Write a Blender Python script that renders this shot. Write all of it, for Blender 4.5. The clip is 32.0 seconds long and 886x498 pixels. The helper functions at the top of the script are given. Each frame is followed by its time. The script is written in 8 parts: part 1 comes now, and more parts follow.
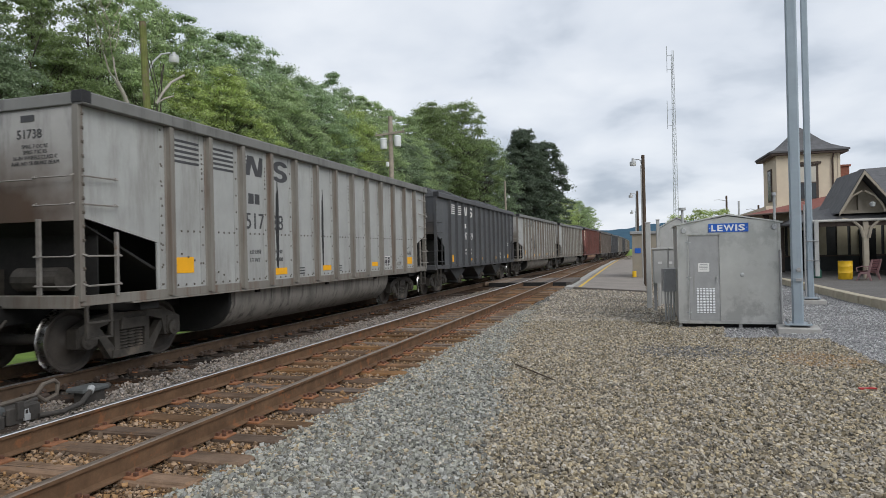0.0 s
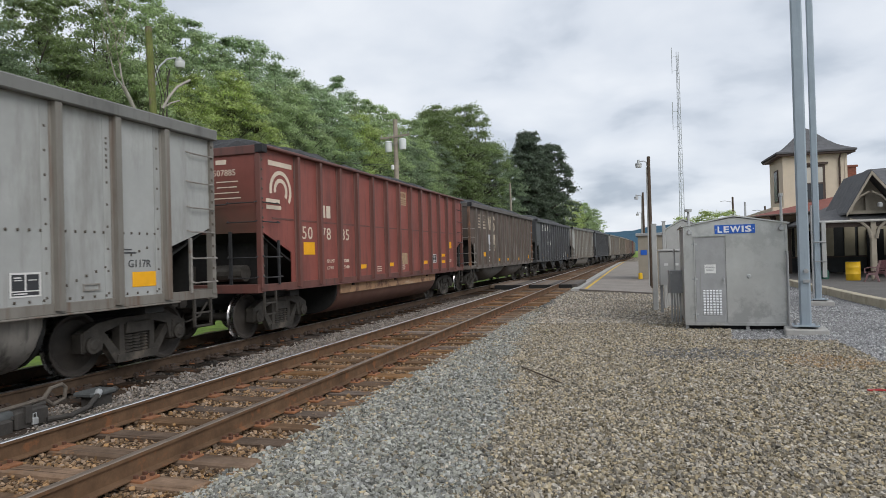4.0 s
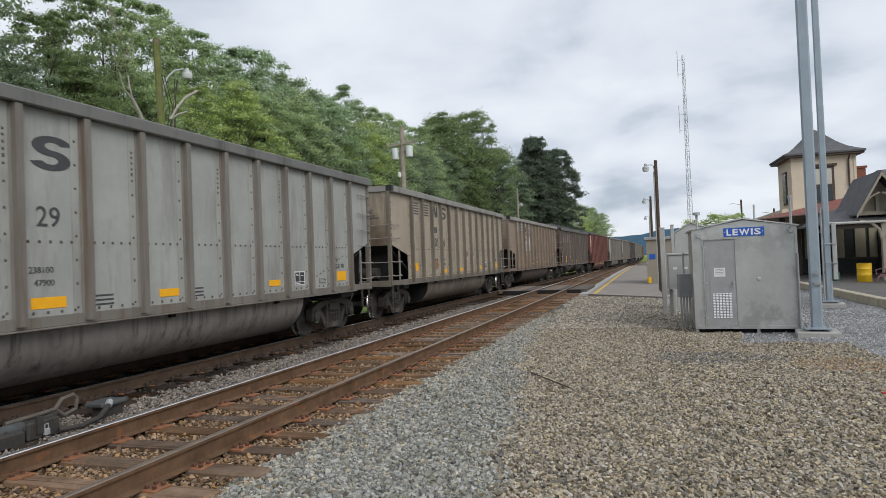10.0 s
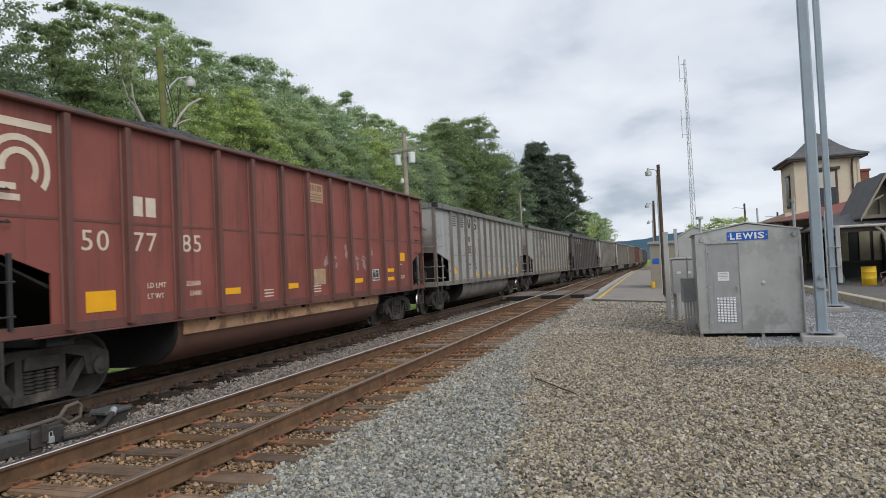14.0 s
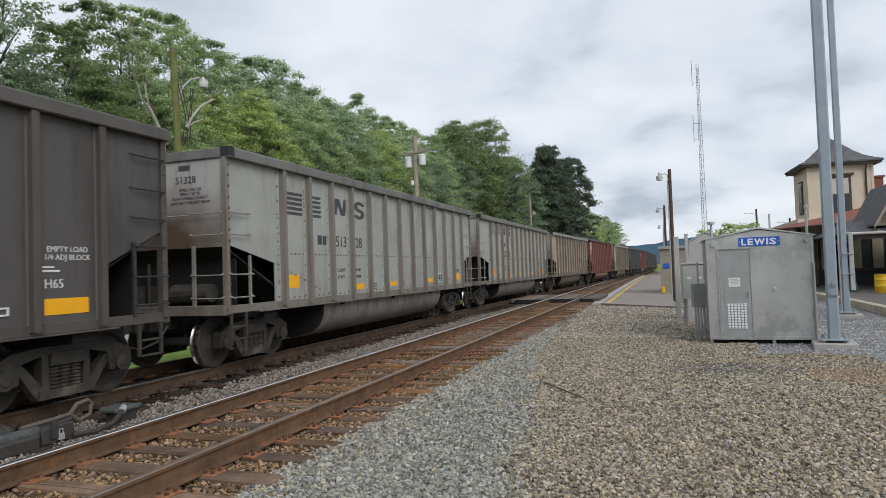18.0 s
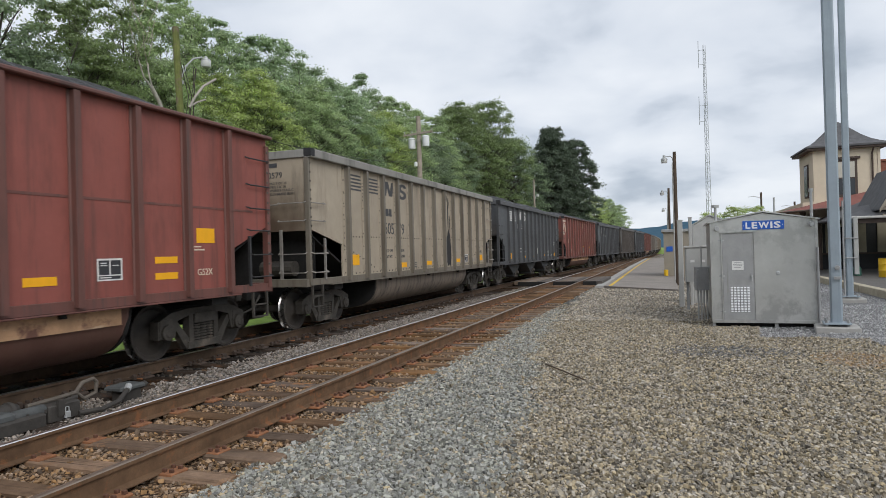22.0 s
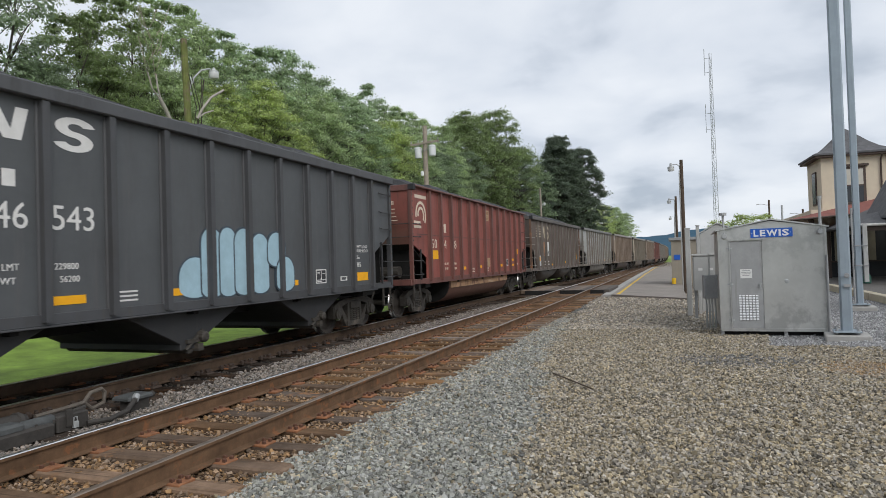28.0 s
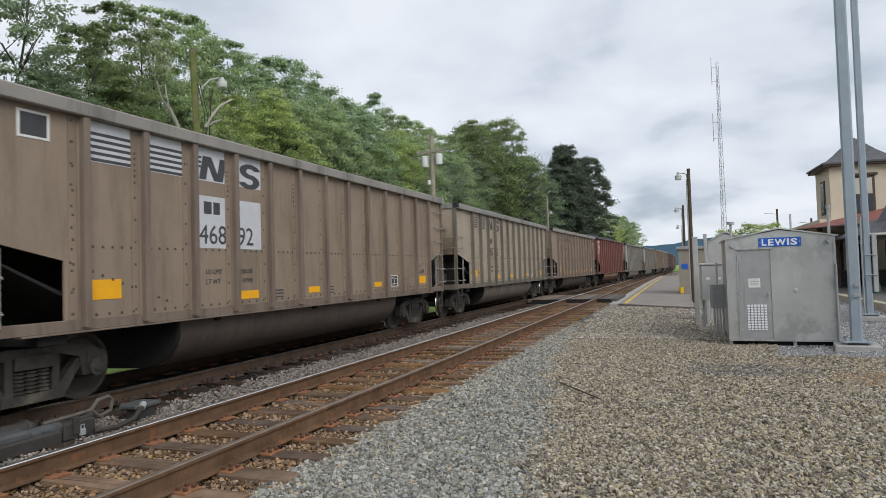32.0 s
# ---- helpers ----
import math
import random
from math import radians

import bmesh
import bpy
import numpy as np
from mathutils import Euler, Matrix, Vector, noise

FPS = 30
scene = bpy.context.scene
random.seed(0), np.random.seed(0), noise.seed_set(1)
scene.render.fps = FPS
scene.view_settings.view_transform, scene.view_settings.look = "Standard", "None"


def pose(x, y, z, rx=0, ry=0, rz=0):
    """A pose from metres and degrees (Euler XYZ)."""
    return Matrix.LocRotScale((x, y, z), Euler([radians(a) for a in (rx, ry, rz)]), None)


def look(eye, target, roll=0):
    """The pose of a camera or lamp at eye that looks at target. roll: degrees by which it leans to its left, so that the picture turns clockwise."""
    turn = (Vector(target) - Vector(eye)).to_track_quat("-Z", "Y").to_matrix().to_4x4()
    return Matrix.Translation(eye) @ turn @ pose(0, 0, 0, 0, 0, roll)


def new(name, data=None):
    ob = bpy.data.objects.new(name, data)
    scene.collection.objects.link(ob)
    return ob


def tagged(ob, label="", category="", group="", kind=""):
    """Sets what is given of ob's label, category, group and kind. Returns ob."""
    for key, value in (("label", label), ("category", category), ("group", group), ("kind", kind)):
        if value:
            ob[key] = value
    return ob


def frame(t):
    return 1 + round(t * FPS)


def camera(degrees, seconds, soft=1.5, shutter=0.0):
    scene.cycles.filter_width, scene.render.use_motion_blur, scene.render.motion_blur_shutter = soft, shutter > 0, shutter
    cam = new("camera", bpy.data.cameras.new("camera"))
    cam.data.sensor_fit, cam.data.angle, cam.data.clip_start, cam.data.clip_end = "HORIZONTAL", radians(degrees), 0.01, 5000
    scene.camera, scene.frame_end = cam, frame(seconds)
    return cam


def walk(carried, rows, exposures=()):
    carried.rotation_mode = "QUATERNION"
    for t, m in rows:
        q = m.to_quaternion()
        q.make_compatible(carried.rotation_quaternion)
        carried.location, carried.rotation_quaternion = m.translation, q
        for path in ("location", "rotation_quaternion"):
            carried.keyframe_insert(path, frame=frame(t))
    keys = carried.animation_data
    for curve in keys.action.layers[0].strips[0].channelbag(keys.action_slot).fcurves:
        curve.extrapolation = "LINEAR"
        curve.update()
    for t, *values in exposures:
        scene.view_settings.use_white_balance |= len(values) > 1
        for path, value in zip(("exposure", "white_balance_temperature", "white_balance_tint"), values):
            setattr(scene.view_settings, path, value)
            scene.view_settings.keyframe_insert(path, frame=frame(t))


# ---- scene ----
# ---- camera ----
EYE_Z = 1.60


def aim(yaw, pitch, roll):
    """The camera's pose: degrees to the side of the tracks' line, up, and of lean."""
    return pose(0, 0, EYE_Z, 90 + pitch, 0, -yaw) @ pose(0, 0, 0, 0, 0, roll)


cam = camera(68.72, 32.0, soft=0.7, shutter=0.05)
walk(cam, [
    (0, aim(-16.73, 0.32, -1.29)), (0.5, aim(-16.50, 0.33, -0.86)), (1, aim(-16.30, 0.50, -0.92)),
    (1.5, aim(-16.58, 0.59, -0.73)), (2, aim(-16.59, 0.72, -0.93)), (2.5, aim(-16.69, 0.77, -1.07)),
    (3, aim(-16.90, 0.76, -1.09)), (3.5, aim(-17.04, 0.58, -1.39)), (5.5, aim(-17.46, 0.59, -1.77)),
    (6, aim(-17.48, 0.63, -1.93)), (6.5, aim(-17.54, 0.69, -1.98)), (7, aim(-17.57, 0.69, -1.89)),
    (7.5, aim(-17.62, 0.66, -1.93)), (8, aim(-17.66, 0.68, -1.97)), (8.5, aim(-17.69, 0.73, -2.07)),
    (9, aim(-17.76, 0.86, -2.11)), (9.5, aim(-17.81, 1.03, -2.24)), (10, aim(-17.87, 1.17, -2.25)),
    (10.5, aim(-17.90, 1.26, -2.20)), (11, aim(-17.96, 1.33, -2.21)), (11.5, aim(-18.03, 1.37, -2.28)),
    (12, aim(-18.11, 1.43, -2.35)), (12.5, aim(-18.18, 1.46, -2.29)), (13, aim(-18.21, 1.51, -2.34)),
    (13.5, aim(-18.18, 1.60, -2.53)), (14, aim(-18.12, 1.69, -2.59)), (14.5, aim(-18.15, 1.75, -2.55)),
    (16.5, aim(-18.36, 2.19, -2.60)), (17, aim(-18.56, 2.28, -2.57)), (17.5, aim(-18.78, 2.21, -2.04)),
    (18, aim(-18.94, 1.94, -1.93)), (18.5, aim(-19.04, 1.30, -1.78)), (19, aim(-19.13, 1.10, -1.91)),
    (19.5, aim(-19.22, 1.18, -2.22)), (20, aim(-19.46, 1.14, -2.13)), (20.5, aim(-19.48, 1.08, -1.87)),
    (21, aim(-19.32, 0.54, -1.68)), (21.5, aim(-19.19, 0.34, -1.60)), (22, aim(-19.27, 0.34, -1.61)),
    (22.5, aim(-19.46, 0.29, -1.65)), (23, aim(-19.76, 0.25, -1.54)), (23.5, aim(-19.80, 0.23, -1.68)),
    (24, aim(-19.80, 0.27, -1.85)), (24.5, aim(-19.74, 0.32, -1.82)), (25, aim(-19.71, 0.41, -1.85)),
    (25.5, aim(-19.72, 0.42, -1.68)), (27.5, aim(-19.79, 0.87, -2.15)), (28, aim(-19.84, 1.16, -1.82)),
    (28.5, aim(-19.89, 1.35, -2.10)), (29, aim(-19.83, 1.61, -2.03)), (29.5, aim(-19.89, 1.72, -1.90)),
    (30, aim(-19.87, 1.77, -1.91)), (30.5, aim(-20.01, 1.85, -1.98)), (31, aim(-20.21, 1.92, -1.88)),
    (31.5, aim(-20.35, 1.94, -1.71)), (32, aim(-20.40, 1.94, -1.70)),
])
scene.view_settings.exposure = 0.0

# ---- light: overcast sky, weak wide sun behind the clouds ----
world = bpy.data.worlds.new("overcast")
scene.world = world
world.use_nodes = True
nt = world.node_tree
nt.nodes.clear()
w_out = nt.nodes.new("ShaderNodeOutputWorld")
w_bg = nt.nodes.new("ShaderNodeBackground")
w_sky = nt.nodes.new("ShaderNodeTexSky")
w_sky.sky_type, w_sky.sun_disc = "NISHITA", False
w_sky.sun_elevation, w_sky.sun_rotation = radians(39), radians(132)
w_dim = nt.nodes.new("ShaderNodeVectorMath")
w_dim.operation = "SCALE"
w_dim.inputs["Scale"].default_value = 0.10
w_tc = nt.nodes.new("ShaderNodeTexCoord")
w_sep = nt.nodes.new("ShaderNodeSeparateXYZ")
w_add = nt.nodes.new("ShaderNodeMath")
w_add.operation, w_add.inputs[1].default_value = "ADD", 0.27
w_dx = nt.nodes.new("ShaderNodeMath")
w_dx.operation = "DIVIDE"
w_dy = nt.nodes.new("ShaderNodeMath")
w_dy.operation = "DIVIDE"
w_com = nt.nodes.new("ShaderNodeCombineXYZ")
w_noise = nt.nodes.new("ShaderNodeTexNoise")
w_noise.inputs["Scale"].default_value = 2.0
w_noise.inputs["Detail"].default_value = 5.5
w_noise.inputs["Roughness"].default_value = 0.46
w_noise.inputs["Distortion"].default_value = 0.15
w_ramp = nt.nodes.new("ShaderNodeValToRGB")
w_ramp.color_ramp.elements[0].position, w_ramp.color_ramp.elements[0].color = 0.32, (0.47, 0.535, 0.63, 1)
w_ramp.color_ramp.elements[1].position, w_ramp.color_ramp.elements[1].color = 0.62, (0.87, 0.912, 0.975, 1)
w_mid = w_ramp.color_ramp.elements.new(0.46)
w_mid.color = (0.735, 0.79, 0.875, 1)
w_mix = nt.nodes.new("ShaderNodeMix")
w_mix.data_type = "RGBA"
w_mix.inputs["Factor"].default_value = 0.93
for a, b in ((w_tc.outputs["Generated"], w_sep.inputs[0]), (w_sep.outputs["Z"], w_add.inputs[0]),
             (w_sep.outputs["X"], w_dx.inputs[0]), (w_add.outputs[0], w_dx.inputs[1]),
             (w_sep.outputs["Y"], w_dy.inputs[0]), (w_add.outputs[0], w_dy.inputs[1]),
             (w_dx.outputs[0], w_com.inputs["X"]), (w_dy.outputs[0], w_com.inputs["Y"]),
             (w_com.outputs[0], w_noise.inputs["Vector"]), (w_noise.outputs["Fac"], w_ramp.inputs["Fac"]),
             (w_sky.outputs["Color"], w_dim.inputs[0]),
             (w_dim.outputs[0], w_mix.inputs["A"]), (w_ramp.outputs["Color"], w_mix.inputs["B"]),
             (w_mix.outputs["Result"], w_bg.inputs["Color"]), (w_bg.outputs[0], w_out.inputs["Surface"])):
    nt.links.new(a, b)
w_bg.inputs["Strength"].default_value = 1.0

sun = new("sun", bpy.data.lights.new("sun", "SUN"))
sun.data.energy, sun.data.angle, sun.data.color = 1.7, radians(35), (1.0, 0.97, 0.935)
sun.matrix_world = look((44, -40, 48), (0, 0, 0))

# ---- the tracks' line: straight, then a slight bend to each side ----
BEND_Y = np.array([0, 25, 45, 65, 90, 120, 160, 220, 320.0])
BEND = np.array([0, 0, 0.036, 0.053, 0.0507, 0.030, 0.008, -0.010, -0.015])
_gy = np.linspace(0, 320, 641)
_gs = np.interp(_gy, BEND_Y, BEND)
_gx = np.concatenate([[0], np.cumsum((_gs[1:] + _gs[:-1]) * 0.25)])
NEAR_TRACK, FAR_TRACK = -4.926, -8.635
GROUND = -0.25


def bend(y):
    """Sideways offset of the tracks at y."""
    return np.interp(y, _gy, _gx) + np.maximum(0, np.asarray(y) - 320) * BEND[-1]


def siding(y):
    """Sideways offset of the near track, which runs straight until it joins the far one."""
    return np.maximum(-0.004 * np.clip(np.asarray(y) - 15, 0, 30), bend(y) + FAR_TRACK - NEAR_TRACK)


def kerb_line(y):
    """Sideways offset of the platform's edge."""
    return -0.008 * np.clip(np.asarray(y) - 31, 0, 35)


def heading(y):
    return float(np.interp(y, BEND_Y, BEND))


# ---- mesh tools ----
class Geo:
    """Collects points and faces of one mesh."""

    def __init__(self):
        self.v, self.f, self.m = [], [], []

    def add(self, verts, faces, mat=0):
        n = len(self.v)
        self.v += [tuple(p) for p in verts]
        self.f += [tuple(n + i for i in q) for q in faces]
        self.m += [mat] * len(faces)
        return self

    def box(self, x0, x1, y0, y1, z0, z1, mat=0, m=None):
        p = [Vector((x, y, z)) for z in (z0, z1) for x, y in ((x0, y0), (x1, y0), (x1, y1), (x0, y1))]
        if m is not None:
            p = [m @ q for q in p]
        return self.add(p, [(3, 2, 1, 0), (4, 5, 6, 7), (0, 1, 5, 4), (1, 2, 6, 5), (2, 3, 7, 6), (3, 0, 4, 7)], mat)

    def slab(self, x0, x1, y0, y1, z0, z1, c=0.01, mat=0):
        """A box with its upright and top edges cut off."""
        xs, ys = (x0, x0 + c, x1 - c, x1), (y0, y0 + c, y1 - c, y1)
        ring = [(xs[1], ys[0]), (xs[2], ys[0]), (xs[3], ys[1]), (xs[3], ys[2]), (xs[2], ys[3]), (xs[1], ys[3]), (xs[0], ys[2]), (xs[0], ys[1])]
        p = [(x, y, z0) for x, y in ring] + [(x, y, z1 - c) for x, y in ring]
        cx, cy = (x0 + x1) / 2, (y0 + y1) / 2
        p += [(x - c * (1 if x > cx else -1), y - c * (1 if y > cy else -1), z1) for x, y in ring]
        f = [tuple(range(7, -1, -1)), tuple(range(16, 24))]
        for k in (0, 8):
            f += [(k + i, k + (i + 1) % 8, k + 8 + (i + 1) % 8, k + 8 + i) for i in range(8)]
        return self.add(p, f, mat)

    def prism(self, pts, d0, d1, axis="x", mat=0):
        """A polygon extruded along an axis. pts are (y, z), (x, z) or (x, y)."""
        def at(a, b, d):
            return {"x": (d, a, b), "y": (a, d, b), "z": (a, b, d)}[axis]
        n = len(pts)
        p = [at(a, b, d0) for a, b in pts] + [at(a, b, d1) for a, b in pts]
        f = [tuple(range(n)), tuple(range(2 * n - 1, n - 1, -1))]
        f += [(i, n + i, n + (i + 1) % n, (i + 1) % n) for i in range(n)]
        return self.add(p, f, mat)

    def rod(self, a, b, r, n=8, r2=None, mat=0, caps=True):
        a, b = Vector(a), Vector(b)
        d = (b - a).normalized()
        u = d.orthogonal().normalized()
        w = d.cross(u)
        r2 = r if r2 is None else r2
        p = [a + (u * math.cos(2 * math.pi * i / n) + w * math.sin(2 * math.pi * i / n)) * r for i in range(n)]
        p += [b + (u * math.cos(2 * math.pi * i / n) + w * math.sin(2 * math.pi * i / n)) * r2 for i in range(n)]
        f = [(i, (i + 1) % n, n + (i + 1) % n, n + i) for i in range(n)]
        if caps:
            f += [tuple(range(n - 1, -1, -1)), tuple(range(n, 2 * n))]
        return self.add(p, f, mat)

    def pipe(self, pts, r, n=7, mat=0):
        """One bent tube through the points."""
        pts = [Vector(p) for p in pts]
        k, u, rings = len(pts), None, []
        for i in range(k):
            d = (pts[min(i + 1, k - 1)] - pts[max(i - 1, 0)]).normalized()
            u = d.orthogonal().normalized() if u is None else (u - d * u.dot(d)).normalized()
            w = d.cross(u)
            rings += [pts[i] + (u * math.cos(2 * math.pi * j / n) + w * math.sin(2 * math.pi * j / n)) * r for j in range(n)]
        f = [(i * n + j, i * n + (j + 1) % n, (i + 1) * n + (j + 1) % n, (i + 1) * n + j) for i in range(k - 1) for j in range(n)]
        f += [tuple(range(n - 1, -1, -1)), tuple(range((k - 1) * n, k * n))]
        return self.add(rings, f, mat)

    def lathe(self, prof, c=(0, 0, 0), axis="z", n=24, mats=None):
        """prof: (radius, height) pairs turned about an axis through c."""
        p = []
        for r, h in prof:
            for i in range(n):
                a = 2 * math.pi * i / n
                x, y = r * math.cos(a), r * math.sin(a)
                q = {"z": (x, y, h), "x": (h, x, y), "y": (y, h, x)}[axis]
                p.append((c[0] + q[0], c[1] + q[1], c[2] + q[2]))
        base = len(self.v)
        self.v += p
        for k in range(len(prof) - 1):
            for i in range(n):
                j = (i + 1) % n
                self.f.append((base + k * n + i, base + k * n + j, base + (k + 1) * n + j, base + (k + 1) * n + i))
                self.m.append(mats[k] if mats else 0)
        for k, flip in ((0, True), (len(prof) - 1, False)):
            if prof[k][0] > 1e-6:
                ids = [base + k * n + i for i in range(n)]
                self.f.append(tuple(ids[::-1] if flip else ids))
                self.m.append(mats[min(k, len(prof) - 2)] if mats else 0)
        return self

    def mesh(self, name, mats=(), bevel=0.0, smooth=False, fix=True):
        me = bpy.data.meshes.new(name)
        me.from_pydata(self.v, [], self.f)
        if any(self.m):
            me.polygons.foreach_set("material_index", self.m)
        for mat in mats:
            me.materials.append(mat)
        if fix or bevel:
            bm = bmesh.new()
            bm.from_mesh(me)
            if bevel:
                bmesh.ops.bevel(bm, geom=list(bm.edges), offset=bevel, segments=1, affect="EDGES", clamp_overlap=True)
            bmesh.ops.recalc_face_normals(bm, faces=bm.faces)
            bm.to_mesh(me)
            bm.free()
        if smooth:
            me.polygons.foreach_set("use_smooth", [True] * len(me.polygons))
            me.set_sharp_from_angle(angle=radians(40))
        me.update()
        return me


def grid_mesh(name, xs, ys, zf, mats=(), matf=None):
    """A height field over the lines xs, ys."""
    X, Y = np.meshgrid(xs, ys)
    Z = zf(X, Y)
    co = np.stack([X, Y, Z], -1).reshape(-1, 3)
    ny, nx = X.shape
    i = (np.arange(ny - 1)[:, None] * nx + np.arange(nx - 1)[None]).ravel()
    quads = np.stack([i, i + 1, i + nx + 1, i + nx], 1)
    me = raw_mesh(name, co, quads)
    for mat in mats:
        me.materials.append(mat)
    if matf is not None:
        c = co[quads].mean(1)
        me.polygons.foreach_set("material_index", matf(c[:, 0], c[:, 1]).astype(np.int32))
    me.polygons.foreach_set("use_smooth", np.ones(len(quads), bool))
    return me


def raw_mesh(name, co, faces):
    """A mesh from arrays; all faces have the same number of corners."""
    me = bpy.data.meshes.new(name)
    k = faces.shape[1]
    me.vertices.add(len(co))
    me.vertices.foreach_set("co", np.ascontiguousarray(co, np.float32).ravel())
    me.loops.add(faces.size)
    me.loops.foreach_set("vertex_index", np.ascontiguousarray(faces, np.int32).ravel())
    me.polygons.add(len(faces))
    me.polygons.foreach_set("loop_start", np.arange(0, faces.size, k, dtype=np.int32))
    me.update(calc_edges=True)
    me.polygons.foreach_set("use_smooth", np.zeros(len(faces), bool))
    return me


def put(name, me, parent=None, m=None, mat=None, label=""):
    """Links a mesh as one object, under a thing or part; mat: a material of its own on a shared mesh."""
    ob = new(name, me)
    if parent is not None:
        ob.parent = parent
    if m is not None:
        ob.matrix_basis = m
    if mat is not None:
        if not me.materials:
            me.materials.append(mat)
        ob.material_slots[0].link = "OBJECT"
        ob.material_slots[0].material = mat
    if label:
        ob["label"] = label
    if name in ("marking", "rivets", "post_rivets", "stripes", "data_box", "far_ladder", "lettering"):
        ob["kind"] = "stuff"
    return ob


def part(name, geo, mat, parent, label="", bevel=0.0, smooth=False, m=None):
    return put(name, geo.mesh(name, (mat,), bevel, smooth), parent, m, None, label)


def thing(name, label, category, m=None, group="", kind=""):
    ob = new(name)
    ob.empty_display_size = 0.2
    if m is not None:
        ob.matrix_basis = m
    return tagged(ob, label, category, group, kind)


_text = {}


def text_mesh(s, size, depth=0.004, bold=0.0):
    key = (s, size)
    if key not in _text:
        cu = bpy.data.curves.new("text", "FONT")
        cu.body, cu.size, cu.extrude, cu.resolution_u, cu.offset = s, size, depth, 2 if size < 0.2 else 3, bold
        cu.align_x = "CENTER" if "\n" in s else "LEFT"
        tmp = bpy.data.objects.new("text", cu)
        scene.collection.objects.link(tmp)
        me = bpy.data.meshes.new_from_object(tmp.evaluated_get(bpy.context.evaluated_depsgraph_get()))
        bpy.data.objects.remove(tmp)
        bpy.data.curves.remove(cu)
        me.materials.clear()
        _text[key] = me
    return _text[key]


# ---- materials ----
def material(name, base, rough=0.7, metal=0.0, vary=0.25, scale=6.0, spots=None, spot_at=0.62, spot_scale=1.5,
             bump=0.15, bump_scale=60.0, streak=None, streak_at=0.6, random_by=None, drift=False, streak2=None, spec=0.5, streak_shape=(9, 9, 0.5), spread=(0.55, 1.5), sat=(0.5, 1.25)):
    """Base colour with noise at two scales, stains (spots), run-down streaks and fine relief."""
    mat = bpy.data.materials.new(name)
    mat.use_nodes = True
    t = mat.node_tree
    bsdf = t.nodes["Principled BSDF"]
    bsdf.inputs["Roughness"].default_value = rough
    bsdf.inputs["Metallic"].default_value = metal
    bsdf.inputs["Specular IOR Level"].default_value = spec
    tc = t.nodes.new("ShaderNodeTexCoord")

    where = tc.outputs["Object"]
    if drift:                                   # each piece has its own part of the pattern
        info = t.nodes.new("ShaderNodeObjectInfo")
        far_off = t.nodes.new("ShaderNodeVectorMath")
        far_off.operation = "MULTIPLY_ADD"
        far_off.inputs[1].default_value = (0.0, 173.0, 0.0)
        t.links.new(info.outputs["Random"], far_off.inputs[0])
        t.links.new(where, far_off.inputs[2])
        where = far_off.outputs[0]

    def noise_at(sc, detail=4, rough_n=0.6, vec=None):
        n = t.nodes.new("ShaderNodeTexNoise")
        n.inputs["Scale"].default_value, n.inputs["Detail"].default_value, n.inputs["Roughness"].default_value = sc, detail, rough_n
        t.links.new(vec or where, n.inputs["Vector"])
        return n.outputs["Fac"]

    def mix(fac, a, b):
        n = t.nodes.new("ShaderNodeMix")
        n.data_type = "RGBA"
        for sock, val in ((n.inputs["Factor"], fac), (n.inputs["A"], a), (n.inputs["B"], b)):
            if isinstance(val, (tuple, list)):
                sock.default_value = (*val, 1) if len(val) == 3 else val
            elif isinstance(val, (int, float)):
                sock.default_value = val
            else:
                t.links.new(val, sock)
        return n.outputs["Result"]

    def ramp(val, lo, hi):
        n = t.nodes.new("ShaderNodeMapRange")
        n.inputs["From Min"].default_value, n.inputs["From Max"].default_value = lo, hi
        t.links.new(val, n.inputs["Value"])
        return n.outputs["Result"]

    dark = tuple(c * (1 - vary) for c in base)
    light = tuple(min(1, c * (1 + vary)) for c in base)
    col = mix(ramp(noise_at(scale), 0.3, 0.7), dark, light)
    fine = noise_at(scale * 9, 3)
    col = mix(ramp(fine, 0.35, 0.75), col, mix(0.35, col, tuple(c * (1 - vary) for c in base)))
    if random_by:
        src = t.nodes.new("ShaderNodeNewGeometry" if random_by == "island" else "ShaderNodeObjectInfo")
        val = src.outputs["Random Per Island" if random_by == "island" else "Random"]
        hsv = t.nodes.new("ShaderNodeHueSaturation")
        t.links.new(col, hsv.inputs["Color"])
        t.links.new(ramp(val, 0, 1), hsv.inputs["Value"])
        m2 = t.nodes.new("ShaderNodeMapRange")
        m2.inputs["To Min"].default_value, m2.inputs["To Max"].default_value = spread
        t.links.new(val, m2.inputs["Value"])
        t.links.new(m2.outputs["Result"], hsv.inputs["Value"])
        m3 = t.nodes.new("ShaderNodeMath")
        m3.operation, m3.inputs[1].default_value = "MULTIPLY", 7.31
        t.links.new(val, m3.inputs[0])
        m4 = t.nodes.new("ShaderNodeMath")
        m4.operation = "FRACT"
        t.links.new(m3.outputs[0], m4.inputs[0])
        m5 = t.nodes.new("ShaderNodeMapRange")
        m5.inputs["To Min"].default_value, m5.inputs["To Max"].default_value = sat
        t.links.new(m4.outputs[0], m5.inputs["Value"])
        t.links.new(m5.outputs["Result"], hsv.inputs["Saturation"])
        col = hsv.outputs["Color"]
    if streak:
        mp = t.nodes.new("ShaderNodeMapping")
        mp.inputs["Scale"].default_value = streak_shape
        t.links.new(where, mp.inputs["Vector"])
        col = mix(ramp(noise_at(1.0, 5, 0.65, mp.outputs[0]), streak_at, streak_at + 0.18), col, streak)
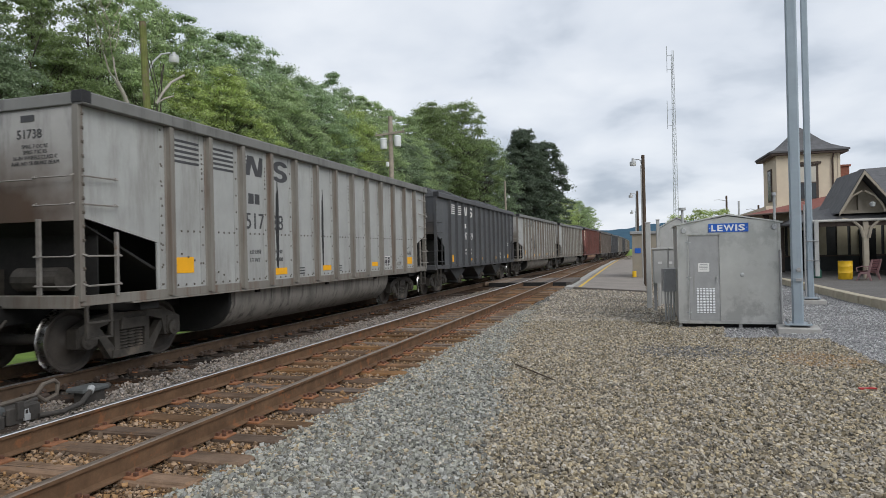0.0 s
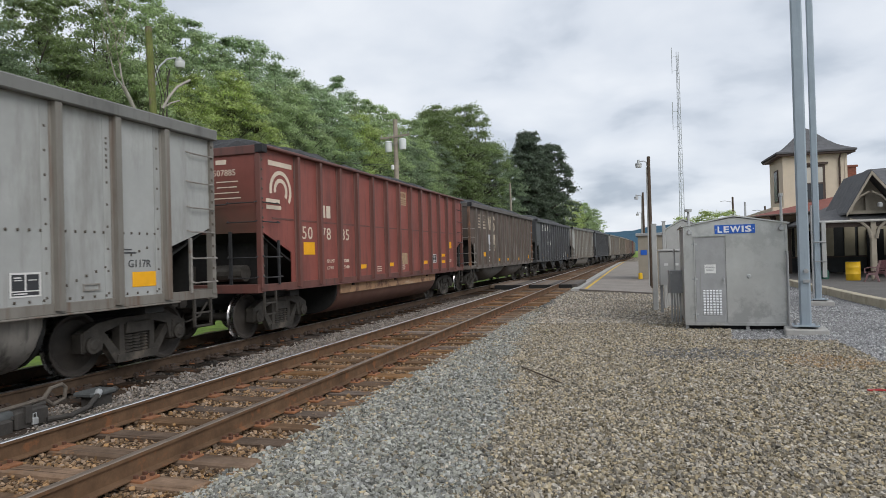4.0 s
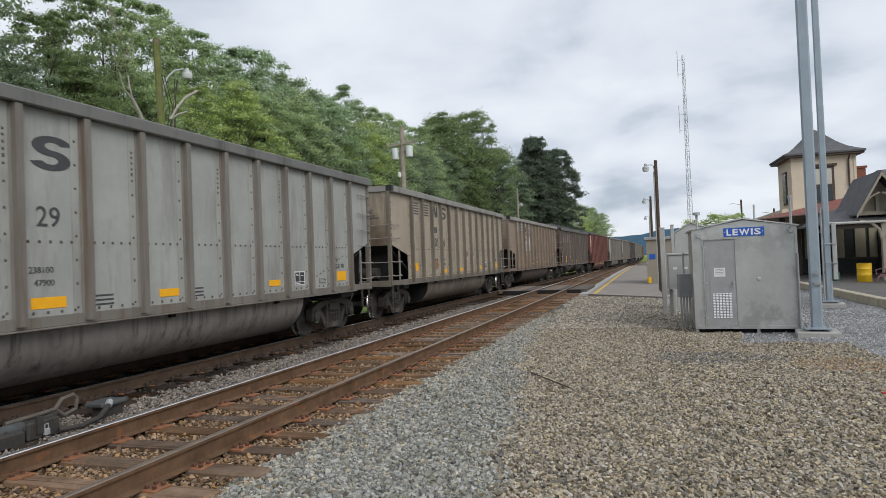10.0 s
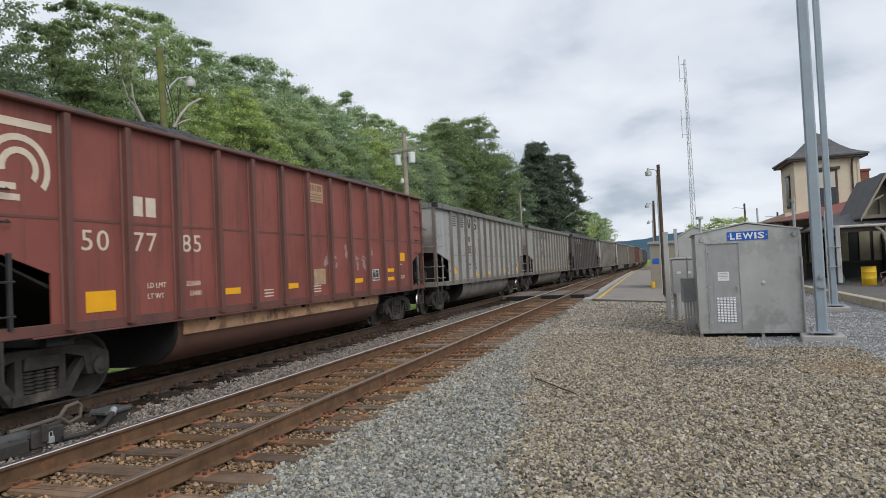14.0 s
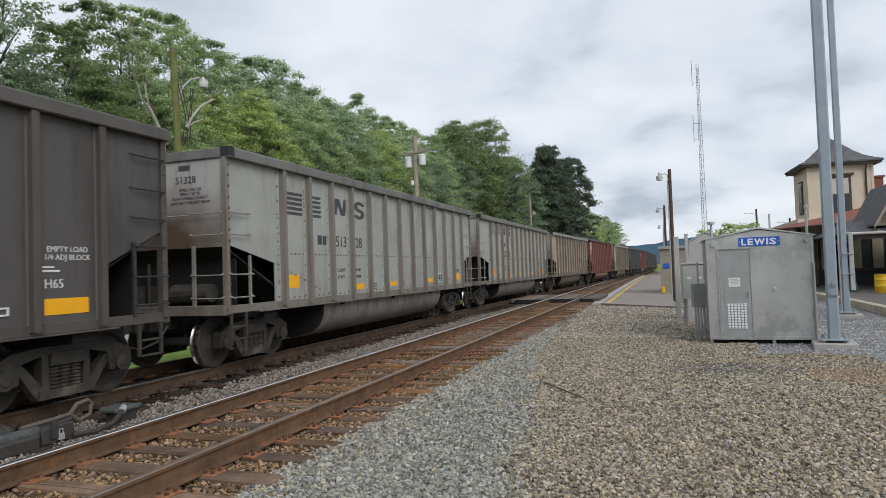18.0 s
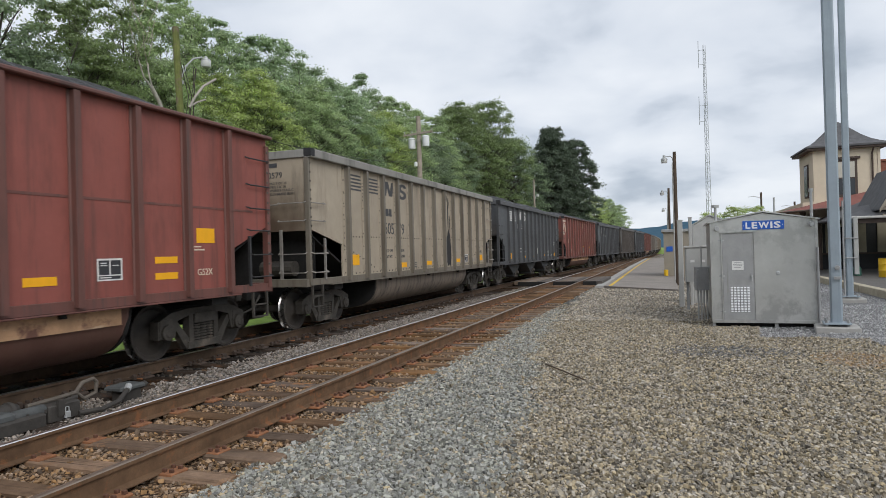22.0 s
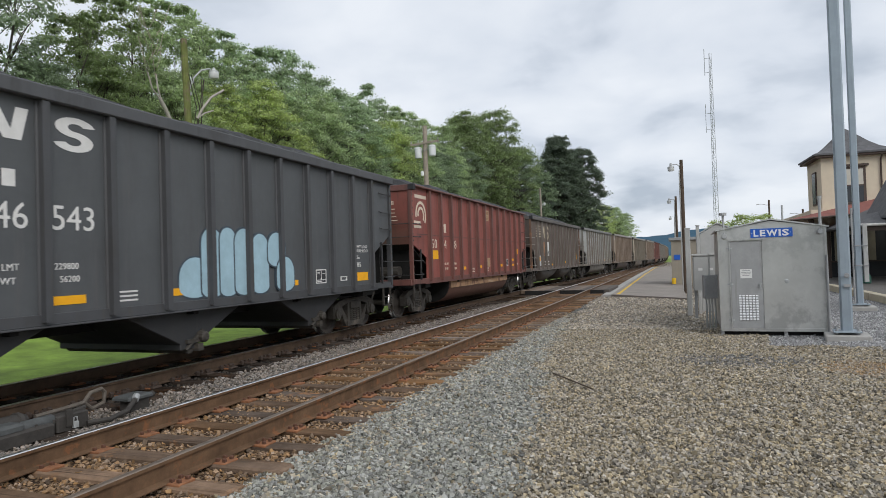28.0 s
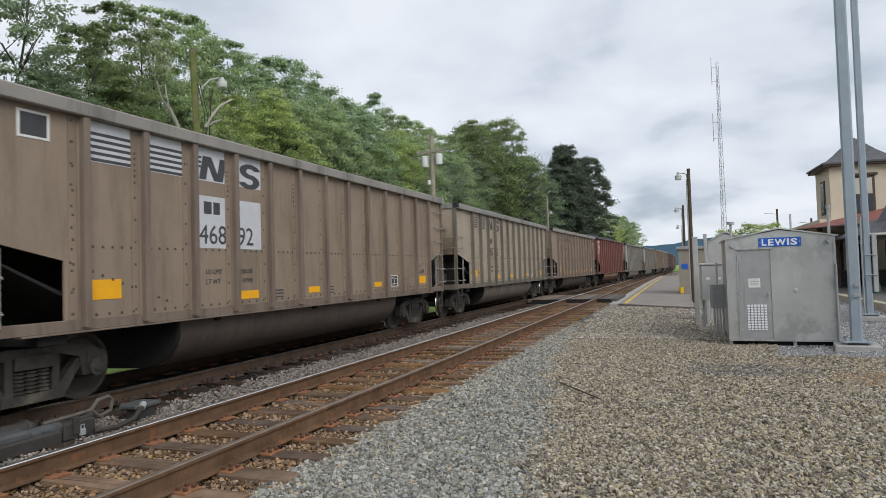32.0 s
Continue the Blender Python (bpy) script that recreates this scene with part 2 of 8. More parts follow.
    if streak2:
        mp = t.nodes.new("ShaderNodeMapping")
        mp.inputs["Scale"].default_value = (1.6, 1.6, 0.3)
        t.links.new(where, mp.inputs["Vector"])
        col = mix(ramp(noise_at(1.0, 6, 0.72, mp.outputs[0]), 0.50, 0.74), col, streak2)
    if spots:
        col = mix(ramp(noise_at(spot_scale, 6, 0.68), spot_at, spot_at + 0.1), col, spots)
    t.links.new(col, bsdf.inputs["Base Color"])
    rr = t.nodes.new("ShaderNodeMapRange")
    rr.inputs["To Min"].default_value, rr.inputs["To Max"].default_value = max(0.05, rough - 0.12), min(1, rough + 0.12)
    t.links.new(noise_at(scale * 3), rr.inputs["Value"])
    t.links.new(rr.outputs["Result"], bsdf.inputs["Roughness"])
    if bump:
        b = t.nodes.new("ShaderNodeBump")
        b.inputs["Strength"].default_value, b.inputs["Distance"].default_value = bump, 0.02
        t.links.new(noise_at(bump_scale, 5), b.inputs["Height"])
        t.links.new(b.outputs["Normal"], bsdf.inputs["Normal"])
    return mat


def stony(name, cols, cell=28.0, relief=0.7, big=(0.3, 0.18)):
    """Loose stone seen from afar: cells of several tints with relief, and broad stains."""
    mat = bpy.data.materials.new(name)
    mat.use_nodes = True
    t = mat.node_tree
    bsdf = t.nodes["Principled BSDF"]
    bsdf.inputs["Roughness"].default_value = 0.9
    bsdf.inputs["Specular IOR Level"].default_value = 0.25
    tc = t.nodes.new("ShaderNodeTexCoord")
    vo = t.nodes.new("ShaderNodeTexVoronoi")
    vo.inputs["Scale"].default_value = cell
    t.links.new(tc.outputs["Object"], vo.inputs["Vector"])
    sep = t.nodes.new("ShaderNodeSeparateColor")
    t.links.new(vo.outputs["Color"], sep.inputs[0])
    cr = t.nodes.new("ShaderNodeValToRGB")
    cr.color_ramp.interpolation = "LINEAR"
    for i, c in enumerate(cols):
        e = cr.color_ramp.elements[i] if i < 2 else cr.color_ramp.elements.new(0.5)
        e.color = (*c, 1)
    for i in range(len(cols)):
        cr.color_ramp.elements[i].position = i / (len(cols) - 1)
    t.links.new(sep.outputs[0], cr.inputs["Fac"])
    n = t.nodes.new("ShaderNodeTexNoise")
    n.inputs["Scale"].default_value, n.inputs["Detail"].default_value = big[0], 6
    t.links.new(tc.outputs["Object"], n.inputs["Vector"])
    mr = t.nodes.new("ShaderNodeMapRange")
    mr.inputs["From Min"].default_value, mr.inputs["From Max"].default_value = 0.35, 0.65
    mr.inputs["To Min"].default_value, mr.inputs["To Max"].default_value = 1 - big[1], 1 + big[1]
    t.links.new(n.outputs["Fac"], mr.inputs["Value"])
    hsv = t.nodes.new("ShaderNodeHueSaturation")
    n2 = t.nodes.new("ShaderNodeTexNoise")
    n2.inputs["Scale"].default_value, n2.inputs["Detail"].default_value, n2.inputs["Roughness"].default_value = 5.0, 8, 0.75
    t.links.new(tc.outputs["Object"], n2.inputs["Vector"])
    mr2 = t.nodes.new("ShaderNodeMapRange")
    mr2.inputs["From Min"].default_value, mr2.inputs["From Max"].default_value = 0.35, 0.65
    mr2.inputs["To Min"].default_value, mr2.inputs["To Max"].default_value = 0.72, 1.28
    t.links.new(n2.outputs["Fac"], mr2.inputs["Value"])
    mul = t.nodes.new("ShaderNodeMath")
    mul.operation = "MULTIPLY"
    t.links.new(mr.outputs["Result"], mul.inputs[0])
    t.links.new(mr2.outputs["Result"], mul.inputs[1])
    gap = t.nodes.new("ShaderNodeMapRange")                 # shade of the deep gaps between stones, put into the colour
    gap.inputs["From Min"].default_value, gap.inputs["From Max"].default_value = 0.34, 0.6
    t.links.new(vo.outputs["Distance"], gap.inputs["Value"])
    gap_shade = t.nodes.new("ShaderNodeMix")
    gap_shade.data_type = "RGBA"
    gap_shade.inputs["B"].default_value = (*(0.3 * c for c in cols[0]), 1)
    t.links.new(gap.outputs["Result"], gap_shade.inputs["Factor"])
    t.links.new(cr.outputs["Color"], gap_shade.inputs["A"])
    t.links.new(gap_shade.outputs["Result"], hsv.inputs["Color"])
    t.links.new(mul.outputs[0], hsv.inputs["Value"])
    t.links.new(hsv.outputs["Color"], bsdf.inputs["Base Color"])
    off = t.nodes.new("ShaderNodeVectorMath")               # each cell is a facet with a tilt of its own
    off.operation = "SUBTRACT"
    t.links.new(tc.outputs["Object"], off.inputs[0])
    t.links.new(vo.outputs["Position"], off.inputs[1])
    tilt = t.nodes.new("ShaderNodeVectorMath")
    tilt.operation, tilt.inputs[1].default_value = "SUBTRACT", (0.5, 0.5, 0.5)
    t.links.new(vo.outputs["Color"], tilt.inputs[0])
    dot = t.nodes.new("ShaderNodeVectorMath")
    dot.operation = "DOT_PRODUCT"
    t.links.new(off.outputs[0], dot.inputs[0])
    t.links.new(tilt.outputs[0], dot.inputs[1])
    high = t.nodes.new("ShaderNodeMath")
    high.operation, high.inputs[1].default_value = "MULTIPLY_ADD", 2.2
    t.links.new(dot.outputs["Value"], high.inputs[0])
    dome = t.nodes.new("ShaderNodeMath")
    dome.operation, dome.inputs[1].default_value = "MULTIPLY", -0.35 / cell
    t.links.new(vo.outputs["Distance"], dome.inputs[0])
    t.links.new(dome.outputs[0], high.inputs[2])
    b = t.nodes.new("ShaderNodeBump")
    b.inputs["Strength"].default_value, b.inputs["Distance"].default_value = relief, 1.0
    t.links.new(high.outputs[0], b.inputs["Height"])
    t.links.new(b.outputs["Normal"], bsdf.inputs["Normal"])
    return mat


RUST = (0.16, 0.075, 0.04)
GRIME = (0.045, 0.04, 0.036)
M = {
    "grass": material("grass", (0.19, 0.29, 0.045), 0.9, vary=0.4, scale=1.2, bump=0.6, bump_scale=30, spots=(0.17, 0.2, 0.06)),
    "forest_floor": material("forest floor", (0.035, 0.05, 0.02), 0.95, vary=0.5, scale=0.8, bump=0.6, bump_scale=12),
    "ballast": stony("grey ballast", [(0.13, 0.13, 0.117), (0.255, 0.257, 0.238), (0.185, 0.183, 0.168), (0.39, 0.385, 0.355)], 32),
    "gravel": stony("brown gravel", [(0.22, 0.185, 0.142), (0.43, 0.37, 0.29), (0.32, 0.275, 0.218), (0.58, 0.515, 0.42)], 26),
    "fines": stony("fine grey gravel", [(0.25, 0.25, 0.255), (0.40, 0.40, 0.405), (0.33, 0.325, 0.325), (0.52, 0.51, 0.5)], 48, 0.4),
    "bed": stony("tan ballast", [(0.14, 0.08, 0.042), (0.29, 0.18, 0.095), (0.215, 0.135, 0.08), (0.38, 0.26, 0.15)], 26),
    # coal dust, with the shade beneath the train put into the colour
    "dark_bed": stony("coal-dusted shade-dark ballast", [(0.018, 0.016, 0.014), (0.042, 0.035, 0.028), (0.028, 0.024, 0.02), (0.07, 0.058, 0.045)], 26),
    "asphalt": material("worn asphalt", (0.115, 0.107, 0.098), 0.9, vary=0.15, scale=0.7, bump=0.3, bump_scale=90, spots=(0.085, 0.08, 0.075), spot_scale=0.6),
    "platform": material("worn platform asphalt", (0.25, 0.222, 0.195), 0.9, vary=0.15, scale=0.9, bump=0.3, bump_scale=90, spots=(0.16, 0.145, 0.13), spot_scale=0.5),
    "concrete": material("concrete", (0.36, 0.35, 0.33), 0.9, vary=0.15, scale=2, bump=0.25, bump_scale=50, spots=(0.26, 0.24, 0.21)),
    "kerbstone": material("kerb stone", (0.4, 0.35, 0.26), 0.9, vary=0.18, scale=3, bump=0.3, bump_scale=40, spots=(0.24, 0.21, 0.17)),
    "yellow_paint": material("yellow line paint", (0.65, 0.42, 0.02), 0.7, vary=0.12, scale=5, bump=0.1, spots=(0.35, 0.27, 0.1), spot_at=0.66, spot_scale=5),
    "rail": material("rusty rail steel", (0.135, 0.08, 0.046), 0.85, 0.0, vary=0.35, scale=4, spots=(0.21, 0.095, 0.045), spot_at=0.56, spot_scale=5, bump=0.2, spec=0.2),
    "rail_sooty": material("sooty brown rail steel", (0.09, 0.06, 0.04), 0.85, 0.0, vary=0.35, scale=4, spots=(0.05, 0.038, 0.028), bump=0.2, spec=0.2),
    "anchor": material("black-brown rail anchor", (0.06, 0.042, 0.032), 0.85, vary=0.3, scale=12, bump=0.2),
    "rail_top": material("polished rail head", (0.8, 0.79, 0.78), 0.33, 1.0, vary=0.12, scale=3, bump=0.03),
    "rail_dull": material("dull rail head", (0.24, 0.19, 0.15), 0.42, 0.5, vary=0.2, scale=5, bump=0.06),
    "tie": material("weathered tie timber", (0.175, 0.112, 0.07), 0.95, vary=0.4, scale=2.5, spots=(0.34, 0.17, 0.075), spot_at=0.58, spot_scale=2.0, bump=0.5, bump_scale=35, random_by="object", spec=0.12, streak=(0.06, 0.04, 0.028), streak_at=0.52, streak_shape=(0.6, 26, 4), drift=True),
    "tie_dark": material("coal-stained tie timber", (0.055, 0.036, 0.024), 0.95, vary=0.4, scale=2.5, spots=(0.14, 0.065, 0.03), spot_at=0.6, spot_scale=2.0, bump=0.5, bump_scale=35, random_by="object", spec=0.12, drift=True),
    "plate": material("rusted tie plate", (0.27, 0.115, 0.052), 0.9, 0.0, vary=0.3, scale=12, bump=0.3),
    "spike": material("rusted spike", (0.12, 0.055, 0.033), 0.85, 0.1, vary=0.3, scale=20, bump=0.2),
    "truck": material("grimy cast steel", (0.05, 0.044, 0.037), 0.7, 0.05, vary=0.4, scale=7, spots=(0.14, 0.115, 0.09), bump=0.3, bump_scale=40),
    "wheel": material("wheel steel", (0.045, 0.038, 0.032), 0.7, 0.0, vary=0.3, scale=6, bump=0.1),
    "tread": material("bright wheel tread", (0.45, 0.44, 0.43), 0.28, 1.0, vary=0.1, scale=6, bump=0.02),
    # near-black: soot, with the shade below the cars put into the colour
    "under": material("sooty shade-black underframe", (0.012, 0.0115, 0.011), 0.9, 0.0, vary=0.3, scale=5, bump=0.2),
    "coal": material("coal", (0.016, 0.016, 0.017), 0.6, 0.0, vary=0.4, scale=12, bump=1.0, bump_scale=14),
    "rod_light": material("galvanised grab iron", (0.32, 0.3, 0.275), 0.55, 0.4, vary=0.2, scale=12, spots=RUST, spot_at=0.6, bump=0.1),
    "rod_dark": material("black grab iron", (0.04, 0.04, 0.042), 0.6, 0.2, vary=0.2, scale=12, bump=0.1),
    "reflector": material("yellow reflective sheet", (0.86, 0.41, 0.006), 0.75, vary=0.06, scale=6, spots=(0.5, 0.3, 0.05), spot_at=0.68, bump=0.02),
    "tub_cream": material("flaking cream and rust tub paint", (0.42, 0.25, 0.14), 0.75, vary=0.3, scale=2.5, spots=(0.13, 0.06, 0.042), spot_at=0.5, spot_scale=1.4, streak=(0.55, 0.42, 0.3), streak_at=0.56, streak_shape=(1, 1.2, 9), bump=0.1),
    "white": material("white lettering paint", (0.68, 0.67, 0.65), 0.6, vary=0.08, scale=6, bump=0.02),
    "cream": material("cream lettering paint", (0.66, 0.56, 0.45), 0.65, vary=0.1, scale=6, spots=(0.4, 0.25, 0.18), spot_at=0.66, spot_scale=6, bump=0.02),
    "black_paint": material("black lettering paint", (0.035, 0.036, 0.04), 0.6, vary=0.1, scale=6, bump=0.02),
    "faded_black": material("worn black lettering paint", (0.055, 0.056, 0.06), 0.65, vary=0.2, scale=6, bump=0.02),
    "soot": material("black of tar stains and corner gaps", (0.018, 0.018, 0.02), 0.7, vary=0.2, scale=6, bump=0.05),
    "primer": material("brown primer patch", (0.25, 0.17, 0.12), 0.75, vary=0.15, scale=5, bump=0.05),
    "pale_patch": material("pale repaint patch", (0.56, 0.57, 0.6), 0.6, vary=0.08, scale=4, bump=0.02),
    "rust_patch": material("orange rust patch", (0.3, 0.165, 0.095), 0.8, vary=0.3, scale=5, bump=0.05),
    "pale_ring": material("pale tan repaint", (0.46, 0.41, 0.34), 0.7, vary=0.15, scale=4, bump=0.02),
    "rusty_post": material("rusted corner post paint", (0.16, 0.095, 0.065), 0.75, vary=0.3, scale=3, spots=(0.27, 0.12, 0.06), spot_at=0.5, spot_scale=3, bump=0.1),
    "stencil": material("rust-stained cream stencil panel", (0.42, 0.29, 0.18), 0.75, vary=0.2, scale=6, spots=(0.28, 0.14, 0.08), spot_at=0.56, spot_scale=4, bump=0.02),
    "worn_cream": material("worn cream emblem paint", (0.47, 0.4, 0.31), 0.7, vary=0.25, scale=3, spots=(0.11, 0.085, 0.07), spot_at=0.5, spot_scale=2.2, bump=0.02),
    # rivets coloured dark to carry the small shadows round their heads
    "rivet": material("rivet head darkened for shade", (0.085, 0.07, 0.055), 0.7, vary=0.2, scale=20, bump=0.05),
    "graffiti": material("pale blue spray paint", (0.34, 0.5, 0.58), 0.6, vary=0.12, scale=3, bump=0.02),
    "pale_smear": material("pale smeared red paint", (0.36, 0.24, 0.225), 0.6, vary=0.3, scale=4, spots=(0.26, 0.1, 0.08), spot_at=0.5, spot_scale=5, bump=0.02),
    "graffiti_line": material("dark outline spray paint", (0.05, 0.07, 0.09), 0.6, vary=0.1, scale=6, bump=0.02),
}


def paint(name, base, vary=0.12, streak=GRIME, streak_at=0.62, spots=None, spot_at=0.66):
    return material(name, base, 0.62, 0.0, vary=vary, scale=1.1, spots=spots, spot_at=spot_at, spot_scale=1.3,
                    bump=0.09, bump_scale=5, streak=streak, streak_at=streak_at, streak_shape=(7, 7, 0.4), drift=True,
                    streak2=tuple(0.5 * a + 0.5 * b for a, b in zip(tuple(c * 0.5 for c in base), streak)))


# paint of the sheets, of the ribs, of the tub and of the top rail, by kind of car
PAINT = {
    # light and grey tubs: the belly's shade is put into a darker paint
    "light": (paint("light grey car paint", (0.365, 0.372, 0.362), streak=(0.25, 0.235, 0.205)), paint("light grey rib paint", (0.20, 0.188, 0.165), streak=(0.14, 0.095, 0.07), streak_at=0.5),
              paint("shaded light grey tub paint", (0.22, 0.205, 0.185), streak=GRIME, streak_at=0.5), paint("grey top rail paint", (0.17, 0.17, 0.16))),
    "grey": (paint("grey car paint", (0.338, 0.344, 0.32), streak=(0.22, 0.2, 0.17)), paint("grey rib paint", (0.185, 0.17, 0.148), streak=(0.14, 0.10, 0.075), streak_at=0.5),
             paint("shaded grey tub paint", (0.21, 0.193, 0.172), streak=GRIME, streak_at=0.52), paint("dull top rail paint", (0.15, 0.15, 0.14))),
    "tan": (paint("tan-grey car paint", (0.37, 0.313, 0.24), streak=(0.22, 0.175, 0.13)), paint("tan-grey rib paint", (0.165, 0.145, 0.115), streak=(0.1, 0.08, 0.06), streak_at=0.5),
            paint("tan-shaded grey tub paint", (0.19, 0.155, 0.125), streak=GRIME, streak_at=0.5), paint("tan top rail paint", (0.25, 0.24, 0.22))),
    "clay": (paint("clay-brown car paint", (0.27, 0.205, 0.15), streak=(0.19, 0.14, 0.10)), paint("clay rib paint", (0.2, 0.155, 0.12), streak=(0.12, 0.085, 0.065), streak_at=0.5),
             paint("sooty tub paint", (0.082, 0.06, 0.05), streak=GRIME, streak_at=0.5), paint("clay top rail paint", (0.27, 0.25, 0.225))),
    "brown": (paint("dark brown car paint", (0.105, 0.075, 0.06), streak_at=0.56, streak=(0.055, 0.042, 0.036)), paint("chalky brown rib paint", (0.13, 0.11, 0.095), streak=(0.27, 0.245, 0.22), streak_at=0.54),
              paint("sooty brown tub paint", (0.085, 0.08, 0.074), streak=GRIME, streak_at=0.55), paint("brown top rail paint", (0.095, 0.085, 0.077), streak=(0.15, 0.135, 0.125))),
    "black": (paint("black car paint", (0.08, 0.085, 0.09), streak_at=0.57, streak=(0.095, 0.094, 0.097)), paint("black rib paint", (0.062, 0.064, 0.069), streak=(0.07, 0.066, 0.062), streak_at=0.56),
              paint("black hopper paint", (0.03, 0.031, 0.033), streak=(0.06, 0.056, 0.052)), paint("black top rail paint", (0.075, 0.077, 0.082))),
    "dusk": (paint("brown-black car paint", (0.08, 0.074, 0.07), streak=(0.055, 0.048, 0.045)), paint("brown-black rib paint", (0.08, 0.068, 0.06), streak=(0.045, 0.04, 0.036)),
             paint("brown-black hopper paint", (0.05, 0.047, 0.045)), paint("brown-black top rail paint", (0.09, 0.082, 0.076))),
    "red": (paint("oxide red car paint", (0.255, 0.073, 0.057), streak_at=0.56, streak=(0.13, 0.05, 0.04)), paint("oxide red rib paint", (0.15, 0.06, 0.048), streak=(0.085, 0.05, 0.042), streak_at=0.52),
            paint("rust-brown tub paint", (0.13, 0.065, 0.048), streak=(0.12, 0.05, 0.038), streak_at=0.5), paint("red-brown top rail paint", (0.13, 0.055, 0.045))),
}


def stained_end(name, base, dirt):
    """End sheet paint with a brown spray stain thrown up from the coupling, round the middle of the sheet's foot."""
    mat = paint(name, base)
    t = mat.node_tree
    bsdf = t.nodes["Principled BSDF"]
    old = bsdf.inputs["Base Color"].links[0].from_socket
    tc = t.nodes.new("ShaderNodeTexCoord")
    mp = t.nodes.new("ShaderNodeMapping")
    mp.inputs["Location"].default_value = (0.0, 0.0, -2.15 * 0.8)
    mp.inputs["Scale"].default_value = (0.4, 0.0, 0.8)
    t.links.new(tc.outputs["Object"], mp.inputs["Vector"])
    ln = t.nodes.new("ShaderNodeVectorMath")
    ln.operation = "LENGTH"
    t.links.new(mp.outputs[0], ln.inputs[0])
    nz = t.nodes.new("ShaderNodeTexNoise")
    nz.inputs["Scale"].default_value, nz.inputs["Detail"].default_value = 3.0, 6
    t.links.new(tc.outputs["Object"], nz.inputs["Vector"])
    ad = t.nodes.new("ShaderNodeMath")
    ad.operation = "MULTIPLY_ADD"
    ad.inputs[1].default_value = 0.5
    t.links.new(nz.outputs["Fac"], ad.inputs[0])
    t.links.new(ln.outputs["Value"], ad.inputs[2])
    mr = t.nodes.new("ShaderNodeMapRange")
    mr.inputs["From Min"].default_value, mr.inputs["From Max"].default_value = 1.22, 0.52
    t.links.new(ad.outputs[0], mr.inputs["Value"])
    mx = t.nodes.new("ShaderNodeMix")
    mx.data_type = "RGBA"
    mx.inputs["B"].default_value = (*dirt, 1)
    t.links.new(mr.outputs["Result"], mx.inputs["Factor"])
    t.links.new(old, mx.inputs["A"])
    t.links.new(mx.outputs["Result"], bsdf.inputs["Base Color"])
    return mat


END_PAINT = {"light": stained_end("stained light end paint", (0.375, 0.37, 0.355), (0.1, 0.065, 0.045)), "grey": stained_end("stained grey end paint", (0.37, 0.36, 0.345), (0.1, 0.065, 0.045)),
             "tan": stained_end("stained tan end paint", (0.36, 0.3, 0.225), (0.1, 0.065, 0.042)), "clay": stained_end("stained clay end paint", (0.24, 0.185, 0.14), (0.12, 0.075, 0.05)),
             "red": stained_end("stained red end paint", (0.2, 0.06, 0.045), (0.09, 0.05, 0.035)), "brown": stained_end("stained brown end paint", (0.085, 0.068, 0.058), (0.06, 0.045, 0.035)),
             "black": stained_end("stained black end paint", (0.058, 0.061, 0.068), (0.07, 0.058, 0.048)), "dusk": stained_end("stained dark end paint", (0.07, 0.062, 0.058), (0.08, 0.06, 0.045))}

# ---- ground ----
def smooth_step(a, b, v):
    k = np.clip((v - a) / (b - a), 0, 1)
    return k * k * (3 - 2 * k)


def ripple(X, Y, a, b, c=0.0):
    return np.sin(X * a + c) * np.cos(Y * b + 1.7 * c) + 0.6 * np.sin(X * a * 2.3 + Y * b * 1.9 + c)


def ground_z(X, Y):
    u = X - bend(Y)
    z = np.full_like(u, GROUND)
    z -= 0.16 * smooth_step(-10.3, -11.6, u)
    z += 1.0 * smooth_step(-13.5, -24, u) + 3.0 * smooth_step(-24, -60, u)
    near = smooth_step(40, 15, np.hypot(X, Y)) * (u > -3.2)
    z += near * 0.012 * ripple(X, Y, 2.1, 1.7) + near * 0.008 * ripple(X, Y, 5.3, 6.1, 1.0)
    return z


GRAVEL_EDGE_Y = np.array([0, 4.7, 6.6, 8.5, 11.6, 16.8, 29.6])
GRAVEL_EDGE_X = np.array([-1.25, -1.4, -1.52, -1.78, -2.42, -2.9, -3.5])


def gravel_edge(y):
    return np.interp(y, GRAVEL_EDGE_Y, GRAVEL_EDGE_X) + 0.09 * np.sin(y * 2.7) + 0.05 * np.sin(y * 6.1)


def ground_kind(x, y):
    u = x - bend(y)
    k = np.full(len(x), 2)                                   # brown gravel
    k[(x < gravel_edge(y)) & (y < 60)] = 1                   # grey ballast
    k[(x < -3.5) | (u < -7.0)] = 3                           # the track bed
    k[(x < -6.35) & (u > -7.2) & (y < 60)] = 2
    k[(u < -10.1)] = 3
    k[(u < -7.55) & (u > -10.9)] = 6                         # bed dark with coal dust and painted shade beneath the train
    wob = 0.15 * np.sin(x * 3.1) + 0.1 * np.sin(x * 7.3)
    fine = (y > 14.3 + wob - 0.55 * np.maximum(0, x - 2.9)) & (x > 1.6 + 0.12 * (y - 14)) & (y < 75)
    fine |= (x > 3.45 + 0.1 * np.sin(y * 4)) & (y > 10.4)
    k[fine & (x > -2.5)] = 4
    k[(x > 45) | (y > 170) | (y < -30)] = 0
    k[u < -11.8 + 0.12 * np.sin(y * 1.9) + 0.08 * np.sin(y * 4.3)] = 0                                         # grass
    k[u < -17.5] = 5                                         # wood floor
    return k


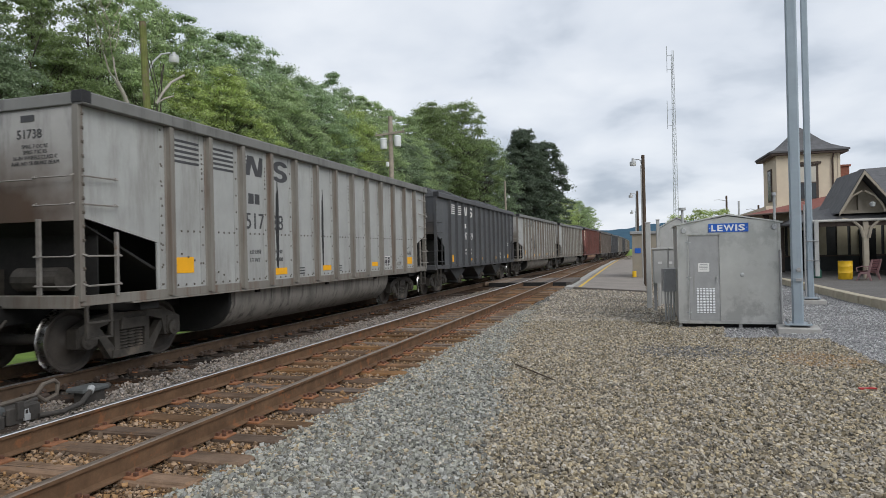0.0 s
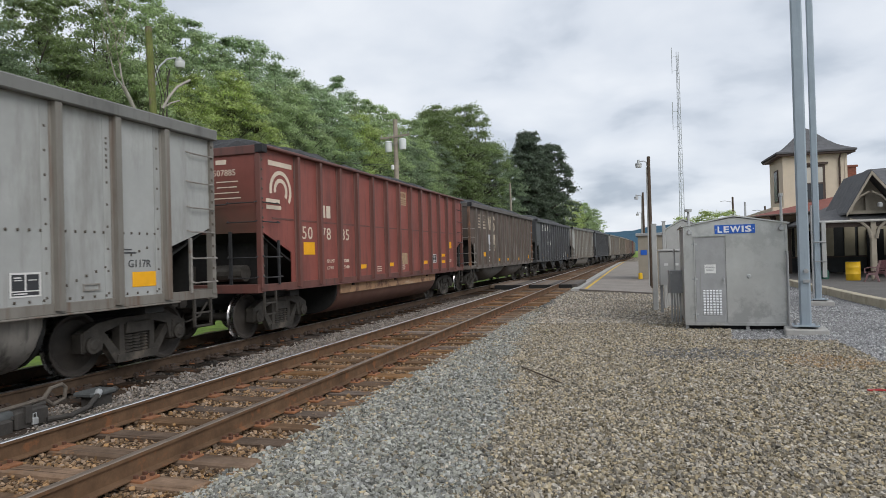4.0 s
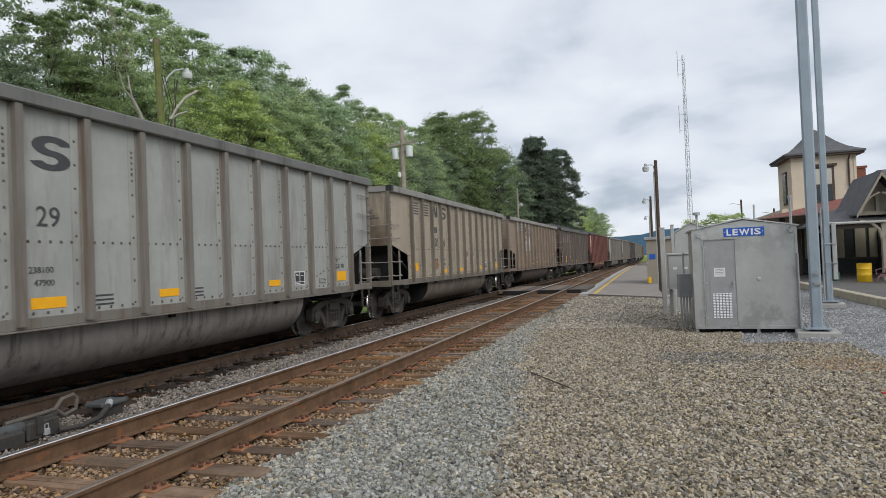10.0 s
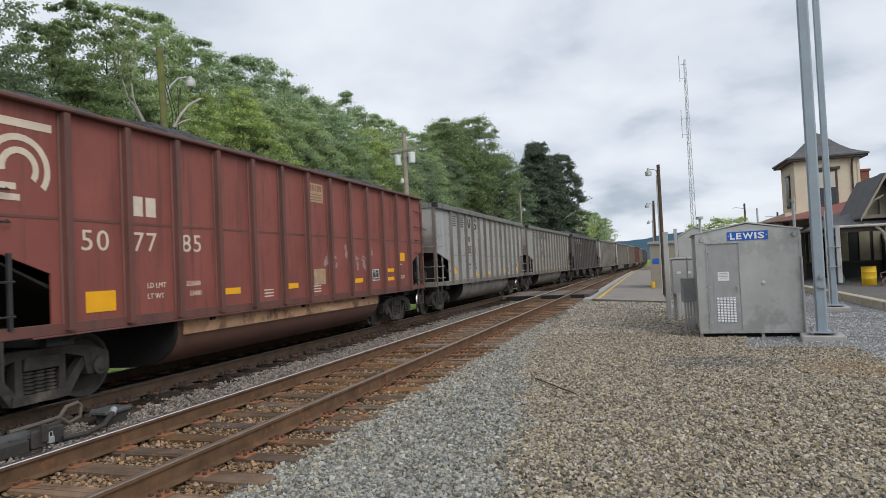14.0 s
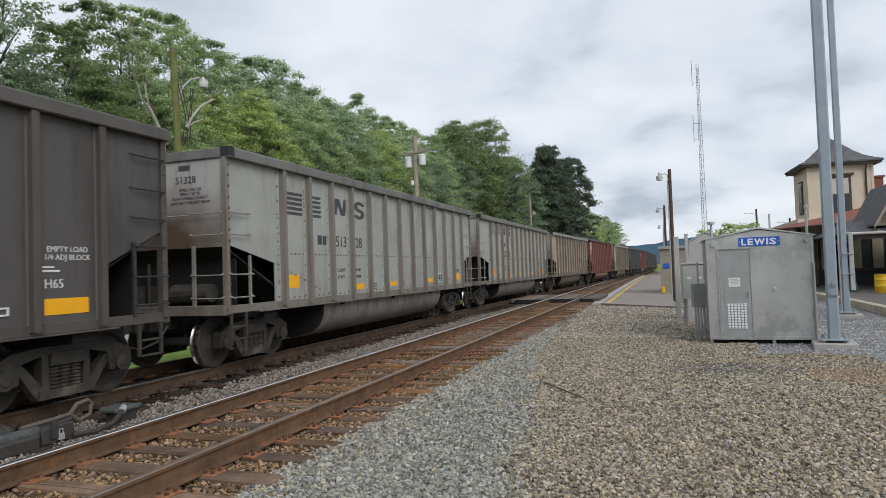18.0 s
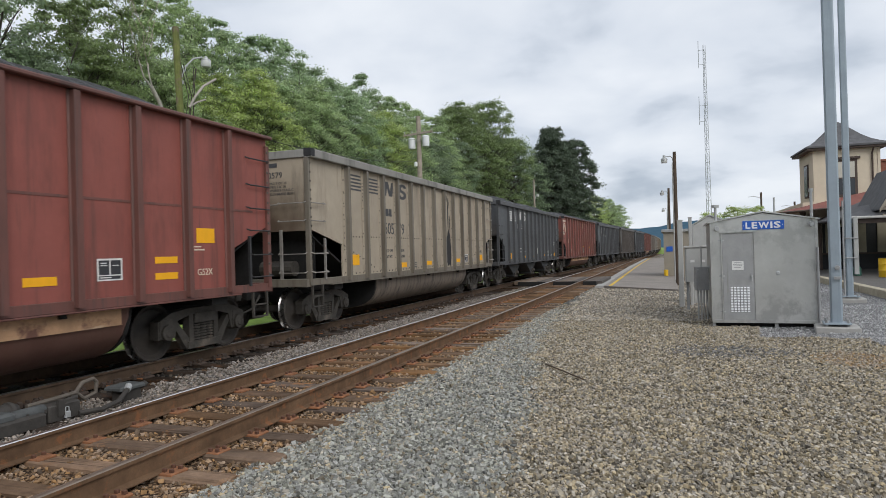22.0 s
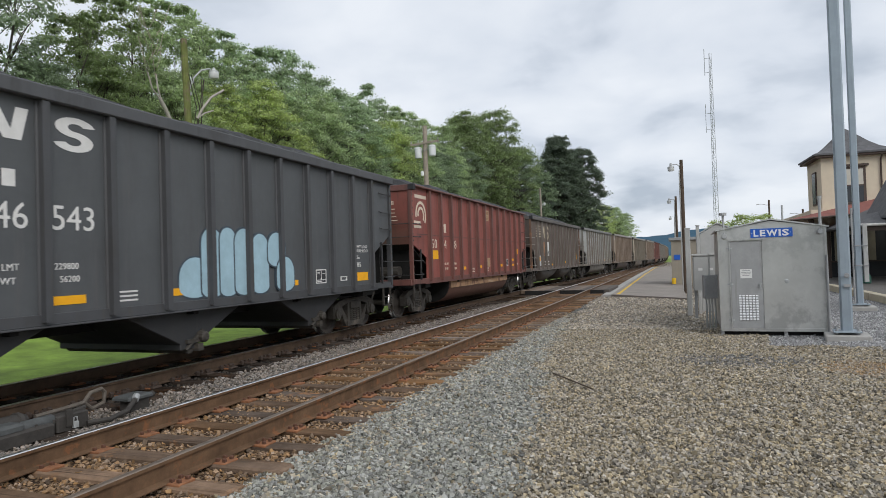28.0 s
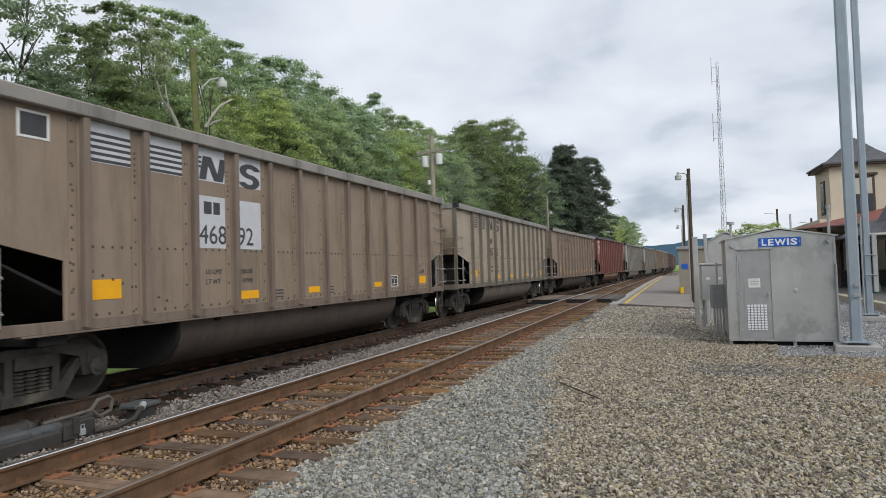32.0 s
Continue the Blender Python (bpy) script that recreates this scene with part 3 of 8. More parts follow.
gx = np.concatenate([-np.geomspace(2500, 62, 16), np.arange(-60, -20, 2.0), np.arange(-20, -12, 0.5), np.arange(-12, 7, 0.125),
                     np.arange(7, 30, 0.75), np.geomspace(30, 2500, 22)])
gy = np.concatenate([-np.geomspace(2500, 12, 16), np.arange(-10, 2, 1.0), np.arange(2, 22, 0.14), np.arange(22, 70, 0.7),
                     np.geomspace(70, 3000, 50)])
ground = tagged(put("ground", grid_mesh("ground", gx, gy, ground_z, [M[k] for k in ("grass", "ballast", "gravel", "bed", "fines", "forest_floor", "dark_bed")], ground_kind)),
                "gravel yard with ballast strip and grass beyond the tracks", "ground", kind="structure")

# far wooded ridge; its blue haze is put into the base colour
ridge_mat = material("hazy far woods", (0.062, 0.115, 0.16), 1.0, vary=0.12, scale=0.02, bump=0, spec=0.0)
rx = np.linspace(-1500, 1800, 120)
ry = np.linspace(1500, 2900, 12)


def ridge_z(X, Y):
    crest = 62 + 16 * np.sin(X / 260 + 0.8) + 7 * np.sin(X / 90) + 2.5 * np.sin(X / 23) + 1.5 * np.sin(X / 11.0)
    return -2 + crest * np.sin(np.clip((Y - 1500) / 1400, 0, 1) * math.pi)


tagged(put("backdrop", grid_mesh("far ridge", rx, ry, ridge_z, [ridge_mat])), "haze-tinted wooded ridge on the horizon", "hill", kind="structure")

# ---- tracks ----
RAIL_PROFILE = [(-0.075, -0.198), (0.075, -0.198), (0.075, -0.187), (0.012, -0.170), (0.009, -0.045), (0.035, -0.036), (0.036, -0.008), (0.026, 0.0),
                (-0.026, 0.0), (-0.036, -0.008), (-0.035, -0.036), (-0.009, -0.045), (-0.012, -0.170), (-0.075, -0.187)]
rail_ys = np.concatenate([np.arange(-30, 30, 3.0), np.arange(30, 330, 2.0), np.arange(330, 900, 30.0)])


def rail_mesh(xc, top, line):
    n = len(RAIL_PROFILE)
    co, faces, mi = [], [], []
    ys = rail_ys if line is bend else rail_ys[rail_ys < 117]
    for y in ys:
        x0 = xc + float(line(y))
        co += [(x0 + a, y, b) for a, b in RAIL_PROFILE]
    for k in range(len(ys) - 1):
        for i in range(n):
            j = (i + 1) % n
            faces.append((k * n + i, (k + 1) * n + i, (k + 1) * n + j, k * n + j))
            mi.append(1 if i in (6, 7, 8) else 0)
    g = Geo()
    g.v, g.f, g.m = co, faces, mi
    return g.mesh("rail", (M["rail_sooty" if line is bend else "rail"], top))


def sleeper_geo():
    g = Geo()
    g.slab(-1.49, 1.49, -0.115, 0.115, -0.36, -0.205, 0.014)
    return g


tie_mesh = sleeper_geo().mesh("tie", (M["tie"],))
tie_meshes = [tie_mesh]
for k in range(3):
    me = tie_mesh.copy()
    rnd = np.random.default_rng(k)
    co = np.array([v.co for v in me.vertices])
    co += rnd.normal(0, 0.007, co.shape)
    co[:, 0] *= 1 + 0.02 * rnd.normal()
    me.vertices.foreach_set("co", co.astype(np.float32).ravel())
    tie_meshes.append(me)
plate_mesh = Geo().slab(-0.19, 0.205, -0.1, 0.1, -0.209, -0.187, 0.006).mesh("tie_plate", (M["plate"],))
spike_geo = Geo()
for sx in (-0.085, 0.085, 0.16):
    for sy in (-0.05, 0.055):
        spike_geo.box(sx - 0.018, sx + 0.018, sy - 0.016, sy + 0.016, -0.192, -0.158)
spike_mesh = spike_geo.mesh("spike", (M["spike"],), 0.004)


clip_geo = Geo().slab(0.07, 0.26, -0.1, 0.1, -0.206, -0.168, 0.012)
for sy in (-0.15, 0.14):
    clip_geo.prism([(0.0, -0.215), (0.115, -0.215), (0.125, -0.15), (0.085, -0.125), (0.05, -0.165), (0.0, -0.175)], sy - 0.03, sy + 0.03, "y")
for sx, sy in ((0.1, -0.05), (0.1, 0.06), (0.19, 0.0), (0.22, -0.06)):
    clip_geo.box(sx - 0.022, sx + 0.022, sy - 0.02, sy + 0.02, -0.17, -0.128)
clip_mesh = clip_geo.mesh("rail_anchor", (M["anchor"],), 0.006)


def railway_track(name, xc, label, y0, y1, tops, plates_to, line):
    tr = thing(name, label, "railway track", kind="structure")
    for off, top in zip((-0.7525, 0.7525), tops):
        put("rail", rail_mesh(xc + off, top, line), tr)
    rnd = random.Random(int(-xc * 100))
    far = Geo()
    y = y0
    while y < y1:
        m = pose(xc + float(line(y)) + rnd.uniform(-0.05, 0.05), y, rnd.uniform(-0.012, 0.004), 0, 0, rnd.uniform(-1.2, 1.2) - (math.degrees(heading(y)) if line is bend else 0))
        if y < 62:
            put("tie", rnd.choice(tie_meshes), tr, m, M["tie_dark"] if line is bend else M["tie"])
            if y < plates_to:
                for off in (-0.7525, 0.7525):
                    q = pose(xc + off + float(line(y)), y, 0, 0, 0, 0 if off > 0 else 180)
                    put("tie_plate", plate_mesh, tr, q)
                    put("spike", spike_mesh, tr, q)
                    if line is bend and off > 0:
                        put("rail_anchor", clip_mesh, tr, q @ pose(0, rnd.uniform(-0.03, 0.03), 0))
        else:
            far.box(-1.49, 1.49, -0.115, 0.115, -0.36, -0.207, m=m)
        y += 0.605 + rnd.uniform(-0.025, 0.025)
    ob = put("tie", far.mesh("tie", (M["tie"],)), tr)
    ob["kind"] = "stuff"
    return tr


railway_track("track_1", NEAR_TRACK, "rusty rails on weathered timber ties in ballast", -12, 108, (M["rail_top"], M["rail_dull"]), 26, siding)
railway_track("track_2", FAR_TRACK, "rusty rails on dark ties beneath the train", -6, 130, (M["rail_top"], M["rail_top"]), 26, bend)


# board crossing between platform and far track
crossing = thing("pavement_crossing", "weathered timber board crossing laid across the rails", "crossing", kind="structure")
cross_mat = material("worn crossing boards", (0.16, 0.12, 0.09), 0.9, vary=0.25, scale=1.5, bump=0.3, bump_scale=25, random_by="object")
board = Geo().slab(-0.14, 0.14, -2.6, 2.6, -0.17, -0.012, 0.012).mesh("plank", (cross_mat,))
for u in list(np.arange(NEAR_TRACK - 2.55, NEAR_TRACK + 1.75, 0.3)):
    if min(abs(u - NEAR_TRACK - 0.7525), abs(u - NEAR_TRACK + 0.7525)) > 0.21:
        put("plank", board, crossing, pose(u + float(siding(35.6)), 35.6, 0, 0, 0, 0))

# black boxes added for the shadow line along the crossing's near end
for x0, x1 in ((-7.35, -5.85), (-5.55, -4.42), (-4.05, -3.4)):
    part("header", Geo().slab(x0 + float(siding(35.6)), x1 + float(siding(35.6)), 32.82, 32.99, -0.3, -0.02, 0.01), M["under"], crossing, "black strip for the shadowed end of the crossing")

# ---- loose stones ----
def scatter_stones(name, label, n, place, r0, r1, mat, seed, sink=0.3):
    """n angular stones as one mesh; place(rng, n) gives their spots."""
    rng = np.random.default_rng(seed)
    p = place(rng, n)
    n = len(p)
    cube = np.array([(x, y, z) for z in (-1, 1) for x, y in ((-1, -1), (1, -1), (1, 1), (-1, 1))], float)
    quads = np.array([(3, 2, 1, 0), (4, 5, 6, 7), (0, 1, 5, 4), (1, 2, 6, 5), (2, 3, 7, 6), (3, 0, 4, 7)])
    tri = np.concatenate([quads[:, [0, 1, 2]], quads[:, [0, 2, 3]]])
    r = rng.uniform(r0, r1, n) * rng.choice([0.7, 1, 1, 1.25], n)
    size = np.stack([r * rng.uniform(0.8, 1.35, n), r * rng.uniform(0.65, 1.0, n), r * rng.uniform(0.55, 0.95, n)], 1)
    v = cube[None] * (1 + rng.uniform(-0.55, 0.1, (n, 8, 3))) * size[:, None]
    a, b, c = rng.uniform(0, 6.283, n), rng.normal(0, 0.9, n), rng.normal(0, 0.9, n)
    ca, sa, cb, sb, cc, sc = np.cos(a), np.sin(a), np.cos(b), np.sin(b), np.cos(c), np.sin(c)
    zero, one = np.zeros(n), np.ones(n)
    Ra = np.stack([ca, -sa, zero, sa, ca, zero, zero, zero, one], 1).reshape(n, 3, 3)
    Rb = np.stack([one, zero, zero, zero, cb, -sb, zero, sb, cb], 1).reshape(n, 3, 3)
    Rc = np.stack([cc, zero, sc, zero, one, zero, -sc, zero, cc], 1).reshape(n, 3, 3)
    v = np.einsum("nij,nkj->nki", Ra @ Rb @ Rc, v)
    lift = rng.uniform(0.0, 1.5, n) * (1 - sink) * size[:, 2]
    v += np.stack([p[:, 0], p[:, 1], p[:, 2] + lift], 1)[:, None]
    f = (tri[None] + 8 * np.arange(n)[:, None, None]).reshape(-1, 3)
    me = raw_mesh(name, v.reshape(-1, 3), f)
    me.materials.append(mat)
    return tagged(put(name, me), label, "gravel", kind="stuff")


def yard(edge_side, y0, y1, x1=8.0):
    """Spots on the yard in front of the eye: denser where it is near."""
    def place(rng, n):
        y = y0 + (y1 - y0) * rng.random(n * 6) ** 1.5
        x = rng.uniform(-3.6, x1, n * 6)
        ok = (x < y * 0.42 + 0.6) & (x > -y * 1.05)
        e = gravel_edge(y) + rng.normal(0, 0.1, n * 6)
        ok &= (x > e) if edge_side > 0 else ((x < e) & (x > -3.55))
        if edge_side > 0:
            ok &= ~((y > 14.2) & (x > 1.6 + 0.12 * (y - 14))) & ~((x > 3.5) & (y > 10.5))
        x, y = x[ok][:n], y[ok][:n]
        return np.stack([x, y, ground_z(x, y)], 1)
    return place


def between(u0, u1, y0, y1, z, power=1.2):
    def place(rng, n):
        y = y0 + (y1 - y0) * rng.random(n) ** power
        x = rng.uniform(u0, u1, n)
        return np.stack([x, y, np.full(n, z)], 1)
    return place


st_grey = material("crushed grey stone", (0.272, 0.272, 0.245), 0.9, vary=0.2, scale=9, bump=0.2, bump_scale=60, random_by="island", spread=(0.45, 1.55), sat=(0.5, 1.6), spec=0.25)
st_brown = material("crushed brown stone", (0.312, 0.27, 0.2), 0.9, vary=0.25, scale=9, bump=0.2, bump_scale=60, random_by="island", spread=(0.36, 1.65), sat=(0.5, 1.35), spec=0.25)
st_dusty = material("dusty grey-tan stone", (0.41, 0.36, 0.285), 0.9, vary=0.25, scale=9, bump=0.2, bump_scale=60, random_by="island", spread=(0.5, 1.45), sat=(0.5, 1.2), spec=0.25)
st_pale = material("pale stone chips", (0.40, 0.40, 0.40), 0.88, vary=0.2, scale=9, bump=0.2, bump_scale=60, random_by="island")


def fine_yard(rng, n):
    y, x = rng.uniform(10.5, 22, n * 3), rng.uniform(1.5, 6.4, n * 3)
    ok = ((y > 14.2) & (x > 1.6 + 0.12 * (y - 14))) | (x > 3.5)
    x, y = x[ok][:n], y[ok][:n]
    return np.stack([x, y, ground_z(x, y)], 1)


st_tan = material("crushed tan stone", (0.275, 0.18, 0.105), 0.9, vary=0.25, scale=9, bump=0.2, bump_scale=60, random_by="island", spread=(0.45, 1.6), sat=(0.7, 1.2), spec=0.25)
scatter_stones("gravel_stones", "loose brown-grey crushed stone of the yard", 105000, yard(1, 3.4, 17), 0.0085, 0.0195, st_brown, 11)
scatter_stones("gravel_stones", "loose brown-grey crushed stone of the yard", 9000, yard(1, 17, 30, 2.2), 0.015, 0.027, st_dusty, 15)
scatter_stones("ballast_stones", "fresh grey crushed stone beside the ties", 58000, yard(-1, 2.6, 20), 0.0105, 0.0215, st_grey, 12)
scatter_stones("ballast_stones", "brown-grey crushed stone strewn among the fresh grey", 9000, yard(-1, 2.6, 20), 0.011, 0.022, st_brown, 18)
scatter_stones("bed_stones", "brown ballast stone along the tie ends", 4500, between(NEAR_TRACK + 1.35, NEAR_TRACK + 2.0, 1.5, 22, -0.25, 1.7), 0.011, 0.02, st_brown, 19, 0.1)
scatter_stones("bed_stones", "tan ballast stone between the ties", 21000, between(NEAR_TRACK - 1.5, NEAR_TRACK + 1.5, 1.5, 22, -0.252, 1.7), 0.011, 0.022, st_tan, 13, 0.1)
scatter_stones("fine_stones", "fine pale grey stone chips before the station", 5000, fine_yard, 0.008, 0.018, st_pale, 16)
scatter_stones("shoulder_stones", "purple-brown ballast stone between the two tracks", 12000, between(-7.35, -6.2, 2, 26, -0.235, 1.5), 0.009, 0.019, material("purple-brown crushed stone", (0.25, 0.215, 0.185), 0.88, vary=0.25, scale=9, bump=0.2, bump_scale=60, random_by="island", spread=(0.4, 1.6)), 14, 0.1)

def patch_of(x, y, rx_, ry_):
    """A ragged oval of stones on the yard."""
    def place(rng, n):
        a, r = rng.uniform(0, 6.283, n), np.sqrt(rng.random(n)) * (0.7 + 0.3 * rng.random(n))
        px_, py_ = x + rx_ * r * np.cos(a), y + ry_ * r * np.sin(a)
        return np.stack([px_, py_, ground_z(px_, py_) + 0.004], 1)
    return place


st_oily = material("oil-stained stone", (0.15, 0.145, 0.138), 0.9, vary=0.2, scale=9, bump=0.2, bump_scale=60, random_by="island")
st_sandy = material("sandy yellow stone", (0.31, 0.22, 0.13), 0.9, vary=0.2, scale=9, bump=0.2, bump_scale=60, random_by="island")
scatter_stones("oily_stones", "dark oil-stained stone before the bungalow", 700, patch_of(0.9, 12.1, 1.2, 0.8), 0.012, 0.024, st_oily, 21)
scatter_stones("sandy_stones", "sandy yellow-brown stone beside the mast", 1500, patch_of(2.75, 11.6, 0.75, 0.8), 0.010, 0.02, st_sandy, 22)
# these stones also carry the train's shade in their colour
scatter_stones("bed_stones", "sooty brown ballast darkened beneath the train", 9000, between(FAR_TRACK - 1.6, FAR_TRACK + 1.3, 0.5, 28, -0.258, 1.3), 0.014, 0.026, material("sooty shade-dark ballast stone", (0.055, 0.045, 0.036), 0.9, vary=0.25, scale=9, bump=0.2, bump_scale=60, random_by="island"), 17, 0.1)

# ---- platform beside the near track ----
def strip(u0, u1, y0, y1, z0, z1, step=1.5, skew=0.0):
    """A slab that follows the tracks; skew moves the front end of its far side."""
    g = Geo()
    ys = np.linspace(y0, y1, max(2, int((y1 - y0) / step) + 1))
    n = len(ys)
    for i, y in enumerate(ys):
        b = float(kerb_line(y))
        back = skew * (1 - i / (n - 1)) if i < 2 else 0
        for u, dy in ((u0, 0), (u1, back if i == 0 else 0)):
            for z in (z0, z1):
                g.v.append((u + b, y + dy, z))
    for i in range(n - 1):
        a, b = 4 * i, 4 * i + 4
        for q in ((a, a + 1, b + 1, b), (a + 2, b + 2, b + 3, a + 3), (a + 1, a + 3, b + 3, b + 1), (a, b, b + 2, a + 2)):
            g.f.append(q)
            g.m.append(0)
    e = 4 * (n - 1)
    for q in ((0, 2, 3, 1), (e, e + 1, e + 3, e + 2)):
        g.f.append(q)
        g.m.append(0)
    return g


platform = thing("pavement_platform", "long low asphalt platform beside the track", "platform", kind="structure")
part("surface", strip(-2.97, 0.30, 31.2, 106, -0.35, -0.165, skew=-3.1), M["platform"], platform)
part("coping", strip(-3.36, -2.974, 31.1, 106, -0.35, -0.155), M["concrete"], platform, "pale concrete edge")
part("line", strip(-2.74, -2.60, 31.4, 104, -0.169, -0.160), M["yellow_paint"], platform, "painted yellow safety line")

# ---- paved apron by the station ----
apron = thing("pavement_apron", "asphalt apron in front of the station", "pavement", kind="structure")
part("surface", Geo().box(6.72, 40, 12, 75, -0.35, 0.0), M["asphalt"], apron)
rnd = random.Random(5)
y = 12.0
while y < 60:
    ln = rnd.uniform(1.1, 1.6)
    g = Geo().slab(6.42 + rnd.uniform(-0.015, 0.015), 6.716, y, y + ln - 0.02, -0.35, 0.012 + rnd.uniform(-0.01, 0.01), 0.02)
    part("kerb_stone", g, M["kerbstone"], apron)
    y += ln

# ---- the coal train ----
HALF = 7.36         # half the length of a car's body
PITCH = 16.18       # from car to car
SKIN, RIB = 1.47, 1.575
RIBS = {"tub": [-5.62 + 0.983 * i for i in range(13)], "hopper": [-5.62 + 0.983 * i for i in range(13)],
        "red": [-5.95 + 1.01 * i for i in range(13)], "twin": [-6.4 + 0.99 * i for i in range(14)], "wide_twin": [-5.9 + 1.02 * i for i in range(13)]}


def side_outline(cut_hi, cut_lo, cut_y, cut_back, zt=3.7):
    e = HALF
    return [(-e, zt), (-e, cut_hi), (-e + cut_y, cut_lo), (-e + cut_y, 1.0), (e - cut_back, 1.0), (e - cut_back, cut_lo), (e, cut_hi), (e, zt)]


def rib_geo(z0, zt=3.69):
    g = Geo()
    g.prism([(SKIN - 0.005, -0.075), (SKIN + 0.012, -0.075), (SKIN + 0.03, -0.055), (RIB, -0.05), (RIB, 0.05), (SKIN + 0.03, 0.055), (SKIN + 0.012, 0.075), (SKIN - 0.005, 0.075)], z0, zt, "z")
    return g


def rivets(points, r=0.018):
    """Small domes on the car's side; points are (y, z)."""
    g = Geo()
    for y, z in points:
        g.add([(SKIN, y - r, z - r), (SKIN, y + r, z - r), (SKIN, y + r, z + r), (SKIN, y - r, z + r), (SKIN + r * 0.9, y, z)],
              [(0, 1, 4), (1, 2, 4), (2, 3, 4), (3, 0, 4)])
    return g


def truck_meshes():
    d = {}
    g = Geo()
    for s in (-1, 1):
        g.prism([(s * 1.07, 0.36), (s * 1.07, 0.63), (s * 0.80, 0.75), (s * 0.40, 0.80), (0, 0.80), (0, 0.70), (s * 0.36, 0.69), (s * 0.64, 0.62), (s * 0.70, 0.36)], 0.93, 1.09)
        g.prism([(s * 0.72, 0.56), (s * 0.62, 0.60), (s * 0.36, 0.30), (s * 0.34, 0.14), (s * 0.42, 0.13)], 0.95, 1.07)
        g.prism([(s * 0.25, 0.24), (s * 0.36, 0.24), (s * 0.36, 0.72), (s * 0.27, 0.72)], 0.94, 1.08)
        g.lathe([(0.0, 1.16), (0.06, 1.16), (0.085, 1.145), (0.125, 1.14), (0.13, 1.04), (0.15, 1.03), (0.15, 0.92)], (0, s * 0.89, 0.457), "x", 16)
        g.prism([(s * 0.74, 0.38), (s * 1.05, 0.38), (s * 1.03, 0.66), (s * 0.76, 0.66)], 0.98, 1.10)
    g.prism([(-0.42, 0.13), (0.42, 0.13), (0.40, 0.25), (-0.40, 0.25)], 0.92, 1.10)
    d["side_frame"] = g.mesh("side_frame", (M["truck"],), 0.012)
    g = Geo()
    for y in (-0.16, 0.0, 0.16):
        prof = []
        for i in range(6):
            z = 0.25 + i * 0.048
            prof += [(0.055, z), (0.082, z + 0.012), (0.082, z + 0.03), (0.055, z + 0.042)]
        g.lathe(prof, (1.02, y, 0), "z", 12)
    d["spring"] = g.mesh("spring", (M["truck"],), smooth=True)
    g = Geo()
    g.prism([(-0.26, 0.54), (0.26, 0.54), (0.24, 0.72), (-0.24, 0.72)], -1.12, 1.12)
    g.lathe([(0.2, 0.72), (0.2, 0.82)], (0, 0, 0), "z", 16)
    d["bolster"] = g.mesh("bolster", (M["truck"],), 0.012)
    g = Geo()
    for s in (-1, 1):
        prof = [(0.0, s * 0.86), (0.13, s * 0.86), (0.16, s * 0.835), (0.20, s * 0.80), (0.36, s * 0.775), (0.40, s * 0.82), (0.405, s * 0.826), (0.447, s * 0.826),
                (0.457, s * 0.815), (0.459, s * 0.74), (0.462, s * 0.72), (0.478, s * 0.70), (0.486, s * 0.688), (0.478, s * 0.678), (0.42, s * 0.68), (0.39, s * 0.72), (0.20, s * 0.74), (0.12, s * 0.70), (0.12, s * 0.66)]
        mats = [0] * 8 + [1] * 3 + [1, 0] + [0] * 5
        g.lathe(prof, (0, 0, 0), "x", 40, mats)
    g.rod((-0.9, 0, 0), (0.9, 0, 0), 0.085, 14)
    d["wheelset"] = g.mesh("wheelset", (M["wheel"], M["tread"]), smooth=True)
    return d


TRUCK = truck_meshes()


def tub_geo(y0, y1, depth, half, round_end, arc=False):
    """A belly below the floor: a rounded trough, straight with sloped ends, or an arc along the car."""
    g = Geo()
    n, prof = 14, []
    steps = 26 if arc else 12
    rows = []
    for i in range(steps + 1):
        k = i / steps
        if arc:
            y = y0 + (y1 - y0) * k
            d = depth * math.sqrt(max(0.0, 1 - (2 * k - 1) ** 2)) ** 1.15
            hw = half
        else:
            e = round_end
            if i <= 4:
                a = i / 4
                y, d = y0 + e * (1 - math.cos(a * math.pi / 2)), depth * (0.35 + 0.65 * math.sin(a * math.pi / 2))
            elif i >= steps - 4:
                a = (steps - i) / 4
                y, d = y1 - e * (1 - math.cos(a * math.pi / 2)), depth * (0.35 + 0.65 * math.sin(a * math.pi / 2))
            else:
                y, d = y0 + e + (y1 - y0 - 2 * e) * (i - 4) / (steps - 8), depth
            hw = half
        row = []
        for j in range(n + 1):
            a = math.pi * j / n
            x = hw * math.copysign(abs(math.cos(a)) ** 0.62, math.cos(a))
            z = 1.0 - d * math.sin(a) ** 0.72 if 0 < j < n else 1.02
            row.append((x, y, z))
        rows.append(row)
    for row in rows:
        g.v += row
    w = n + 1
    for i in range(steps):
        for j in range(n):
            g.f.append((i * w + j, i * w + j + 1, (i + 1) * w + j + 1, (i + 1) * w + j))
            g.m.append(0)
    g.f.append(tuple(range(w)))
    g.f.append(tuple(range(steps * w + n, steps * w - 1, -1)))
    g.m += [0, 0]
    return g


def hopper_bay(yc, top, bottom, z0):
    g = Geo()
    p = [(yc - top / 2, 1.0), (yc - bottom / 2, z0 + 0.1), (yc - bottom / 2, z0), (yc + bottom / 2, z0), (yc + bottom / 2, z0 + 0.1), (yc + top / 2, 1.0)]
    g.prism(p, -1.28, 1.28)
    return g


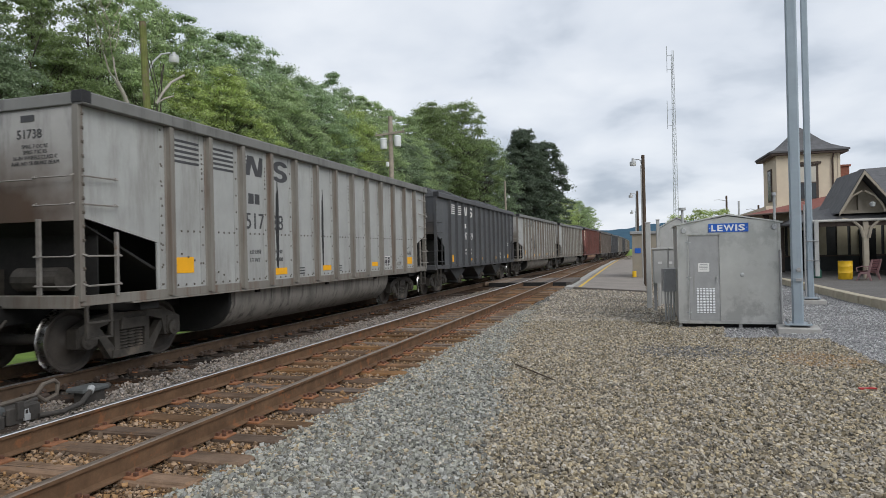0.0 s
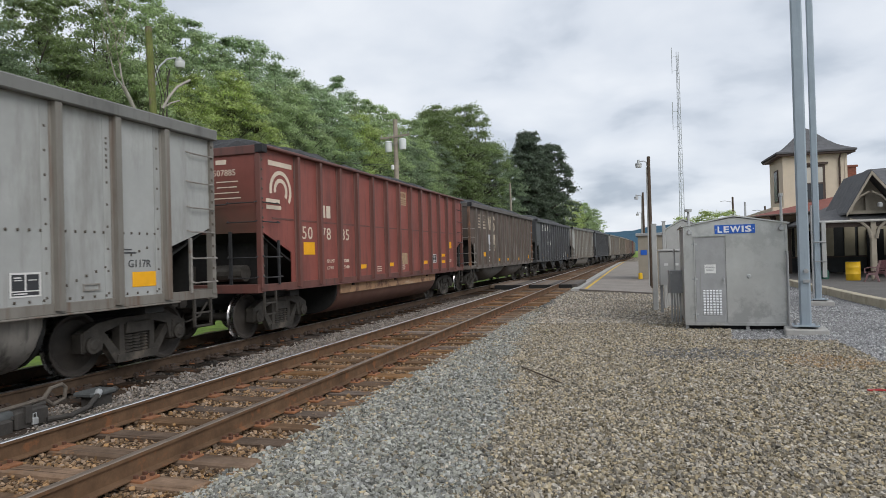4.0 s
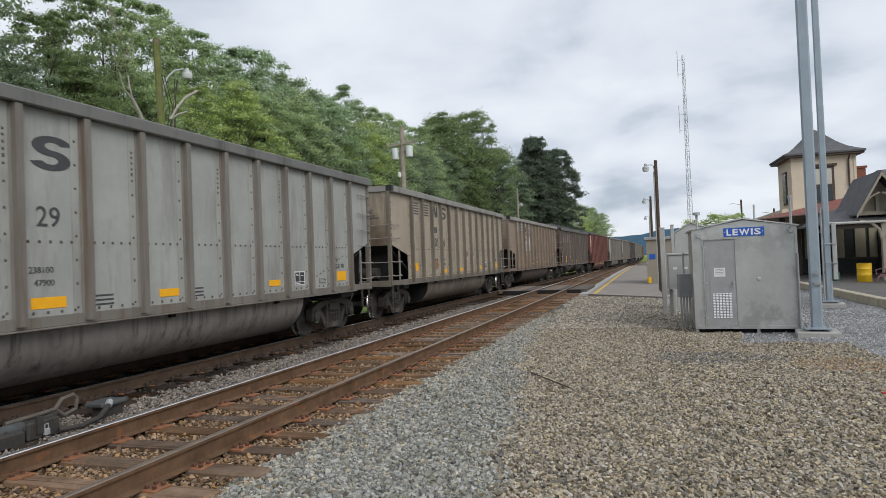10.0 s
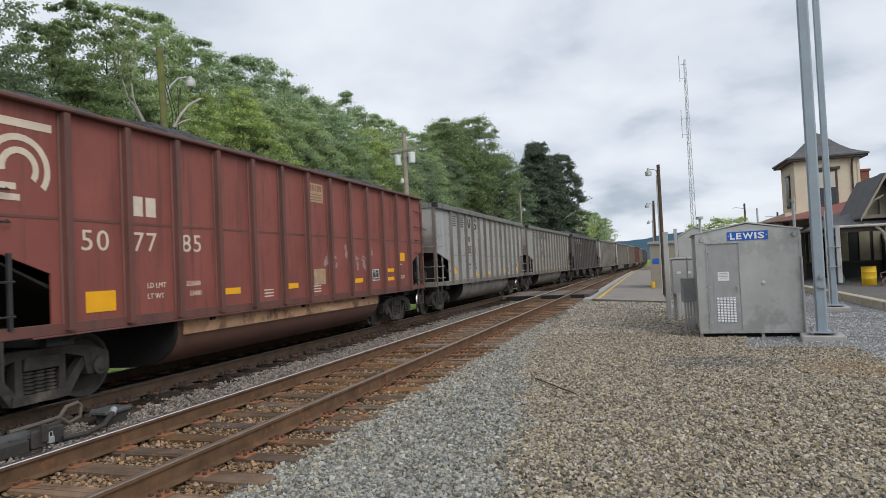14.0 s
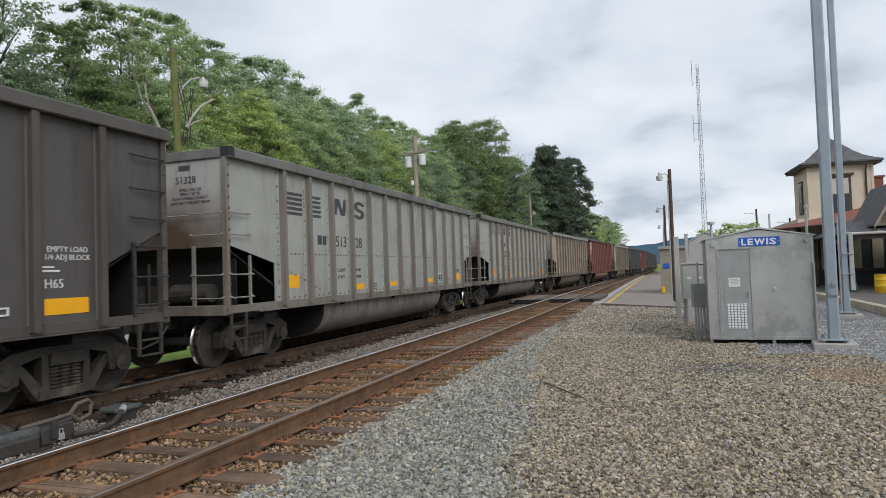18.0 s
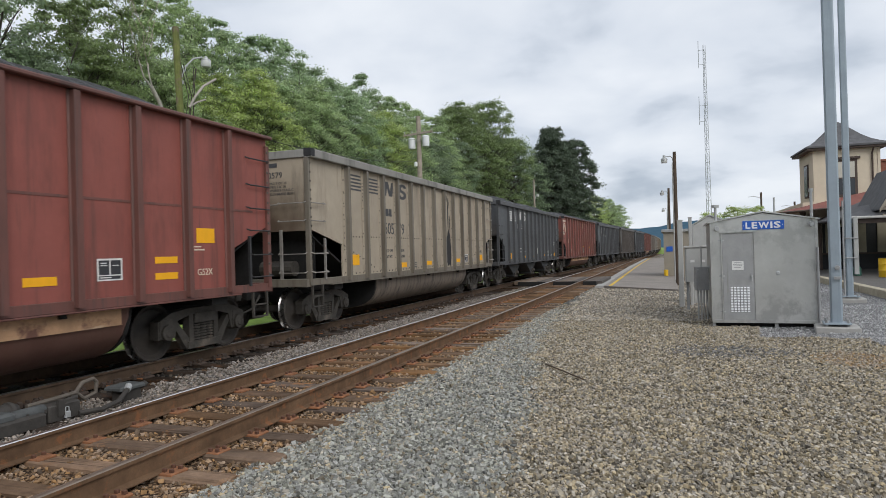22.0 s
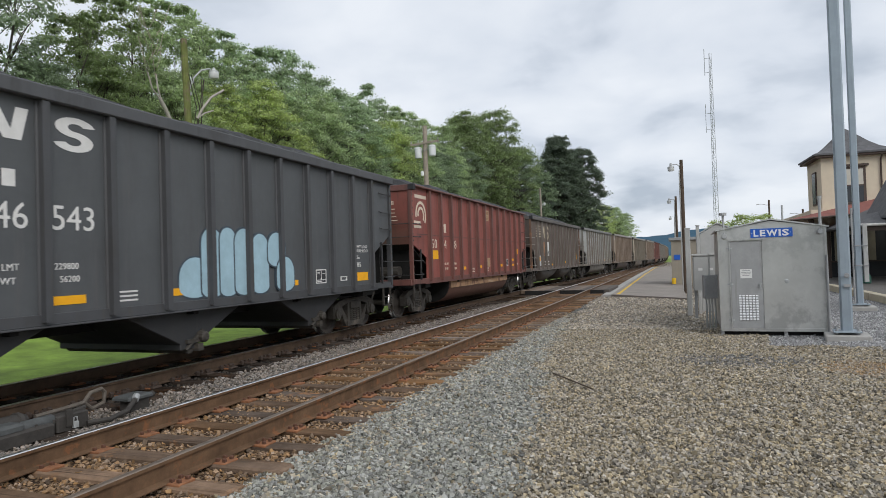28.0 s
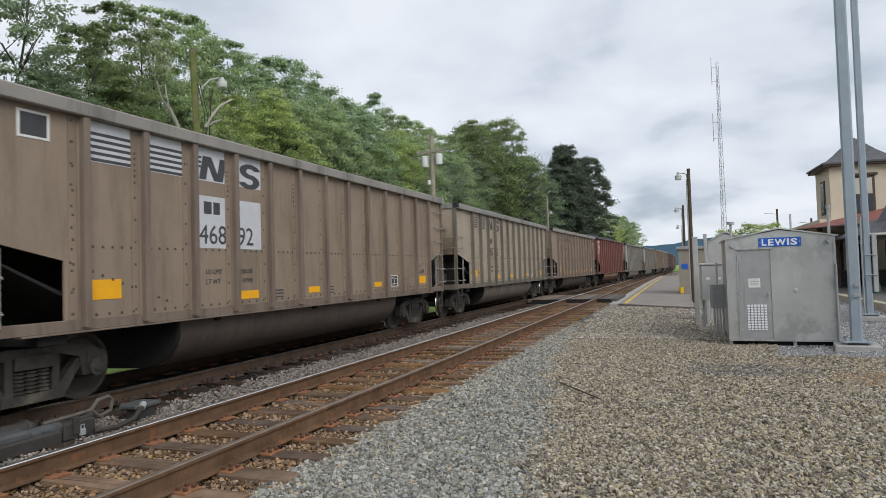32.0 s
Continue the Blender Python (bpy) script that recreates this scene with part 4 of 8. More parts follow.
def coal_mesh(seed, heap=0.40, full=2.2):
    rng = np.random.default_rng(seed)
    xs, ys = np.linspace(-1.44, 1.44, 17), np.linspace(-7.1, 7.1, 90)
    bumpy = rng.normal(0, 0.022, (90, 17))

    def zf(X, Y):
        long_wave = 0.05 * np.sin(Y * 0.9 + seed) + 0.04 * np.sin(Y * 2.2 + 2 * seed)
        return 3.60 + (heap + long_wave) * (1 - (np.abs(X) / 1.5) ** full) * smooth_step(7.15, 6.2, np.abs(Y)) + bumpy
    me = grid_mesh("coal_load", xs, ys, zf, (M["coal"],))
    me.polygons.foreach_set("use_smooth", np.zeros(len(me.polygons), bool))
    return me


COAL = [coal_mesh(s) for s in range(3)]
HEAPED = [coal_mesh(s, 0.70, 2.3) for s in (4, 5)]


def grab(g, y0, y1, z, x=SKIN):
    """A bent grab iron on the side."""
    o = x + 0.075
    g.pipe([(x, y0, z + 0.03), (o, y0 + 0.02, z), (o, y1 - 0.02, z), (x, y1, z + 0.03)], 0.014, 5)


def car_kit(kind, rib_set):
    """The shared meshes of one kind of car: (part name, mesh, material slot, poses, label)."""
    kit = []

    def one(name, geo, slot, poses=(None,), bevel=0.0, smooth=False, label=""):
        kit.append((name, geo.mesh(name, (), bevel, smooth), slot, poses, label))

    cut = {"tub": (2.2, 1.86, 1.48, 1.02), "red": (2.2, 1.75, 1.2, 1.1), "hopper": (2.36, 1.82, 1.14, 1.1), "twin": (2.3, 1.72, 1.15, 1.05)}[kind]
    e = HALF
    zt = 3.82 if kind == "red" else 3.70
    for s, nm in ((1, "side_sheet"), (-1, "side_sheet")):
        one(nm, Geo().prism(side_outline(*cut, zt), s * (SKIN - 0.03), s * SKIN), "sheet")
    ribs, slim = RIBS[rib_set], 0.62 if kind == "twin" else 1.0
    # the ribs, one by one
    rib = rib_geo(1.03, zt - 0.01).mesh("rib", ())
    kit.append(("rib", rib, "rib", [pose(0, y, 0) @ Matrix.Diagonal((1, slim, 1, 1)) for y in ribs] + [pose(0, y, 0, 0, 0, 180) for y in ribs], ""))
    for s in (1, -1):
        g = Geo()
        g.prism([(s * 1.43, zt), (s * 1.43, 3.88), (s * 1.585, 3.88), (s * 1.60, 3.86), (s * 1.60, zt + 0.01), (s * 1.585, zt - 0.005)], -e - 0.02, e + 0.02, "y")
        one("top_rail", g, "chord")
    g = Geo().box(-1.43, 1.43, -e - 0.03, -e + 0.10, 3.70, 3.87)
    kit.append(("end_rail", g.mesh("end_rail", (), 0.01), "chord", [None, pose(0, 0, 0, 0, 0, 180)], ""))
    for s in (1, -1):
        g = Geo()
        y = e if kind in ("tub", "red") else e - 0.05
        g.box(s * 1.40, s * 1.50, -y, y, 0.985, 1.125)
        g.box(s * 1.36, s * 1.53, -e + 0.9, e - 0.9, 0.96, 0.985)
        one("side_sill", g, "sill", bevel=0.006)
    two = [None, pose(0, 0, 0, 0, 0, 180)]
    g = Geo().box(-1.455, 1.455, -e + 0.01, -e + 0.045, cut[0] - 0.05, 3.70)
    kit.append(("end_sheet", g.mesh("end_sheet", ()), "end", two, ""))
    # black box added for the unlit gap between end rail and top rail
    kit.append(("corner_cap", Geo().box(1.42, 1.605, -e - 0.035, -e + 0.13, 3.72, 3.885).mesh("corner_cap", (), 0.006), "cap", two, ""))
    # slope sheet near-black, the shade under the end put into its colour
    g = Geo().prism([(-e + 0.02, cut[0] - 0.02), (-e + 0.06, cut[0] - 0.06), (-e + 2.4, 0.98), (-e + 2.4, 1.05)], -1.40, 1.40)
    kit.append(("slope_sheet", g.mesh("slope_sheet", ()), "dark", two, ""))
    g = Geo().box(-1.48, 1.48, -e - 0.10, -e + 0.16, 0.96, 1.13)
    g.box(-1.40, -0.9, -e + 0.16, -e + 0.95, 1.03, 1.06).box(0.9, 1.40, -e + 0.16, -e + 0.95, 1.03, 1.06)
    kit.append(("end_sill", g.mesh("end_sill", (), 0.008), "sill", two, ""))
    kit.append(("corner_post", Geo().box(1.41, 1.52, -e - 0.02, -e + 0.06, 1.05, 3.70).mesh("corner_post", (), 0.006), "post",
                [None, pose(0, 0, 0, 0, 0, 180)], ""))
    kit.append(("corner_post", Geo().box(-1.52, -1.40, -e - 0.03, -e + 0.07, 1.05, 3.70).mesh("corner_post", (), 0.006), "post",
                [None, pose(0, 0, 0, 0, 0, 180)], ""))
    # ladders: stiles and single grab irons on the near side and on the ends, joined ones on the far side
    back = pose(0, 0, 0, 0, 0, 180)
    iron = Geo()
    grab(iron, -0.31, 0.31, 0.0)
    iron = iron.mesh("grab_iron", ())
    front = [pose(0.05 if z < 2 else 0, -e + 0.33, z) for z in (1.26, 1.66, 2.36, 2.74)]
    rear = [pose(0.05 if z < 2 else 0, e - 0.33, z) for z in (1.26, 1.66, 2.1, 2.5, 2.92, 3.4)]
    kit.append(("grab_iron", iron, "rod", front + rear, ""))
    stile = Geo().box(1.49, 1.53, -0.025, 0.025, 1.1, cut[0] - 0.2).mesh("ladder_stile", ())
    kit.append(("ladder_stile", stile, "rod", [pose(0, -e + 0.62, 0), pose(0, e - 0.62, 0)], ""))
    g = Geo()
    for y0, y1, zs in ((-e + 0.02, -e + 0.64, (1.26, 1.66, 2.36, 2.74)), (e - 0.64, e - 0.02, (1.26, 1.66, 2.1, 2.5, 2.92, 3.4))):
        for z in zs:
            grab(g, y0, y1, z, 1.52 if z < 2 else SKIN)
    kit.append(("far_ladder", g.mesh("far_ladder", ()), "rod", [back], ""))
    kit.append(("ladder_stile", Geo().box(0.80, 0.86, -e - 0.06, -e - 0.02, 1.1, cut[0] - 0.02).mesh("ladder_stile", ()), "rod", two, ""))
    rung = Geo().pipe([(0.76, -e, 0.03), (0.78, -e - 0.08, 0.0), (1.42, -e - 0.08, 0.0), (1.44, -e, 0.03)], 0.012, 5).mesh("end_rung", ())
    kit.append(("end_rung", rung, "rod", [q @ pose(0, 0, z) for q in (Matrix(), back) for z in (1.26, 1.66, 2.36, 2.74)], ""))
    kit.append(("end_grab", Geo().pipe([(-1.40, -e - 0.07, 2.72), (0.78, -e - 0.07, 2.72)], 0.012, 5).mesh("end_grab", ()), "rod", two, ""))
    g = Geo()
    for y in (-e + 0.10, -e + 0.52):
        g.box(1.46, 1.50, y - 0.02, y + 0.02, 0.52, 0.98)
    for z in (0.53, 0.75):
        g.box(1.45, 1.51, -e + 0.10, -e + 0.52, z - 0.012, z + 0.012)
    kit.append(("step", g.mesh("step", ()), "truck", [None, pose(0, 0, 0, 0, 0, 180), Matrix.Translation((0, 2 * e - 0.62, 0)), Matrix.Translation((0, -2 * e + 0.62, 0)) @ pose(0, 0, 0, 0, 0, 180)], ""))
    # rivets on the near side
    pts = [(y, z) for y in (-5.78, 6.12) for z in np.arange(1.2, 3.7, 0.27)]
    if kind in ("tub",):
        for a in ribs[:-1]:
            pts += [(a + 0.15 + 0.155 * i, 2.05) for i in range(5)] + [(a + 0.2 + 0.2 * i, 1.17) for i in range(4)]
        plate = Geo().box(SKIN - 0.003, SKIN + 0.009, -0.20, -0.078, 1.13, 3.69).mesh("seam_plate", ())
        kit.append(("seam_plate", plate, "seam", [pose(0, b, 0) for b in ribs], ""))
        for n_, b in enumerate(ribs):
            pts += [(b - 0.14, z) for z in np.arange(1.2, 3.65, 0.31)] + ([(b - 0.14, 3.3 - 0.085 * i) for i in range(5)] if n_ % 2 else [])
        pts += [(-5.8 + 0.16 * i, 1.84 - 0.055 * i) for i in range(11)] + [(5.8 - 0.16 * i, 1.84 - 0.055 * i) for i in range(11)]
        g = rivets(pts)
        g.v = [(x + 0.008, y, z) for x, y, z in g.v]
        kit.append(("rivets", g.mesh("rivets", (), fix=False), "rivet", [None], ""))
    g = rivets([(0, z) for z in np.arange(1.3, 3.6, 0.19)], 0.024)
    g.v = [(x - SKIN + 1.52, y, z) for x, y, z in g.v]
    kit.append(("post_rivets", g.mesh("post_rivets", (), fix=False), "rivet", [pose(0, -e + 0.045, 0), pose(0, e - 0.045, 0)], ""))
    # underframe
    g = Geo().box(-0.22, 0.22, -e - 0.45, e + 0.45, 0.72, 1.0)
    for y in (-6.0, 6.0):
        g.box(-1.42, 1.42, y - 0.2, y + 0.2, 0.84, 0.99)
    for y in (-3, 0, 3):
        g.box(-1.42, 1.42, y - 0.05, y + 0.05, 0.9, 1.0)
    g.box(-1.40, 1.40, -4.6, 4.6, 1.0, 1.04)
    one("underframe", g, "dark")
    g = Geo().box(-0.11, 0.11, -e - 0.80, -e - 0.42, 0.76, 0.95).box(-0.16, 0.10, -e - 0.92, -e - 0.76, 0.72, 0.99)
    g.pipe([(0.3, -e - 0.1, 0.8), (0.34, -e - 0.4, 0.55), (0.28, -e - 0.7, 0.46), (0.1, -e - 0.85, 0.5)], 0.025, 6)
    kit.append(("coupler", g.mesh("coupler", (), 0.01), "truck", two, "rusted steel knuckle coupler with air hose"))
    g = Geo().rod((0.2, -e + 0.5, 1.35), (1.0, -e + 0.5, 1.35), 0.17, 12).box(-0.8, -0.35, -e + 0.35, -e + 0.7, 1.1, 1.5)
    g.rod((-0.2, -e + 0.3, 1.1), (-0.2, -e + 0.3, 1.9), 0.03, 6)
    kit.append(("brake_gear", g.mesh("brake_gear", ()), "truck", [pose(0, -0.29, 0)], ""))
    # black plate added in place of the deep shade under the car's end
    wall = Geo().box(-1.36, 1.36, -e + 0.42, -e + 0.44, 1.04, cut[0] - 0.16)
    kit.append(("end_bulkhead", wall.mesh("end_bulkhead", ()), "dark", two, "added black plate for the shade below the slope sheet"))
    # bellies
    if kind in ("tub", "red"):
        if kind == "red":
            one("weld_seam", Geo().box(SKIN - 0.002, SKIN + 0.006, -6.9, 6.9, 2.43, 2.465), "rib")
            one("tub_band", Geo().box(1.352, 1.374, -3.7, 3.95, 0.72, 0.965), "band", label="flaking cream band along the tub")
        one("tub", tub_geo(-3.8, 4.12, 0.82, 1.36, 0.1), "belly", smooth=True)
        # tub ends black: soot, and the shade there put into the colour
        one("tub_end", tub_geo(-3.86, -3.74, 0.8, 1.345, 0.03), "dark", label="end of the tub, black with soot and painted shade")
        one("tub_end", tub_geo(4.06, 4.18, 0.8, 1.345, 0.03), "dark", label="end of the tub, black with soot and painted shade")
    elif kind == "twin":
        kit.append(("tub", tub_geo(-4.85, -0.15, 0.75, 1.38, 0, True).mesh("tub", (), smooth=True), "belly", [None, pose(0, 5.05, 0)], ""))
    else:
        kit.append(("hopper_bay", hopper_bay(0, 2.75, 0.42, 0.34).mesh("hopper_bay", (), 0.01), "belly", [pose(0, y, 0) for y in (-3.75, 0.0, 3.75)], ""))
        g = Geo().rod((-1.27, 0.0, 0.38), (1.27, 0.0, 0.38), 0.11, 12)
        g.lathe([(0.0, 1.42), (0.05, 1.42), (0.09, 1.39), (0.1, 1.28)], (0, 0.24, 0.52), "x", 12)
        g.box(1.27, 1.33, -0.1, 0.34, 0.44, 0.5).rod((1.3, -0.12, 0.34), (1.3, 0.28, 0.62), 0.03, 6).box(1.22, 1.36, 0.1, 0.22, 0.3, 0.42)
        kit.append(("hopper_gate", g.mesh("hopper_gate", ()), "truck", [pose(0, y, 0) for y in (-3.75, 0.0, 3.75)], ""))
    return kit


KITS = {k: car_kit(k, k) for k in ("tub", "red", "hopper", "twin")}
KITS["wide_twin"] = car_kit("twin", "wide_twin")

# flat signs on the near side, in the car's space
def on_side(y, z, lift=0.003):
    m = Matrix(((0, 0, 1, SKIN + lift), (1, 0, 0, y), (0, 1, 0, z), (0, 0, 0, 1)))
    return m


def on_end(x, z):
    return Matrix(((1, 0, 0, x), (0, 0, -1, -HALF + 0.006), (0, 1, 0, z), (0, 0, 0, 1)))


def plaque(rects, lift=0.004):
    """Thin painted patches on the side: (y0, y1, z0, z1)."""
    g = Geo()
    for y0, y1, z0, z1 in rects:
        g.box(SKIN, SKIN + lift, y0, y1, z0, z1)
    return g.mesh("patch", (), fix=False)


def slanted(pts, lift=0.006):
    g = Geo()
    for poly in pts:
        g.prism(poly, SKIN, SKIN + lift)
    return g.mesh("emblem", ())


def blob(yc, zc, ry, rz, seed, n=30, lift=0.005, rough=(0.72, 1.15)):
    """A stain with a softly uneven outline."""
    rng = random.Random(seed)
    mid, amp = (rough[0] + rough[1]) / 2, (rough[1] - rough[0]) / 2
    p, q, w = rng.uniform(0, 6.28), rng.uniform(0, 6.28), rng.uniform(0, 6.28)
    pts = []
    for i in range(n):
        a = 2 * math.pi * i / n
        k = mid + amp * (0.5 * math.sin(2 * a + p) + 0.35 * math.sin(3 * a + q) + 0.3 * math.sin(7 * a + w)) + rng.uniform(-0.15, 0.15) * amp
        pts.append((yc + ry * k * math.cos(a), zc + rz * k * math.sin(a)))
    return Geo().prism(pts, SKIN, SKIN + lift).mesh("stain", ())


def capsule(y0, y1, z0, z1):
    """The outline of an upright bubble with round ends."""
    r, yc = min((y1 - y0) / 2, (z1 - z0) / 2), (y0 + y1) / 2
    w = (y1 - y0) / 2
    top = [(yc + w * math.cos(math.radians(a)), z1 - r + r * math.sin(math.radians(a))) for a in range(0, 181, 15)]
    return top + [(yc + w * math.cos(math.radians(a)), z0 + 0.5 * r + 0.5 * r * math.sin(math.radians(a))) for a in range(180, 361, 20)]


P1, P2, P3, P4 = -5.53, -4.55, -3.56, -2.58      # where the first four panels begin
STRIPES = [plaque([(p + 0.03, p + 0.8, z, z + 0.042)]) for p in (P1, P2) for z in (3.17, 3.255, 3.34, 3.425, 3.51)]


TWIN_STRIPES = [plaque([k]) for z in (2.81, 2.95, 3.09, 3.23, 3.37) for k in ((-5.8, -5.47, z, z + 0.07), (-5.35, -4.47, z, z + 0.07))]


def spread(y0, y1, wide):
    """Stretch a painted shape about y0 and set that point at y1, taller and lower on the side."""
    return pose(0, y1 - y0 * wide, -2.83) @ Matrix.Diagonal((1, wide, 1.76, 1))


def leaning(pts, y0, z0, wide, high):
    """Points of a unit box, set on the side with a forward lean."""
    return [(y0 + wide * (a + 0.16 * b), z0 + high * b) for a, b in pts]


BLOCK_N = slanted([leaning([(0, 0), (0.27, 0), (0.27, 0.62), (0.60, 0), (0.97, 0), (0.97, 1), (0.70, 1), (0.70, 0.30), (0.34, 1), (0, 1)], P3 + 0.08, 3.18, 0.58, 0.38)])
SERIFS = [slanted([[(P3 + 0.02, z), (P3 + 0.125, z), (P3 + 0.14, z + 0.035), (P3 + 0.02, z + 0.035)]]) for z in (3.36, 3.435, 3.51)]


def bowl(zc, degs, ry, rz):
    return [(P4 + 0.38 + ry * math.cos(math.radians(d)) + 0.2 * (zc - 3.36), zc + rz * math.sin(math.radians(d))) for d in degs]


UPPER, LOWER = range(15, 271, 17), range(90, -166, -17)
BLOCK_S = slanted([bowl(3.455, UPPER, 0.295, 0.13) + bowl(3.275, LOWER, 0.115, 0.052) + bowl(3.275, LOWER, 0.295, 0.13)[::-1] + bowl(3.455, UPPER, 0.115, 0.052)[::-1]])
WEDGES = [slanted([q]) for q in [[(P1 + 0.03, z), (P1 + 0.75, z), (P1 + 0.75, z + 0.06), (P1 + 0.03, z + 0.06)] for z in (3.05, 3.15, 3.25, 3.35, 3.45)]
          + [[(P2 + 0.02 + k, z), (P2 + 0.45 + k * 0.5, z), (P2 + 0.5 + k * 0.6, z + 0.06), (P2 + 0.02 + k, z + 0.06)] for k, z in ((0.02, 3.05), (0.01, 3.15), (0.0, 3.25), (0.0, 3.35), (0.0, 3.45))]]
MARK_BARS = [plaque([(P3 + a, P3 + b, 2.63, 2.83)]) for a, b in ((0.18, 0.36), (0.40, 0.56))]
SMALL_BARS = plaque([(y, y + 0.32, z, z + 0.025) for y in (-1.55, 0.35) for z in (1.2, 1.26, 1.32)] + [(5.34, 5.58, 1.75, 1.775), (5.34, 5.5, 1.8, 1.82)])
END_BARS_GEO = Geo()
for k, (x0, x1, z) in enumerate(((0.0, 0.24, 3.53), (0.0, 0.5, 3.17), (0.02, 0.48, 3.06), (-0.12, 0.52, 2.95), (-0.16, 0.56, 2.84))):
    END_BARS_GEO.box(x0 + 0.5, x1 + 0.5, -HALF + 0.002, -HALF + 0.012, z, z + (0.09 if k == 0 else 0.021))
END_MARK = Geo().box(0.5, 0.74, -HALF + 0.002, -HALF + 0.012, 3.53, 3.62).mesh("marking", (), fix=False)
END_LINES = "SPRG 7 OC 05\nSPRG 7 IC 05\n36-IN WHEELS CLASS C\nAAR NO.18 BRAKE BEAM"
END_BARS = END_BARS_GEO.mesh("marking", (), fix=False)
DATA_PLATE = plaque([(3.57, 3.99, 1.23, 1.53)], 0.003)
DATA_BOX = plaque([(3.57, 3.595, 1.23, 1.53), (3.965, 3.99, 1.23, 1.53), (3.595, 3.965, 1.505, 1.53), (3.595, 3.965, 1.23, 1.25), (3.77, 3.79, 1.31, 1.505), (3.595, 3.965, 1.295, 1.31),
                   (3.63, 3.72, 1.46, 1.475), (3.63, 3.73, 1.43, 1.442), (3.62, 3.8, 1.265, 1.28), (3.82, 3.93, 1.43, 1.442)], 0.007)
TAIL_FRAME = plaque([(6.62, 6.66, 3.31, 3.64), (7.0, 7.04, 3.31, 3.64), (6.66, 7.0, 3.31, 3.34), (6.66, 7.0, 3.61, 3.64)], 0.006)
TAIL_PLATE = plaque([(6.66, 7.0, 3.34, 3.61)], 0.003)
TAG = plaque([(4.62, 4.9, 1.25, 1.27), (4.62, 4.9, 1.33, 1.35), (4.62, 4.64, 1.27, 1.33), (4.88, 4.9, 1.27, 1.33)], 0.02)
LOADS = {"tub": ("238100", "47900"), "red": ("232600", "53400"), "hopper": ("229800", "56200"), "twin": ("231900", "47100")}
REFLECT_SETS = {"tub": ((-5.5, -5.02, 1.36, 1.62), (-2.5, -2.0, 1.22, 1.36), (-0.35, 0.15, 1.24, 1.36), (2.62, 3.08, 1.26, 1.38), (5.5, 6.0, 1.26, 1.48)),
                "red": ((-5.65, -5.15, 1.70, 1.98), (-2.78, -2.3, 1.31, 1.42), (-0.76, -0.3, 1.32, 1.43), (2.42, 2.87, 1.33, 1.44), (4.5, 4.96, 1.32, 1.42), (4.5, 4.96, 1.56, 1.66), (5.4, 5.83, 1.87, 2.11)),
                "hopper": ((-5.5, -5.02, 1.22, 1.5), (-2.56, -2.08, 1.22, 1.33), (-0.68, -0.19, 1.22, 1.33), (2.4, 2.88, 1.23, 1.34), (5.36, 6.0, 1.22, 1.42)),
                "boxed": ((0.53, 1.0, 1.72, 1.84), (3.6, 4.05, 1.655, 1.74)),
                "wide_twin": ((-5.5, -5.25, 1.5, 1.73), (-2.68, -2.12, 1.2, 1.3), (1.45, 2.0, 1.29, 1.41), (5.75, 6.05, 1.5, 1.9)),
                "twin": ((-5.1, -4.6, 1.5, 1.7), (-2.17, -1.69, 1.24, 1.37), (0.1, 0.38, 1.24, 1.36), (0.69, 0.93, 1.24, 1.36), (2.76, 3.27, 1.23, 1.35), (5.52, 5.95, 1.57, 1.8), (5.87, 6.25, 1.27, 1.47))}
CLAY_SET = ((-3.52, -3.04, 1.22, 1.34), (-1.5, -1.0, 1.25, 1.36), (-0.5, 0.0, 1.33, 1.44), (2.56, 3.04, 1.34, 1.45), (5.5, 5.98, 1.82, 1.94), (5.42, 5.84, 1.46, 1.58))
REFLECTOR = {k: plaque([k], 0.006) for k in CLAY_SET + sum(REFLECT_SETS.values(), ())}
BACKING = {k: plaque([(k[0] - 0.11, k[1] + 0.12, k[2] - 0.08, k[3] + 0.09)], 0.003) for k in CLAY_SET}
def ring(r, turns):
    return [(-6.55 + r * math.cos(math.radians(-35 + 12.5 * k)), 3.02 + r * math.sin(math.radians(-35 + 12.5 * k))) for k in turns]


ARCS = [slanted([ring(r1, range(19)) + ring(r0, range(18, -1, -1))]) for r0, r1 in ((0.34, 0.42), (0.18, 0.26))]
ARCS += [plaque([k], 0.006) for k in ((-7.1, -6.6, 2.76, 2.84), (-7.1, -6.55, 2.63, 2.71), (-7.0, -6.1, 3.52, 3.62))]

SHAPE = {"tub": "gondola", "red": "gondola", "hopper": "three-bay hopper", "twin": "gondola with two bellies"}
HUE = {"light": "light grey", "grey": "weathered grey", "tan": "dusty tan-grey", "clay": "clay-brown", "brown": "dark brown", "black": "black", "dusk": "brown-black", "red": "oxide red"}


def digits(car, s, m, size, mat, wide=1.0):
    """A number, figure by figure."""
    step = max(v.co.x for v in text_mesh("00", size).vertices) - max(v.co.x for v in text_mesh("0", size).vertices)
    for i, ch in enumerate(s):
        put("digit", text_mesh(ch, size), car, m @ pose(step * i * wide, 0, 0) @ Matrix.Diagonal((0.5 + 0.5 * wide, 1, 1, 1)), mat)


def number(car, s, y, z, size, mat):
    digits(car, s, on_side(y, z), size, mat)


WHEELS = {}


